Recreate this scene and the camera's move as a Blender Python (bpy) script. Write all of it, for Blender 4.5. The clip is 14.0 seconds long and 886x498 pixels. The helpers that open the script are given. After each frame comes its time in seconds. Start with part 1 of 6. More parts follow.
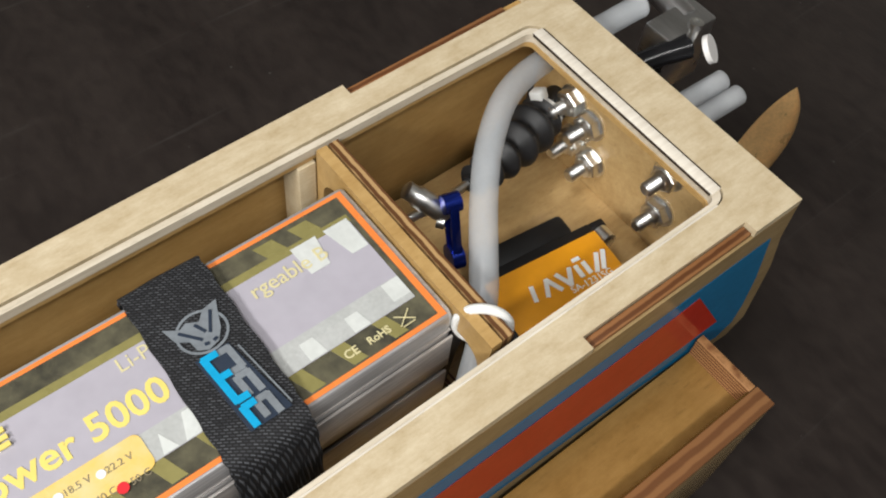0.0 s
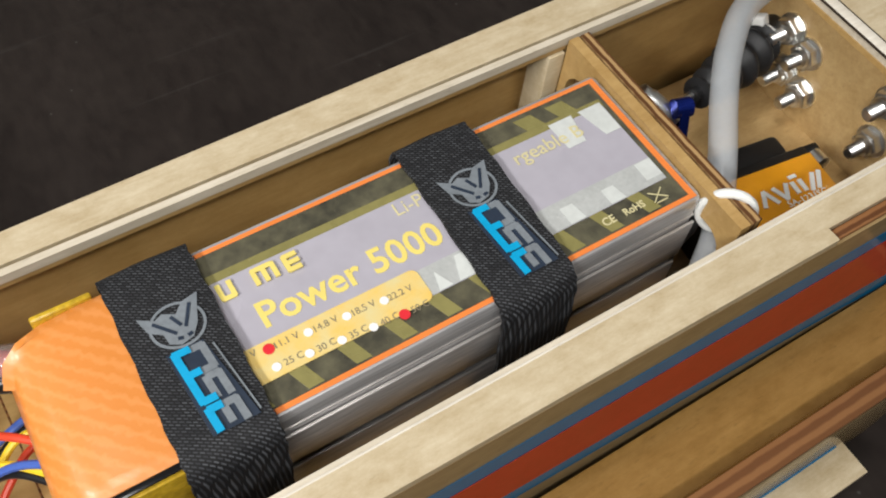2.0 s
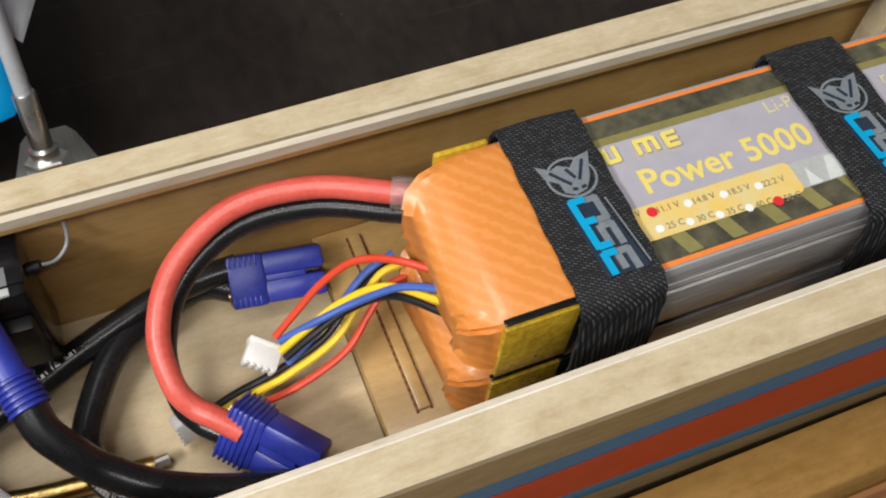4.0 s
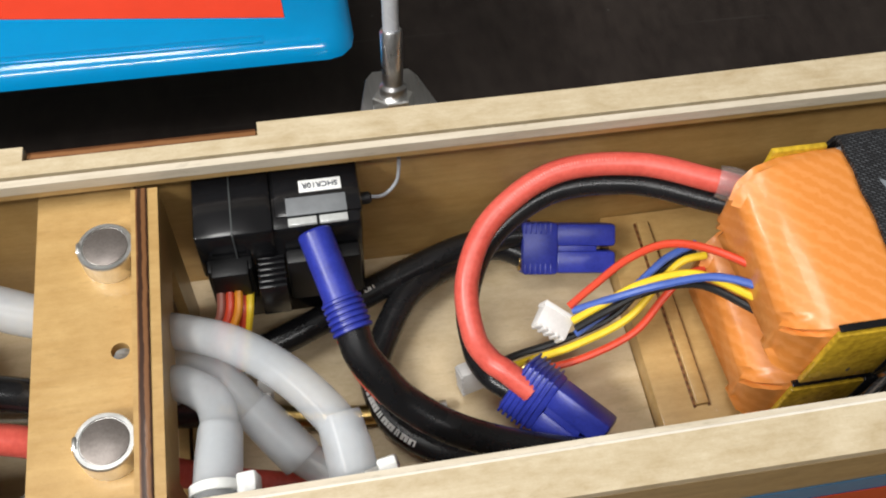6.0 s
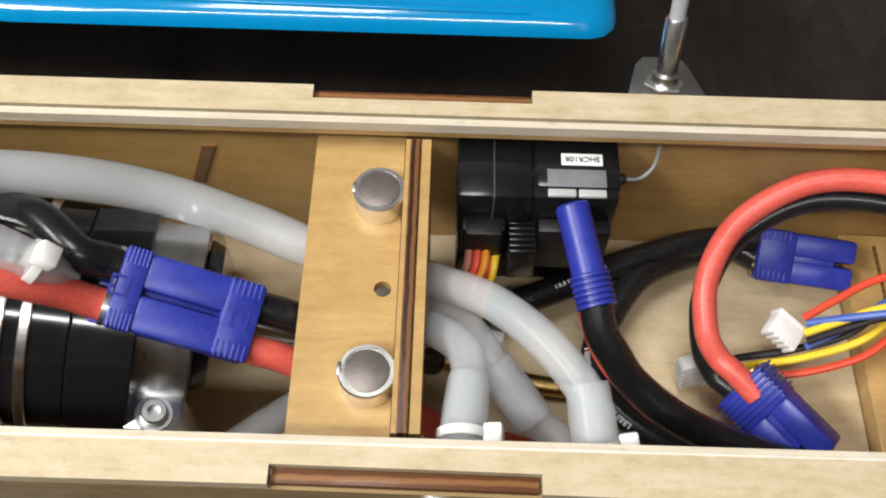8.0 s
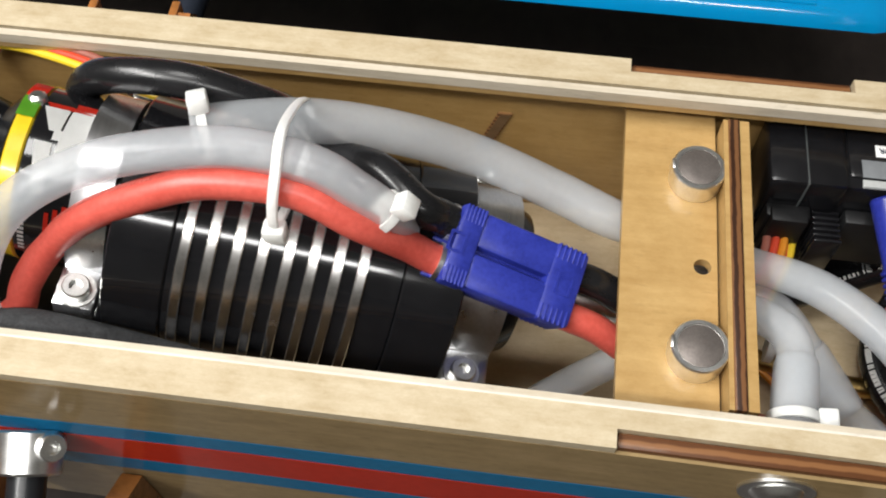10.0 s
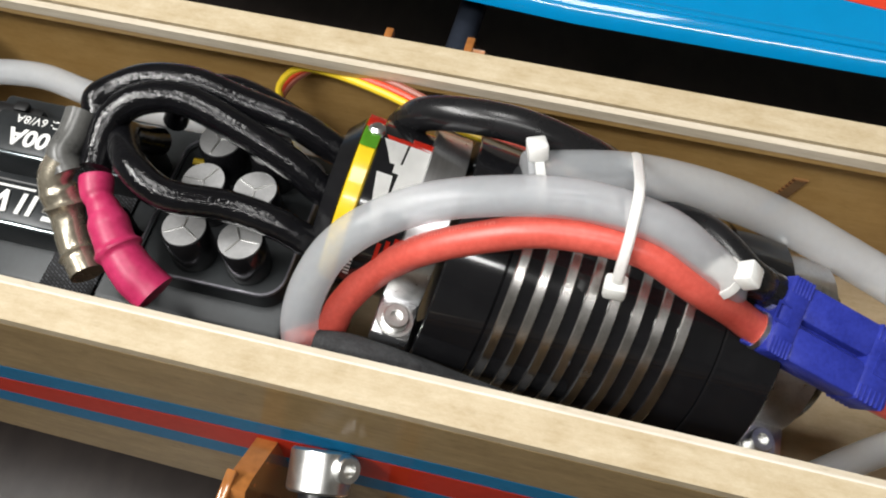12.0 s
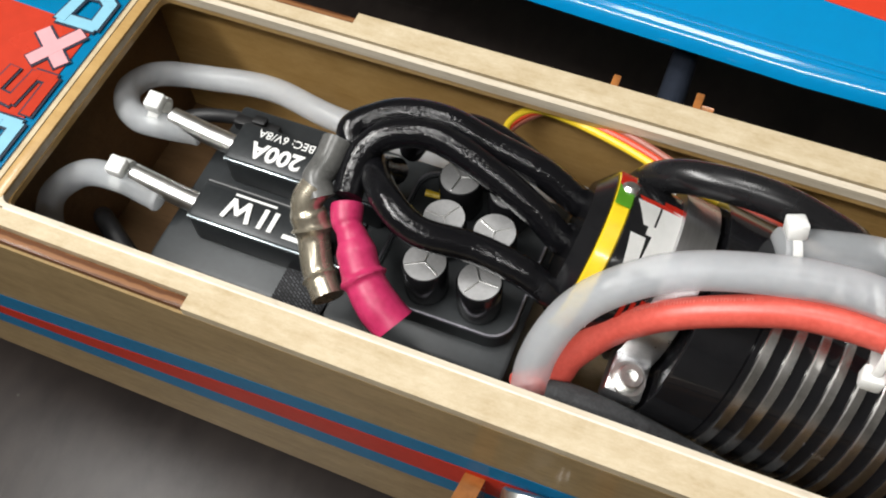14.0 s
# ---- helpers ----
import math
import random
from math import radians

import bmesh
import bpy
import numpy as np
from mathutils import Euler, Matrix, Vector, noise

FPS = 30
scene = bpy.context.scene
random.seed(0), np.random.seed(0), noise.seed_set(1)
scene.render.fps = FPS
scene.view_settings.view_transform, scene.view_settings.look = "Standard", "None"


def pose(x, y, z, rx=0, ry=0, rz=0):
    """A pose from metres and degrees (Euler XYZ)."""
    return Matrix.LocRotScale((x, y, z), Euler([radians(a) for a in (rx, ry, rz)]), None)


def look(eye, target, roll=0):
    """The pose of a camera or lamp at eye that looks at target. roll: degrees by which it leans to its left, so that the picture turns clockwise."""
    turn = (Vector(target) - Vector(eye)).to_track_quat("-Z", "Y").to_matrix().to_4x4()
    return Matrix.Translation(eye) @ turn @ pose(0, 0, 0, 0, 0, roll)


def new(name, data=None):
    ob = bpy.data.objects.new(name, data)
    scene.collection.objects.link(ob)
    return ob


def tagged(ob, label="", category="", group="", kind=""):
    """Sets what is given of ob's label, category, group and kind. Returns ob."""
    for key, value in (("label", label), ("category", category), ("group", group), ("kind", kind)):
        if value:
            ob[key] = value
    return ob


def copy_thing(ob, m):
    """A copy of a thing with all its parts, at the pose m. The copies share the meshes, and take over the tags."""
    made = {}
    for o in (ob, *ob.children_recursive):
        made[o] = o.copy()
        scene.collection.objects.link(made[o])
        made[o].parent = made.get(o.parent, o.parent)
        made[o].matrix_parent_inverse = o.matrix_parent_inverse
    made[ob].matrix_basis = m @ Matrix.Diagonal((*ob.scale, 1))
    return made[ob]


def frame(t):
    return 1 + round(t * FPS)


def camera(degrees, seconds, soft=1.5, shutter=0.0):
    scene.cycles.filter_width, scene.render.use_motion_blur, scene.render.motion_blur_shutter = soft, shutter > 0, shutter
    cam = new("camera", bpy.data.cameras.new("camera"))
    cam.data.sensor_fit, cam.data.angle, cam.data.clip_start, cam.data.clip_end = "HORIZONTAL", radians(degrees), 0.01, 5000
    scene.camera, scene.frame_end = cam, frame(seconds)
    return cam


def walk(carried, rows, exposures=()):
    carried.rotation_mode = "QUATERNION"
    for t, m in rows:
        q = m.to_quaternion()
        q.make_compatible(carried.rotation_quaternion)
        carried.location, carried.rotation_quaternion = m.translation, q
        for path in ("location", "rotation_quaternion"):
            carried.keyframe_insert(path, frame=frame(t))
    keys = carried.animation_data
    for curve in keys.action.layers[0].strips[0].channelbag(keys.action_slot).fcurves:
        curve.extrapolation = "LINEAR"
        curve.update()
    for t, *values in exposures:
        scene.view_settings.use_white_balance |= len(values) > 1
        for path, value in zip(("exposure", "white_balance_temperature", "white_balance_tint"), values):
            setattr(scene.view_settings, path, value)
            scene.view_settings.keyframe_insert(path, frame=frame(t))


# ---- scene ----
cam = camera(49.0, 14.0, soft=2.0)
PATH = [
    (0, (0.25704, -0.11001, 0.31771), (1.0513, 0.6647, -1.3463), 8.54),
    (0.5, (0.24175, -0.10832, 0.31543), (1.0319, 0.6611, -1.353), 10.03),
    (1, (0.22689, -0.10721, 0.31325), (1.0056, 0.6563, -1.3633), 11.09),
    (1.5, (0.20912, -0.10876, 0.30833), (0.9542, 0.7137, -1.3555), 9.56),
    (2, (0.1948, -0.11013, 0.30704), (0.8814, 0.7361, -1.37), 8.21),
    (2.5, (0.17611, -0.11041, 0.3051), (0.8169, 0.7593, -1.378), 7.93),
    (3, (0.15248, -0.11115, 0.30251), (0.7476, 0.8, -1.3754), 6.87),
    (3.5, (0.13484, -0.11174, 0.29958), (0.6386, 0.8245, -1.3944), 4.88),
    (4, (0.11722, -0.10933, 0.29731), (0.6168, 0.8182, -1.4027), 7.39),
    (4.2, (0.11127, -0.10615, 0.29614), (0.541, 0.8447, -1.4101), 4.70),
    (6.3, (0.06106, -0.10524, 0.28993), (0.2746, 0.9233, -1.412), 4.25),
    (6.5, (0.05731, -0.1056, 0.29003), (0.2311, 0.9304, -1.4119), 3.25),
    (7, (0.04912, -0.10705, 0.29204), (0.1695, 0.9398, -1.4078), 2.60),
    (7.2, (0.04856, -0.10735, 0.29268), (0.1209, 0.9313, -1.415), 1.53),
    (9.3, (-0.00294, -0.11483, 0.29188), (-0.0703, 0.8795, -1.4421), 1.31),
    (9.5, (-0.00799, -0.11748, 0.291), (-0.1081, 0.8815, -1.4387), 0.16),
    (10, (-0.02506, -0.11828, 0.29018), (-0.1529, 0.8704, -1.4436), -0.20),
    (10.5, (-0.04162, -0.12005, 0.29126), (-0.21, 0.8736, -1.4363), -1.09),
    (11, (-0.05783, -0.11969, 0.29165), (-0.2512, 0.8703, -1.4353), -1.10),
    (11.5, (-0.07234, -0.12239, 0.29252), (-0.3209, 0.8614, -1.4309), -1.78),
    (12, (-0.08066, -0.12199, 0.29549), (-0.3741, 0.8643, -1.4195), -2.33),
    (12.5, (-0.09001, -0.12316, 0.29582), (-0.4295, 0.8545, -1.4156), -2.68),
    (13, (-0.10155, -0.12569, 0.29896), (-0.4982, 0.8303, -1.4124), -3.48),
    (13.5, (-0.11306, -0.12271, 0.3031), (-0.5156, 0.8144, -1.4173), -2.88),
    (14, (-0.12199, -0.12541, 0.3052), (-0.5516, 0.8103, -1.4094), -3.04),
]
walk(cam, [(t, look(eye, target, roll)) for t, eye, target, roll in PATH], [(0.0, 0.0), (2.0, -0.16), (4.0, -0.32), (6.5, -0.20), (9.5, -0.24), (11.0, -0.40), (14.0, -0.40)])

# ---- world, lamps, exposure ----
def lights():
    w = bpy.data.worlds.new("room_air")
    scene.world = w
    w.use_nodes = True
    w.node_tree.nodes["Background"].inputs[0].default_value = (0.80, 0.90, 1.0, 1)
    w.node_tree.nodes["Background"].inputs[1].default_value = 0.02
    for name, p, at, size, watts, col in (
            ("tube_lamp", (-0.72, -0.30, 0.98), (-0.10, -0.08, 0.05), (0.80, 0.14), 20.0, (1.0, 0.985, 0.955)),
            ("ceiling_lamp", (-0.24, 0.02, 1.50), (-0.10, 0, 0.05), (0.5, 0.35), 10.5, (1.0, 0.985, 0.96)),
            ("tube_lamp", (-0.12, -0.84, 1.50), (-0.10, 0, 0.05), (1.2, 0.10), 14.0, (1.0, 0.99, 0.97))):
        d = bpy.data.lights.new(name, "AREA")
        d.shape, d.size, d.size_y, d.energy, d.color = "RECTANGLE", size[0], size[1], watts, col
        ob = new(name, d)
        ob.matrix_world = look(p, at)


lights()
scene.view_settings.exposure = 0.0


# ---- small tools ----
MW = {}


def thing(name, label, category, at=(0, 0, 0), group="", m=None):
    ob = new(name)
    ob.empty_display_size = 0.01
    mat = m if m is not None else Matrix.Translation(at)
    ob.matrix_basis = mat
    MW[ob] = mat.copy()
    return tagged(ob, label, category, group)


def part(name, bm, material, parent=None, label="", world=True, smooth=True, kind="", angle=35):
    """Links a bmesh as one mesh under a thing or a part; its places are the world's, or with world=False the parent's own."""
    me = bpy.data.meshes.new(name)
    bmesh.ops.recalc_face_normals(bm, faces=bm.faces)
    bm.to_mesh(me)
    bm.free()
    if material is not None:
        for x in (material if isinstance(material, (list, tuple)) else [material]):
            me.materials.append(x)
    ob = new(name, me)
    if parent is not None:
        ob.parent = parent
        MW[ob] = MW[parent].copy()
        if world:
            me.transform(MW[parent].inverted())
    else:
        MW[ob] = Matrix()
    if smooth:
        me.shade_smooth()
        me.set_sharp_from_angle(angle=radians(angle))
    if label:
        ob["label"] = label
    if kind:
        ob["kind"] = kind
    return ob


def box(bm, x0, x1, y0, y1, z0, z1, bevel=0.0, seg=2, m=None):
    r = bmesh.ops.create_cube(bm, size=1)
    vs = r["verts"]
    for v in vs:
        v.co = Vector(((x0 + x1) / 2 + v.co.x * (x1 - x0), (y0 + y1) / 2 + v.co.y * (y1 - y0), (z0 + z1) / 2 + v.co.z * (z1 - z0)))
    if bevel:
        es = list({e for v in vs for e in v.link_edges})
        r = bmesh.ops.bevel(bm, geom=es, offset=bevel, segments=seg, profile=0.5, affect="EDGES")
        vs = list({v for f in r["faces"] for v in f.verts} | {v for v in vs if v.is_valid})
    if m is not None:
        for v in vs:
            v.co = m @ v.co
    return bm


def boxes(*rows, bevel=0.0004, m=None):
    bm = bmesh.new()
    for r in rows:
        box(bm, *r, bevel=bevel, m=m)
    return bm


def spline(pts, n=10):
    """A smooth curve through the points, as a list of n points for every stretch."""
    p = [Vector(q) for q in pts]
    p = [2 * p[0] - p[1]] + p + [2 * p[-1] - p[-2]]
    out = []
    for i in range(1, len(p) - 2):
        a, b, c, d = p[i - 1:i + 3]
        for k in range(n):
            t = k / n
            out.append(0.5 * (2 * b + (c - a) * t + (2 * a - 5 * b + 4 * c - d) * t * t + (3 * b - a - 3 * c + d) * t ** 3))
    out.append(p[-2])
    return out


def sweep(bm, pts, radius, sides=14, n=10, hollow=0.0, flat=1.0, raw=False):
    """A tube of the given radius (a number or a function of 0..1) along a smooth curve; hollow: the wall's thickness."""
    c = [Vector(q) for q in pts] if raw else spline(pts, n)
    rad = radius if callable(radius) else (lambda s: radius)
    up = Vector((0, 0, 1))
    t0 = (c[1] - c[0]).normalized()
    u = t0.cross(up)
    u = u.normalized() if u.length > 1e-4 else Vector((1, 0, 0))
    rings, prev = [], t0
    for i, q in enumerate(c):
        t = (c[min(i + 1, len(c) - 1)] - c[max(i - 1, 0)]).normalized()
        u = (prev.rotation_difference(t) @ u)
        u = (u - t * u.dot(t)).normalized()
        v = t.cross(u)
        r = rad(i / (len(c) - 1))
        rings.append((q, u.copy(), v, r))
        prev = t

    def skin(rs, off):
        loops = [[bm.verts.new(q + (u * math.cos(a) + v * math.sin(a) * flat) * max(r + off, 1e-5)) for a in
                  (2 * math.pi * k / sides for k in range(sides))] for q, u, v, r in rs]
        for l0, l1 in zip(loops, loops[1:]):
            for k in range(sides):
                bm.faces.new((l0[k], l0[(k + 1) % sides], l1[(k + 1) % sides], l1[k]))
        return loops[0], loops[-1]
    a0, a1 = skin(rings, 0)
    if hollow:
        b0, b1 = skin(rings, -hollow)
        for o, i in ((a0, b0), (a1, b1)):
            for k in range(sides):
                bm.faces.new((o[k], o[(k + 1) % sides], i[(k + 1) % sides], i[k]))
    else:
        bm.faces.new(a0)
        bm.faces.new(a1)
    return bm


def lathe(bm, profile, m=Matrix(), sides=24):
    """Turns rows of (radius, height) round the z axis of m; the ends are closed."""
    loops = []
    for r, h in profile:
        if r < 1e-6:
            loops.append([bm.verts.new(m @ Vector((0, 0, h)))])
        else:
            loops.append([bm.verts.new(m @ Vector((r * math.cos(2 * math.pi * k / sides), r * math.sin(2 * math.pi * k / sides), h))) for k in range(sides)])
    for a, b in zip(loops, loops[1:]):
        for k in range(sides):
            j = (k + 1) % sides
            if len(a) == 1 and len(b) == 1:
                continue
            if len(a) == 1:
                bm.faces.new((a[0], b[j], b[k]))
            elif len(b) == 1:
                bm.faces.new((a[k], a[j], b[0]))
            else:
                bm.faces.new((a[k], a[j], b[j], b[k]))
    for l in (loops[0], loops[-1]):
        if len(l) > 2:
            bm.faces.new(l)
    return bm


def slab(bm, outline, z0, z1, m=Matrix(), bevel=0.0):
    """An outline in x and y, filled and given a thickness."""
    lo = [bm.verts.new(m @ Vector((x, y, z0))) for x, y in outline]
    hi = [bm.verts.new(m @ Vector((x, y, z1))) for x, y in outline]
    fs = [bm.faces.new(lo[::-1]), bm.faces.new(hi)]
    n = len(lo)
    for k in range(n):
        fs.append(bm.faces.new((lo[k], lo[(k + 1) % n], hi[(k + 1) % n], hi[k])))
    if bevel:
        es = [e for e in fs[1].edges]
        bmesh.ops.bevel(bm, geom=es, offset=bevel, segments=2, profile=0.5, affect="EDGES")
    return bm


def frame_of(p, ahead, up=(0, 0, 1)):
    """A pose at p whose x axis points ahead and whose z axis leans to up."""
    x = Vector(ahead).normalized()
    y = Vector(up).cross(x).normalized()
    z = x.cross(y)
    return Matrix.Translation(p) @ Matrix((x, y, z)).transposed().to_4x4()


def letters(text, size, m, material, parent, name="lettering", bold=0.0, spacing=1.0, label="", shear=0.0, squeeze=1.0, thick=0.00012):
    """Raised print in the built-in font, centred on the pose m, reading along its x axis."""
    cu = bpy.data.curves.new(name, "FONT")
    cu.body, cu.size, cu.extrude, cu.offset = text, size, thick, bold
    cu.align_x, cu.align_y, cu.space_character, cu.shear = "CENTER", "CENTER", spacing, shear
    cu.resolution_u = 3
    tmp = bpy.data.objects.new("tmp", cu)
    scene.collection.objects.link(tmp)
    dg = bpy.context.evaluated_depsgraph_get()
    dg.update()
    me = bpy.data.meshes.new_from_object(tmp.evaluated_get(dg))
    bpy.data.objects.remove(tmp)
    me.name = name
    me.materials.clear()
    me.materials.append(material)
    me.transform(Matrix.Diagonal((squeeze, 1, 1, 1)))
    me.transform(MW[parent].inverted() @ m)
    ob = new(name, me)
    ob.parent = parent
    MW[ob] = MW[parent].copy()
    if label:
        ob["label"] = label
    return ob


# ---- materials ----
def mat(name, color, rough=0.5, metal=0.0, var=0.12, scale=60.0, bump=0.0, bscale=900.0, stretch=(1, 1, 1), clear=0.0, trans=0.0,
        second=None, spec=0.5, ior=1.45, rvar=0.08, sss=0.0, emit=0.0):
    """A surface with two scales of colour change, a fine relief and uneven gloss."""
    m = bpy.data.materials.new(name)
    m.use_nodes = True
    nt = m.node_tree
    N, L = nt.nodes, nt.links
    b = N["Principled BSDF"]
    tc = N.new("ShaderNodeTexCoord")
    mp = N.new("ShaderNodeMapping")
    mp.inputs["Scale"].default_value = stretch
    geo = N.new("ShaderNodeNewGeometry")
    L.new(geo.outputs["Position"], mp.inputs["Vector"])
    n1, n2 = N.new("ShaderNodeTexNoise"), N.new("ShaderNodeTexNoise")
    n1.inputs["Scale"].default_value, n1.inputs["Detail"].default_value = scale, 4
    n2.inputs["Scale"].default_value, n2.inputs["Detail"].default_value = scale * 7, 5
    L.new(mp.outputs[0], n1.inputs["Vector"])
    L.new(mp.outputs[0], n2.inputs["Vector"])
    mix = N.new("ShaderNodeMath")
    mix.operation = "ADD"
    L.new(n1.outputs[0], mix.inputs[0])
    L.new(n2.outputs[0], mix.inputs[1])
    ramp = N.new("ShaderNodeValToRGB")
    c2 = second if second else tuple(min(1, c * (1 + var)) for c in color)
    c1 = tuple(c * (1 - var) for c in color)
    e = ramp.color_ramp.elements
    e[0].position, e[0].color = 0.35, (*c1, 1)
    e[1].position, e[1].color = 0.65, (*c2, 1)
    half = N.new("ShaderNodeMath")
    half.operation = "MULTIPLY"
    half.inputs[1].default_value = 0.5
    L.new(mix.outputs[0], half.inputs[0])
    L.new(half.outputs[0], ramp.inputs[0])
    L.new(ramp.outputs[0], b.inputs["Base Color"])
    rr = N.new("ShaderNodeMapRange")
    rr.inputs["To Min"].default_value, rr.inputs["To Max"].default_value = max(0.02, rough - rvar), min(1, rough + rvar)
    L.new(n1.outputs[0], rr.inputs[0])
    L.new(rr.outputs[0], b.inputs["Roughness"])
    b.inputs["Metallic"].default_value = metal
    b.inputs["Specular IOR Level"].default_value = spec
    b.inputs["IOR"].default_value = ior
    b.inputs["Coat Weight"].default_value = clear
    b.inputs["Coat Roughness"].default_value = 0.06
    b.inputs["Transmission Weight"].default_value = trans
    if sss:
        b.inputs["Subsurface Weight"].default_value = sss
        b.inputs["Subsurface Radius"].default_value = (0.004, 0.004, 0.004)
        b.inputs["Subsurface Scale"].default_value = 1.0
    if bump:
        n3 = N.new("ShaderNodeTexNoise")
        n3.inputs["Scale"].default_value, n3.inputs["Detail"].default_value = bscale, 3
        L.new(mp.outputs[0], n3.inputs["Vector"])
        bp = N.new("ShaderNodeBump")
        bp.inputs["Strength"].default_value, bp.inputs["Distance"].default_value = bump, 0.0006
        L.new(n3.outputs[0], bp.inputs["Height"])
        L.new(bp.outputs[0], b.inputs["Normal"])
    return m


def ply_edge(name, way="Z", lo=(0.10, 0.033, 0.012), hi=(0.33, 0.17, 0.07), scale=210):
    """The sawn, scorched edge of birch plywood: thin layers of pale and dark brown, one above the other."""
    m = mat(name, (0.20, 0.085, 0.03), rough=0.45, var=0.3, scale=120, stretch=(0.15, 0.15, 1), bump=0.2, clear=0.08, spec=0.3)
    nt = m.node_tree
    N, L = nt.nodes, nt.links
    b = N["Principled BSDF"]
    geo = N.new("ShaderNodeNewGeometry")
    w = N.new("ShaderNodeTexWave")
    w.wave_type, w.bands_direction = "BANDS", way
    w.inputs["Scale"].default_value, w.inputs["Distortion"].default_value, w.inputs["Detail"].default_value = scale, 1.2, 3
    w.inputs["Detail Scale"].default_value = 1.5
    L.new(geo.outputs["Position"], w.inputs["Vector"])
    r = N.new("ShaderNodeValToRGB")
    r.color_ramp.elements[0].color, r.color_ramp.elements[0].position = (*lo, 1), 0.3
    r.color_ramp.elements[1].color, r.color_ramp.elements[1].position = (*hi, 1), 0.75
    L.new(w.outputs[0], r.inputs[0])
    L.new(r.outputs[0], b.inputs["Base Color"])
    return m


def ply(name, dark, light, rough=0.34, coat=0.25, grain=0.5, fleck=0.16, spec=0.4, flow=(0.07, 1, 1), relief=0.12):
    """Varnished birch veneer: long fine grain, cloudy patches, short dark flecks and small scuffs."""
    m = bpy.data.materials.new(name)
    m.use_nodes = True
    nt = m.node_tree
    N, L = nt.nodes, nt.links
    b = N["Principled BSDF"]
    geo = N.new("ShaderNodeNewGeometry")

    def noise(scale, detail, stretch=(1, 1, 1), rough_n=0.6):
        mp = N.new("ShaderNodeMapping")
        mp.inputs["Scale"].default_value = stretch
        L.new(geo.outputs["Position"], mp.inputs["Vector"])
        n = N.new("ShaderNodeTexNoise")
        n.inputs["Scale"].default_value, n.inputs["Detail"].default_value, n.inputs["Roughness"].default_value = scale, detail, rough_n
        L.new(mp.outputs[0], n.inputs["Vector"])
        return n.outputs[0]

    def math_node(op, a, v):
        q = N.new("ShaderNodeMath")
        q.operation = op
        L.new(a, q.inputs[0])
        if isinstance(v, float):
            q.inputs[1].default_value = v
        else:
            L.new(v, q.inputs[1])
        return q.outputs[0]
    fine, cloud, short = noise(520, 6, flow), noise(130, 9, (0.55, 1, 1), 0.80), noise(900, 3, (0.22, 1, 1))
    v = math_node("ADD", math_node("MULTIPLY", fine, grain), math_node("MULTIPLY", cloud, 1.0 - grain))
    ramp = N.new("ShaderNodeValToRGB")
    e = ramp.color_ramp.elements
    e[0].position, e[0].color = 0.36, (*dark, 1)
    e[1].position, e[1].color = 0.64, (*light, 1)
    L.new(v, ramp.inputs[0])
    fl = N.new("ShaderNodeMapRange")
    fl.inputs["From Min"].default_value, fl.inputs["From Max"].default_value = 0.60, 0.72
    fl.inputs["To Min"].default_value, fl.inputs["To Max"].default_value = 0.0, fleck * 2.2
    L.new(short, fl.inputs[0])
    mix = N.new("ShaderNodeMix")
    mix.data_type = "RGBA"
    L.new(fl.outputs[0], mix.inputs["Factor"])
    L.new(ramp.outputs[0], mix.inputs["A"])
    mix.inputs["B"].default_value = (*(c * 0.55 for c in dark), 1)
    L.new(mix.outputs["Result"], b.inputs["Base Color"])
    rr = N.new("ShaderNodeMapRange")
    rr.inputs["To Min"].default_value, rr.inputs["To Max"].default_value = max(0.03, rough - 0.10), rough + 0.10
    L.new(cloud, rr.inputs[0])
    L.new(rr.outputs[0], b.inputs["Roughness"])
    b.inputs["Specular IOR Level"].default_value = spec
    b.inputs["Coat Weight"].default_value = coat
    b.inputs["Coat Roughness"].default_value = 0.12
    bp = N.new("ShaderNodeBump")
    bp.inputs["Strength"].default_value, bp.inputs["Distance"].default_value = relief, 0.0004
    L.new(math_node("ADD", fine, math_node("MULTIPLY", short, 0.6)), bp.inputs["Height"])
    L.new(bp.outputs[0], b.inputs["Normal"])
    return m


PLY = ply("varnished_birch_ply", (0.42, 0.325, 0.192), (0.60, 0.512, 0.36), rough=0.38, coat=0.15, grain=0.22, fleck=0.07)
PLY_DARK = ply("honey_varnished_ply", (0.36, 0.215, 0.074), (0.49, 0.320, 0.128), rough=0.36, coat=0.25, grain=0.28, fleck=0.10)
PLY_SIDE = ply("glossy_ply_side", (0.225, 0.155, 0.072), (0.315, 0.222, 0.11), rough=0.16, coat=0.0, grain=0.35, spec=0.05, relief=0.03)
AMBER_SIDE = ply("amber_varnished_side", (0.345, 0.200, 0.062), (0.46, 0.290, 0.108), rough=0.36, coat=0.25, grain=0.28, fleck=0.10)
SHELF = ply("varnished_shelf", (0.20, 0.106, 0.027), (0.29, 0.165, 0.050), rough=0.32, coat=0.1, grain=0.3)
SHELF_AMBER = ply("dark_amber_ply", (0.115, 0.055, 0.011), (0.185, 0.098, 0.024), rough=0.34, coat=0.1, grain=0.3)
# Brown of the wall slot; on bow floor and bulkhead it paints in shade.
BOW_PLY = ply("brown_slot_and_shade_ply", (0.12, 0.068, 0.03), (0.18, 0.105, 0.05), rough=0.5, coat=0.0, grain=0.3)
# Deck ply lightened for the floor, where the hull walls cut the light.
LIT_FLOOR = ply("lit_golden_ply", (0.54, 0.415, 0.245), (0.70, 0.575, 0.390), rough=0.42, coat=0.1, grain=0.22, fleck=0.10)
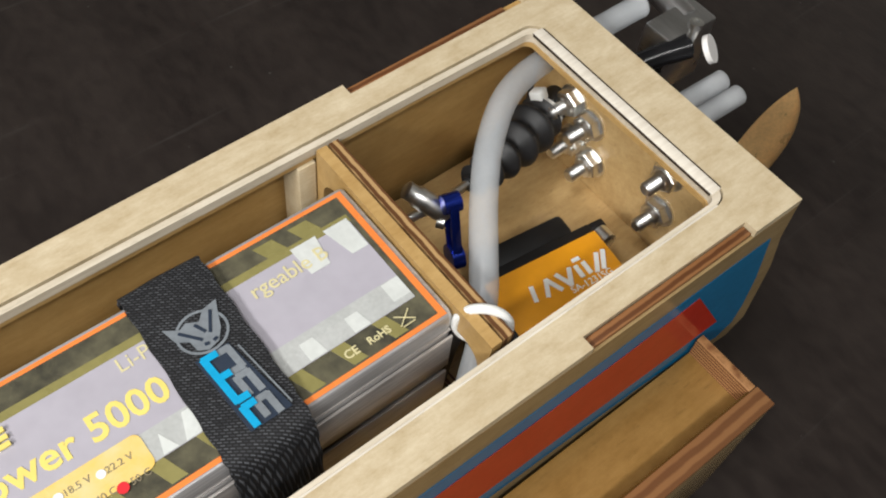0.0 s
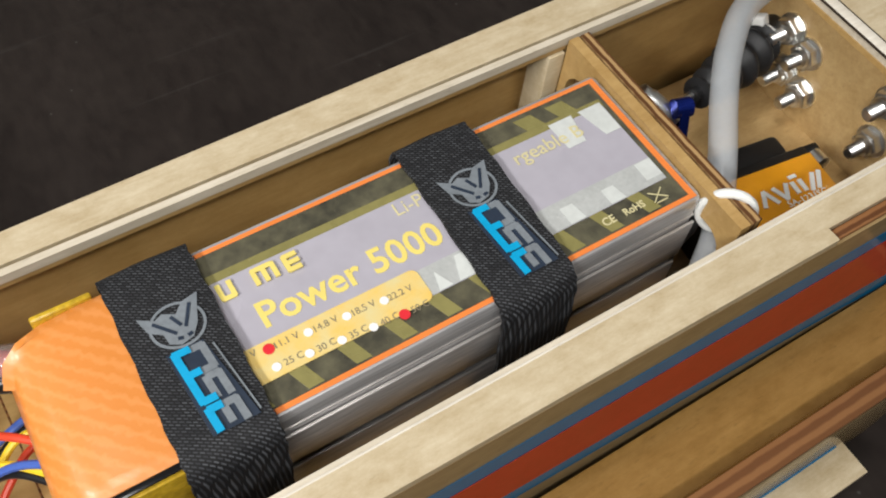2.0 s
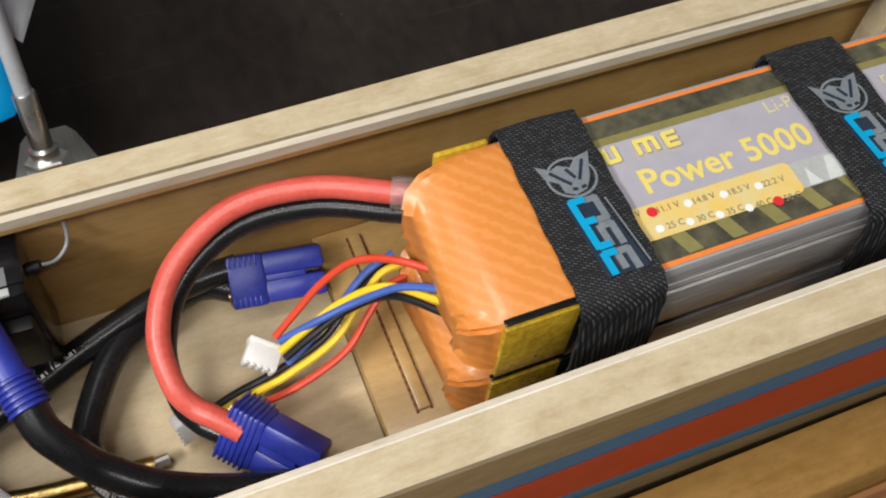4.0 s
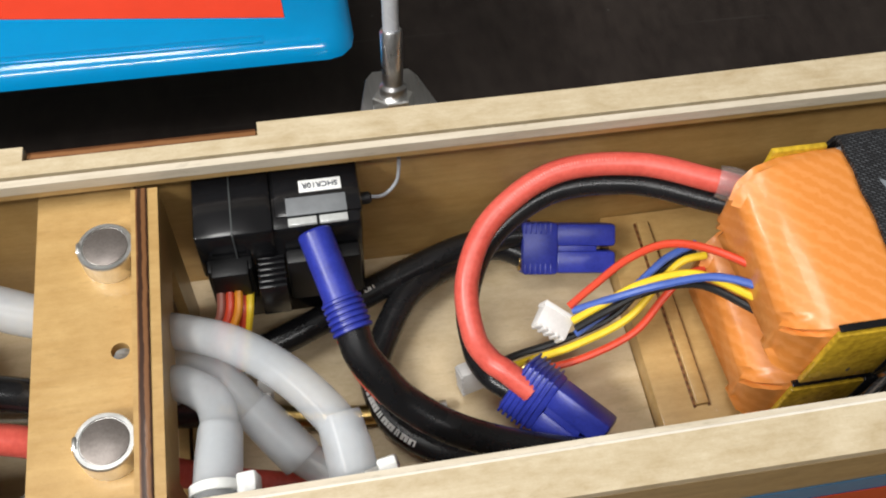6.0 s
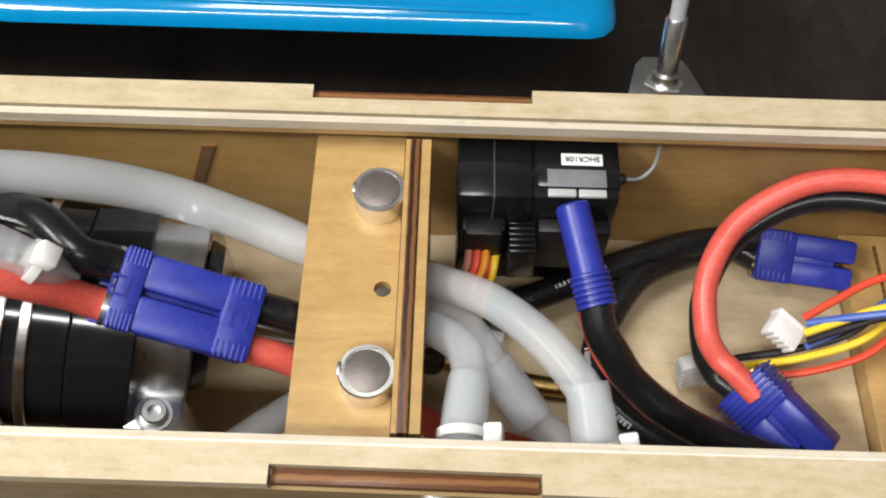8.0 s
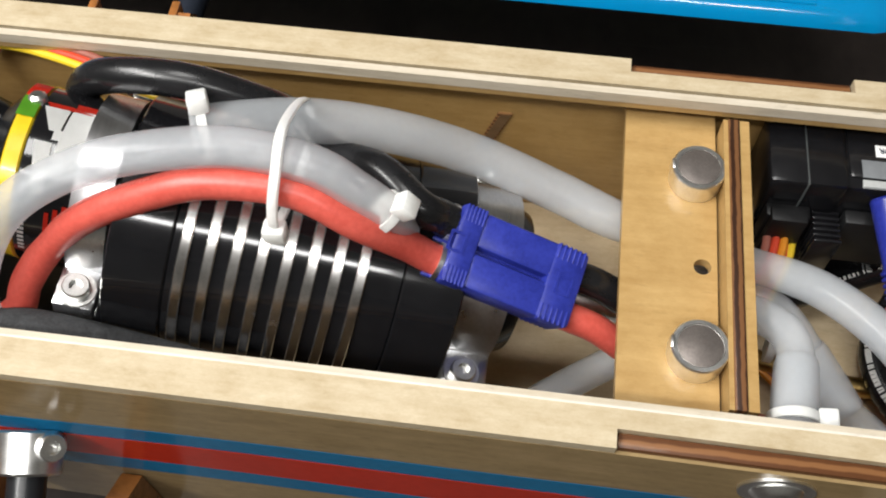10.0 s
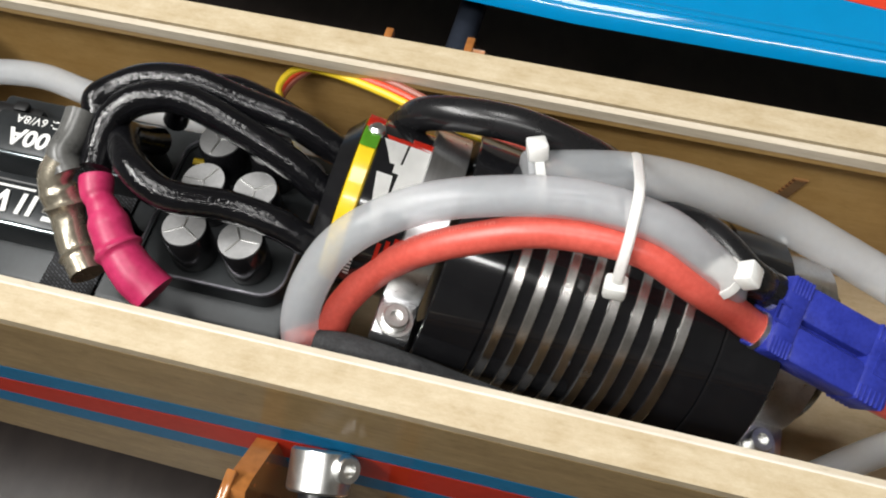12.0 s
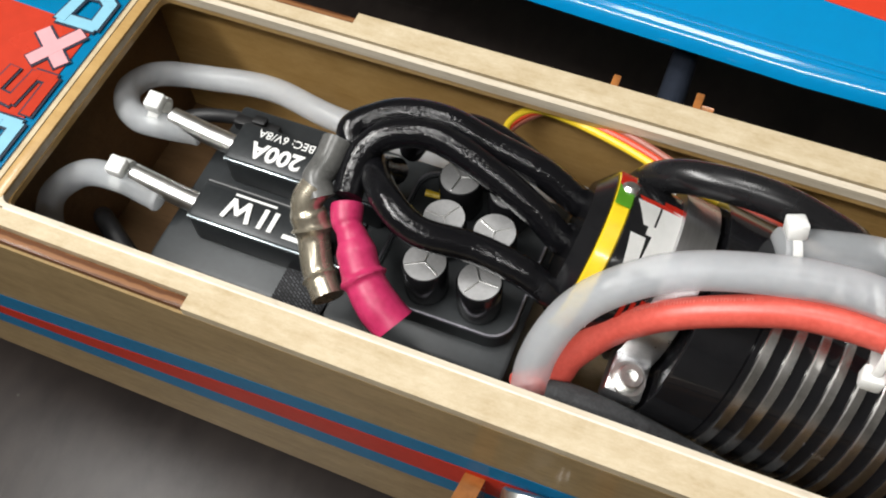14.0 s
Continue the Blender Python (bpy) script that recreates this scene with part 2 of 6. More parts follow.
FLOOR_PLY = ply("golden_floor_ply", (0.42, 0.265, 0.105), (0.57, 0.395, 0.185), rough=0.36, coat=0.25, grain=0.25, fleck=0.15)
PALE = ply("bare_pale_edge", (0.50, 0.43, 0.32), (0.64, 0.57, 0.46), rough=0.6, coat=0.0, grain=0.6, relief=0.3)
EDGE = ply_edge("scorched_ply_edge")
TAB = ply_edge("burnt_tab_edge", "Y", (0.10, 0.038, 0.014), (0.22, 0.098, 0.038), 130)
EDGE_Y = ply_edge("layered_ply_edge", "Y", (0.14, 0.060, 0.024), (0.23, 0.108, 0.043), 75)
PALE_STERN = ply("white_filed_edge", (0.60, 0.54, 0.45), (0.76, 0.71, 0.62), rough=0.7, coat=0.0, grain=0.6, relief=0.4)
SCORCH = mat("scorched_groove", (0.035, 0.022, 0.014), rough=0.6, var=0.3, scale=200)
TABLE = mat("black_brown_tabletop", (0.0215, 0.0165, 0.0150), rough=0.34, var=0.25, scale=22, second=(0.030, 0.0235, 0.0205), stretch=(1, 0.5, 1), bump=0.10, bscale=420, rvar=0.08, spec=0.32)


def scratched(m):
    """Pale dust specks and a few long scratches on a dark top."""
    nt = m.node_tree
    N, L = nt.nodes, nt.links
    b = N["Principled BSDF"]
    geo = N.new("ShaderNodeNewGeometry")
    base = b.inputs["Base Color"].links[0].from_socket
    v = N.new("ShaderNodeTexVoronoi")
    v.inputs["Scale"].default_value = 60
    L.new(geo.outputs["Position"], v.inputs["Vector"])
    spot = N.new("ShaderNodeMapRange")
    spot.inputs["From Min"].default_value, spot.inputs["From Max"].default_value = 0.05, 0.025
    L.new(v.outputs["Distance"], spot.inputs[0])
    mp = N.new("ShaderNodeMapping")
    mp.inputs["Rotation"].default_value, mp.inputs["Scale"].default_value = (0, 0, radians(62)), (1.2, 38, 1)
    L.new(geo.outputs["Position"], mp.inputs["Vector"])
    n = N.new("ShaderNodeTexNoise")
    n.inputs["Scale"].default_value, n.inputs["Detail"].default_value = 6, 6
    L.new(mp.outputs[0], n.inputs["Vector"])
    line = N.new("ShaderNodeMapRange")
    line.inputs["From Min"].default_value, line.inputs["From Max"].default_value = 0.66, 0.78
    L.new(n.outputs[0], line.inputs[0])
    half = N.new("ShaderNodeMath")
    half.operation = "MULTIPLY"
    half.inputs[1].default_value = 0.5
    L.new(line.outputs[0], half.inputs[0])
    mx = N.new("ShaderNodeMath")
    mx.operation = "MAXIMUM"
    L.new(spot.outputs[0], mx.inputs[0])
    L.new(half.outputs[0], mx.inputs[1])
    mix = N.new("ShaderNodeMix")
    mix.data_type = "RGBA"
    L.new(mx.outputs[0], mix.inputs["Factor"])
    L.new(base, mix.inputs["A"])
    mix.inputs["B"].default_value = (0.055, 0.050, 0.046, 1)
    L.new(mix.outputs["Result"], b.inputs["Base Color"])


scratched(TABLE)
BLACK = mat("black_plastic", (0.008, 0.008, 0.009), rough=0.20, var=0.2, scale=120, rvar=0.06)
BLACK_MATT = mat("matt_black_plastic", (0.0065, 0.0065, 0.007), rough=0.45, var=0.2, scale=200, bump=0.1, bscale=2500)
RUBBER = mat("black_rubber", (0.014, 0.014, 0.015), rough=0.5, var=0.2, scale=150)
SLEEVE = mat("black_glossy_cable", (0.005, 0.005, 0.006), rough=0.13, var=0.25, scale=250, bump=0.30, bscale=1000, rvar=0.06, spec=0.5)
CABLE_BLACK = mat("black_silicone_cable", (0.011, 0.011, 0.012), rough=0.27, var=0.2, scale=150)
CABLE_RED = mat("red_silicone_cable", (0.60, 0.085, 0.062), rough=0.36, var=0.10, scale=110, second=(0.68, 0.120, 0.090), sss=0.15)
PRINT_RED = mat("faint_pink_print", (0.66, 0.17, 0.14), rough=0.4)
PRINT_GREY = mat("faint_grey_print", (0.20, 0.20, 0.20), rough=0.4)
BLUE_PLUG = mat("blue_nylon", (0.019, 0.029, 0.26), rough=0.36, var=0.14, scale=160, second=(0.029, 0.043, 0.34), bump=0.06, bscale=1500)
SILICONE = mat("milky_silicone", (0.69, 0.72, 0.75), rough=0.25, var=0.04, scale=80, rvar=0.05, spec=0.45)


def milky(m, veil):
    """Lets light through: part scattered forwards, part straight."""
    N, L = m.node_tree.nodes, m.node_tree.links
    glow, clear = N.new("ShaderNodeBsdfTranslucent"), N.new("ShaderNodeBsdfTransparent")
    glow.inputs["Color"].default_value = (0.80, 0.83, 0.86, 1)
    a, b = N.new("ShaderNodeMixShader"), N.new("ShaderNodeMixShader")
    a.inputs[0].default_value, b.inputs[0].default_value = 0.20, veil
    p = N["Principled BSDF"]
    p.inputs["Subsurface Weight"].default_value, p.inputs["Subsurface Scale"].default_value = 1.0, 0.006
    p.inputs["Subsurface Radius"].default_value = (1.0, 1.0, 1.0)
    L.new(N["Principled BSDF"].outputs[0], a.inputs[1])
    L.new(glow.outputs[0], a.inputs[2])
    L.new(a.outputs[0], b.inputs[1])
    L.new(clear.outputs[0], b.inputs[2])
    L.new(b.outputs[0], N["Material Output"].inputs["Surface"])


milky(SILICONE, 0.58)
NYLON = mat("white_nylon", (0.82, 0.83, 0.80), rough=0.35, var=0.06, scale=150, sss=0.5)
STEEL = mat("bright_zinc_steel", (0.84, 0.84, 0.82), rough=0.32, metal=1, var=0.10, scale=300, rvar=0.08)
ALU = mat("brushed_aluminium", (0.66, 0.66, 0.67), rough=0.30, metal=1, var=0.10, scale=200, stretch=(1, 0.1, 1), bump=0.06, bscale=1500)
BRASS = mat("oiled_brass", (0.48, 0.33, 0.12), rough=0.32, metal=1, var=0.25, scale=160, bump=0.3, bscale=700)
COPPER = mat("polished_bronze", (0.88, 0.60, 0.28), rough=0.30, metal=0.35, var=0.12, scale=120)
GREY_METAL = mat("worn_grey_disc", (0.20, 0.175, 0.16), rough=0.42, metal=0.6, var=0.15, scale=250, bump=0.1)
AMBER = mat("amber_tape", (0.42, 0.25, 0.02), rough=0.25, var=0.35, scale=90, second=(0.62, 0.40, 0.03))
BLUE_PAINT = mat("sky_blue_paint", (0.0, 0.205, 0.46), rough=0.14, var=0.04, scale=20, clear=0.6)
RED_PAINT = mat("bright_red_paint", (0.63, 0.050, 0.022), rough=0.18, var=0.05, scale=20, clear=0.5)
DECAL_BLUE = mat("blue_side_stripe", (0.010, 0.13, 0.27), rough=0.14, var=0.08, scale=60, rvar=0.03, spec=0.045)
DECAL_RED = mat("red_side_stripe", (0.41, 0.026, 0.011), rough=0.14, var=0.08, scale=60, rvar=0.03, spec=0.045)
WHITE = mat("white_print", (0.78, 0.78, 0.76), rough=0.5, var=0.04)
WALL = mat("grey_plaster", (0.66, 0.65, 0.62), rough=0.8, var=0.05, scale=3)


# ---- the room and the table ----
TABLE_Z = -0.045
desk = thing("work_table", "dark brown-black worn wooden table top with fine scratches", "table", (0, 0, TABLE_Z - 0.75))
part("tabletop", boxes((-1.1, 1.2, -0.75, 0.85, TABLE_Z - 0.03, TABLE_Z), bevel=0.003), TABLE, desk)
for sx in (-1.0, 1.1):
    for sy in (-0.65, 0.75):
        part("leg", boxes((sx - 0.03, sx + 0.03, sy - 0.03, sy + 0.03, TABLE_Z - 0.75, TABLE_Z - 0.03), bevel=0.002), TABLE, desk)
FZ = TABLE_Z - 0.75
tagged(part("floor", boxes((-3, 3, -3, 3, FZ - 0.1, FZ), bevel=0), WALL), "plain pale floor of the room", "floor", kind="structure")
tagged(part("ceiling", boxes((-3, 3, -3, 3, 1.9, 2.0), bevel=0), WALL), "plain white ceiling of the room", "ceiling", kind="structure")
for nm, r in (("wall_north", (-3, 3, 3, 3.1)), ("wall_south", (-3, 3, -3.1, -3)), ("wall_east", (3, 3.1, -3, 3)), ("wall_west", (-3.1, -3, -3, 3))):
    tagged(part(nm, boxes((*r, FZ, 1.9), bevel=0), WALL), "plain pale wall of the room", "wall", kind="structure")

# ---- the hull ----
W, T = 0.0515, 0.003
XB, XS = -0.47, 0.457
OB, OS, OY = -0.2895, 0.4405, 0.0428          # the lid's cut-out in the deck
GZ = 0.0009                                     # the cut's width
hull = thing("boat_hull", "long open plywood model boat hull with blue and red stripes", "model boat", (0, 0, -0.008))


def plate(outer, holes, z0, z1, m=Matrix(), bm=None):
    """A flat sheet with holes, given its thickness."""
    bm = bm or bmesh.new()
    top = []
    for loop in [outer] + holes:
        vs = [bm.verts.new(m @ Vector((x, y, z1))) for x, y in loop]
        top += [bm.edges.new((vs[k], vs[(k + 1) % len(vs)])) for k in range(len(vs))]
    r = bmesh.ops.triangle_fill(bm, use_beauty=True, use_dissolve=False, edges=top)
    fs = [g for g in r["geom"] if isinstance(g, bmesh.types.BMFace)]
    e = bmesh.ops.extrude_face_region(bm, geom=fs)
    d = (m.to_3x3() @ Vector((0, 0, z0 - z1)))
    bmesh.ops.translate(bm, vec=d, verts=[g for g in e["geom"] if isinstance(g, bmesh.types.BMVert)])
    return bm


def round_rect(x0, x1, y0, y1, r, n=6):
    out = []
    for cx, cy, a in ((x1 - r, y1 - r, 0), (x0 + r, y1 - r, 90), (x0 + r, y0 + r, 180), (x1 - r, y0 + r, 270)):
        out += [(cx + r * math.cos(radians(a + 90 * k / n)), cy + r * math.sin(radians(a + 90 * k / n))) for k in range(n + 1)]
    return out


def flare(bm):
    """Both sides widen gently towards the stern."""
    for x in (0, 0.14):
        bmesh.ops.bisect_plane(bm, geom=list(bm.verts) + list(bm.edges) + list(bm.faces), plane_co=(x, 0, 0), plane_no=(1, 0, 0))
    for v in bm.verts:
        if v.co.y < -0.0465 and v.co.x > 0:
            v.co.y -= 0.0043 * v.co.x / XS
        elif v.co.y > 0.0465 and v.co.x > 0.14:
            v.co.y += 0.0046 * (v.co.x - 0.14) / (XS - 0.14)
    return bm


NOTCHES = [(-0.335, -0.226), (0.0015, 0.057), (0.373, 0.4445)]
ND = 0.0042
near, far = [], []
for a, b in NOTCHES[:2] + [(0.3735, 0.4370)]:
    near += [(a, -W), (a, -W + ND), (b, -W + ND), (b, -W)]
for a, b in NOTCHES:
    far += [(a, W), (a, W - ND), (b, W - ND), (b, W)]
outer = [(XB, -W)] + near + [(XS, -W), (XS, W)] + far[::-1] + [(XB, W)]
part("deck", flare(plate(outer, [round_rect(OB, OS, -OY, OY, 0.006)], 0.0970, 0.1000)), PLY, hull, "pale varnished plywood deck frame")
part("lid_groove", plate(round_rect(OB - 0.0005, OS + 0.0005, -OY - 0.0005, OY + 0.0005, 0.006), [round_rect(OB + 0.002, OS - 0.002, -OY + 0.002, OY - 0.002, 0.004)], 0.0964, 0.0972), SCORCH, hull, "dark scorched saw cut")
part("inner_rim", plate(round_rect(OB + 0.0004, OS - 0.0008, -OY + 0.0004, OY - GZ, 0.0055), [round_rect(OB + 0.0034, OS - 0.0046, -OY + 0.0018, OY - 0.0029, 0.003)], 0.0966, 0.0998), PALE, hull, "bare pale inner rim")
part("inner_rim", boxes((OS - 0.0047, OS - 0.0006, -0.0392, 0.0392, 0.0990, 0.1001), bevel=0.0002), PALE_STERN, hull, "white filed stern rim")
for x in (OS - 0.0049, OS - 0.0003):
    part("scorch_line", boxes((x - 0.00015, x + 0.00015, -0.0388, 0.0388, 0.0992, 0.10015), bevel=0.0001), SCORCH, hull, "dark scorched line")
part("inner_rim", boxes((OB + 0.0003, OB + 0.0036, -0.0400, 0.0400, 0.0990, 0.1000), bevel=0.0002), PLY_DARK, hull, "dull brown bow rim")
part("worn_edge", boxes((OB + 0.006, OS - 0.006, -OY - 0.0002, -OY + 0.0005, 0.0990, 0.1001), bevel=0.0002), PALE_STERN, hull, "rubbed pale edge of the deck")
part("inner_rim_lip", plate(round_rect(OB + 0.0015, OS - 0.0015, -OY + 0.0015, OY - 0.0015, 0.0055), [round_rect(OB + 0.0037, OS - 0.0049, -OY + 0.0026, OY - 0.0026, 0.003)], 0.0945, 0.0965), PLY_DARK, hull)
for a, b in NOTCHES:
    for s in (-1, 1):
        y0, y1 = sorted((s * (W - ND + 0.0002), s * (W - 0.0002)))
        if s < 0 and a > 0.3:
            b = 0.4370
        part("panel_tab", flare(boxes((a + 0.0005, b - 0.0005, y0 + 0.0006, y1 - (0.0004 if s > 0 else 0.0), 0.094, 0.0983), bevel=0.0002)), TAB, hull, "scorched plywood tab edge")


def side_outline():
    return [(XB, 0.022), (-0.33, 0.011), (-0.20, 0.008), (0.0, -0.002), (0.25, -0.006), (XS, -0.008), (XS, 0.0965), (XB, 0.0965)]


UP = Matrix(((1, 0, 0, 0), (0, 0, 1, 0), (0, 1, 0, 0), (0, 0, 0, 1)))    # outlines in x and z; heights run along y
RAKE = [(0.4775, 0.010), (0.469, 0.053), (0.460, 0.078), (0.4572, 0.0965)]
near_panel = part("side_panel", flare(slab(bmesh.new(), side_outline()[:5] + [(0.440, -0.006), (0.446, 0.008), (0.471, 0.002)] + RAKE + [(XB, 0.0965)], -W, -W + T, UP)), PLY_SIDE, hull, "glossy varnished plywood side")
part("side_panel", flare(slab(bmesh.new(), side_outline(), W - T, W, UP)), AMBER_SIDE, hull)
for x0, x1, z0, z1 in ((XB, -0.33, 0.022, 0.011), (-0.33, -0.20, 0.011, 0.008), (-0.20, 0.0, 0.008, -0.002), (0.0, 0.25, -0.002, -0.006), (0.25, XS, -0.006, -0.008)):
    part("bottom_panel", slab(bmesh.new(), [(x0, z0), (x1, z1), (x1, z1 + 0.003), (x0, z0 + 0.003)], -W + T, W - T, UP), PLY_DARK, hull)
part("inner_floor", boxes((-0.150, 0.1557, -W + T, W - T, 0.030, 0.033)), LIT_FLOOR, hull, "pale varnished plywood floor")
part("inner_floor", boxes((0.363, XS - T, -W + T, W - T, 0.031, 0.034)), FLOOR_PLY, hull)
# bow floor: the shade below the deck is part of this brown
part("inner_floor", boxes((-0.297, -0.1505, -W + T, W - T, 0.030, 0.033)), BOW_PLY, hull, "plywood bow floor, shade put into its brown")
part("battery_tray", boxes((0.1558, 0.352, -W + T, W - T, 0.031, 0.0400)), PLY_DARK, hull, "raised plywood battery shelf")
part("tray_strip", boxes((0.1662, 0.1698, -0.0165, 0.0445, 0.0401, 0.0416), bevel=0.0003), PLY_DARK, hull, "thin plywood strip")
part("strip_edge", boxes((0.1655, 0.1662, -0.0170, 0.0445, 0.0401, 0.0407), bevel=0.0001), TAB, hull)
part("strip_edge", boxes((0.1698, 0.1704, -0.0170, 0.0445, 0.0401, 0.0407), bevel=0.0001), TAB, hull)
part("transom", boxes((XS - T, XS, -W + T, W - T, -0.008, 0.0965)), FLOOR_PLY, hull, "pale plywood stern board")
# darker ply here paints the bow deck's shade onto the bulkhead
part("bow_bulkhead", boxes((-0.300, -0.297, -W + T, W - T, 0.010, 0.0965)), BOW_PLY, hull, "plywood bow bulkhead, shade put into its brown")
part("transom", slab(bmesh.new(), RAKE + [(0.4573, 0.0940), (0.457, 0.078), (0.466, 0.053), (0.4745, 0.010)], -W + T, W - T, UP), PLY_DARK, hull, "raked outer stern board")
# stern bulkhead: two sheets, the forward one with a cut-out
arch = round_rect(-0.036, 0.036, 0.045, 0.0895, 0.007)
X_UP = Matrix(((0, 0, 1, 0), (1, 0, 0, 0), (0, 1, 0, 0), (0, 0, 0, 1)))   # outlines in y and z; heights run along x
rect_b = [(-0.0392, 0.0335), (0.0392, 0.0335), (0.0392, 0.0992), (-0.0392, 0.0992)]
part("stern_bulkhead", plate(rect_b, [arch], 0.3527, 0.3562, X_UP), PLY_DARK, hull, "honey-coloured plywood frame with a rounded cut-out")
part("stern_bulkhead", plate(rect_b, [round_rect(-0.034, 0.034, 0.045, 0.086, 0.007)], 0.3570, 0.3602, X_UP), ply_edge("layered_frame_edge", "X", (0.10, 0.042, 0.016), (0.40, 0.25, 0.11), 130), hull)
for s in (-1, 1):
    part("corner_block", boxes(tuple((0.3465, 0.3525, *sorted((s * 0.0392, s * 0.0484)), 0.0385, 0.0940))), PLY, hull)
# middle bulkhead and its cross plate
rect_m = [(-0.0385, 0.0335), (0.0385, 0.0335), (0.0385, 0.0955), (-0.0385, 0.0955)]
hole_m = [[(-0.030, 0.040), (0.026, 0.040), (0.026, 0.079), (-0.030, 0.079)]]
part("middle_bulkhead", plate(rect_m, hole_m, 0.0255, 0.0282, X_UP), PLY_DARK, hull)
part("middle_bulkhead", plate(rect_m, hole_m, 0.0292, 0.0318, X_UP), PLY_DARK, hull)
part("scorched_seam", boxes((0.0266, 0.0294, -0.0386, 0.0386, 0.0880, 0.0959), bevel=0.0003), ply_edge("scorched_seam_edge", "X", (0.035, 0.014, 0.007), (0.17, 0.075, 0.030), 160), hull, "dark scorched seam between two plywood sheets")
part("cross_plate", plate([(0.0022, -0.0475), (0.0250, -0.0475), (0.0250, 0.0475), (0.0022, 0.0475)], [[(0.0215 + 0.0021 * math.cos(k * math.pi / 8), -0.0008 + 0.0021 * math.sin(k * math.pi / 8)) for k in range(16)]], 0.0862, 0.0890), PLY_DARK, hull, "honey-coloured plywood cross plate with a drilled hole")
# slot marks in the far inner side
for k, (grow, lift, edge) in enumerate(((0.0, 0.0, EDGE), (0.0005, 0.0003, BOW_PLY))):
    q = [(-0.0310 + grow, 0.0770 - grow), (-0.0272 - grow, 0.0770 - grow), (-0.0335 - grow, 0.0590 + grow), (-0.0373 + grow, 0.0590 + grow)]
    part("wall_slot", slab(bmesh.new(), q, W - T - 0.0006 - lift, W - T + 0.0002 - lift, UP), edge, hull, "brown slot joint in the wall" if k == 0 else "")

# side stripes
SX = [-0.47, -0.31, -0.21, -0.10, 0.0, 0.12, 0.24, 0.36, 0.415]
S_TOP = [0.048, 0.0575, 0.067, 0.0735, 0.0735, 0.0773, 0.0811, 0.0830, 0.0840]
R_TOP = [0.041, 0.0475, 0.058, 0.0655, 0.0645, 0.0678, 0.0706, 0.0730, 0.0755]
R_BOT = [0.037, 0.0415, 0.0465, 0.0500, 0.0465, 0.0458, 0.0416, 0.0380, 0.0355]
S_BOT = [0.028, 0.033, 0.0365, 0.0400, 0.0370, 0.0358, 0.0316, 0.0270, 0.0235]


def stripe(lo, hi, y, end):
    def fine(v):
        return [(p.x, p.y) for p in spline([(a, b, 0) for a, b in zip(SX, v)], 6)]
    return flare(slab(bmesh.new(), fine(lo) + end + fine(hi)[::-1], y, y + 0.0001, UP))


part("side_stripe", stripe(S_BOT, S_TOP, -W - 0.0002, [(0.443, 0.0195), (0.461, 0.011), (0.4675, 0.016), (0.4665, 0.030), (0.4615, 0.053), (0.4515, 0.0845)]), DECAL_BLUE, near_panel, "glossy dark blue side stripe")
part("side_stripe", stripe(R_BOT, R_TOP, -W - 0.0004, [(0.435, 0.0345), (0.4505, 0.0345), (0.4235, 0.0765)]), DECAL_RED, near_panel, "glossy red side stripe")

# Float paints with shade mixed in, since the lamp overlights the bow.
BOW_BLUE = mat("dimmed_blue_paint", (0.0, 0.16, 0.33), rough=0.22, var=0.08, scale=40, clear=0.3)
BOW_RED = mat("dimmed_red_paint", (0.44, 0.038, 0.018), rough=0.25, var=0.08, scale=40, clear=0.2)
# painted bow deck with its raised graphic
part("bow_paint", boxes((XB, OB - 0.0016, -0.0505, 0.0505, 0.1001, 0.1006), bevel=0.0001), BOW_BLUE, hull, "sky blue painted bow deck")
RED_F = [(-0.2945, 0.0185), (-0.345, 0.0205), (-0.42, 0.012), (-0.42, -0.012), (-0.345, -0.0185), (-0.2945, -0.0165)]
bow_field = part("bow_field", slab(bmesh.new(), RED_F, 0.1007, 0.1010), BOW_RED, hull, "bright red painted field")
PINK_P = mat("pink_print", (0.66, 0.32, 0.34), rough=0.3, var=0.05)
SKY_P = mat("pale_blue_print", (0.22, 0.46, 0.58), rough=0.3, var=0.05)
DARK_P = mat("dark_print", (0.02, 0.03, 0.05), rough=0.4)


def strokes(name, rows, w, z, material, parent, m=Matrix(), label="", h=0.0002):
    """Plain bars from point to point, laid flat."""
    single = name in ("emblem_bar", "maker_mark")      # marks that can be told apart bar by bar
    bm = bmesh.new()
    for i, ((xa, ya), (xb, yb)) in enumerate(rows):
        d = Vector((xb - xa, yb - ya, 0))
        n = Vector((-d.y, d.x, 0)).normalized() * w / 2
        e = d.normalized() * w * 0.25
        a, b = Vector((xa, ya, 0)) - e, Vector((xb, yb, 0)) + e
        slab(bm, [(a + n).xy, (b + n).xy, (b - n).xy, (a - n).xy], z, z + h + 0.00004 * i, m)
        if single and i < len(rows) - 1:
            part(name, bm, material, parent, label if i == 0 else "")
            bm = bmesh.new()
    return part(name, bm, material, parent, label if not single else "")


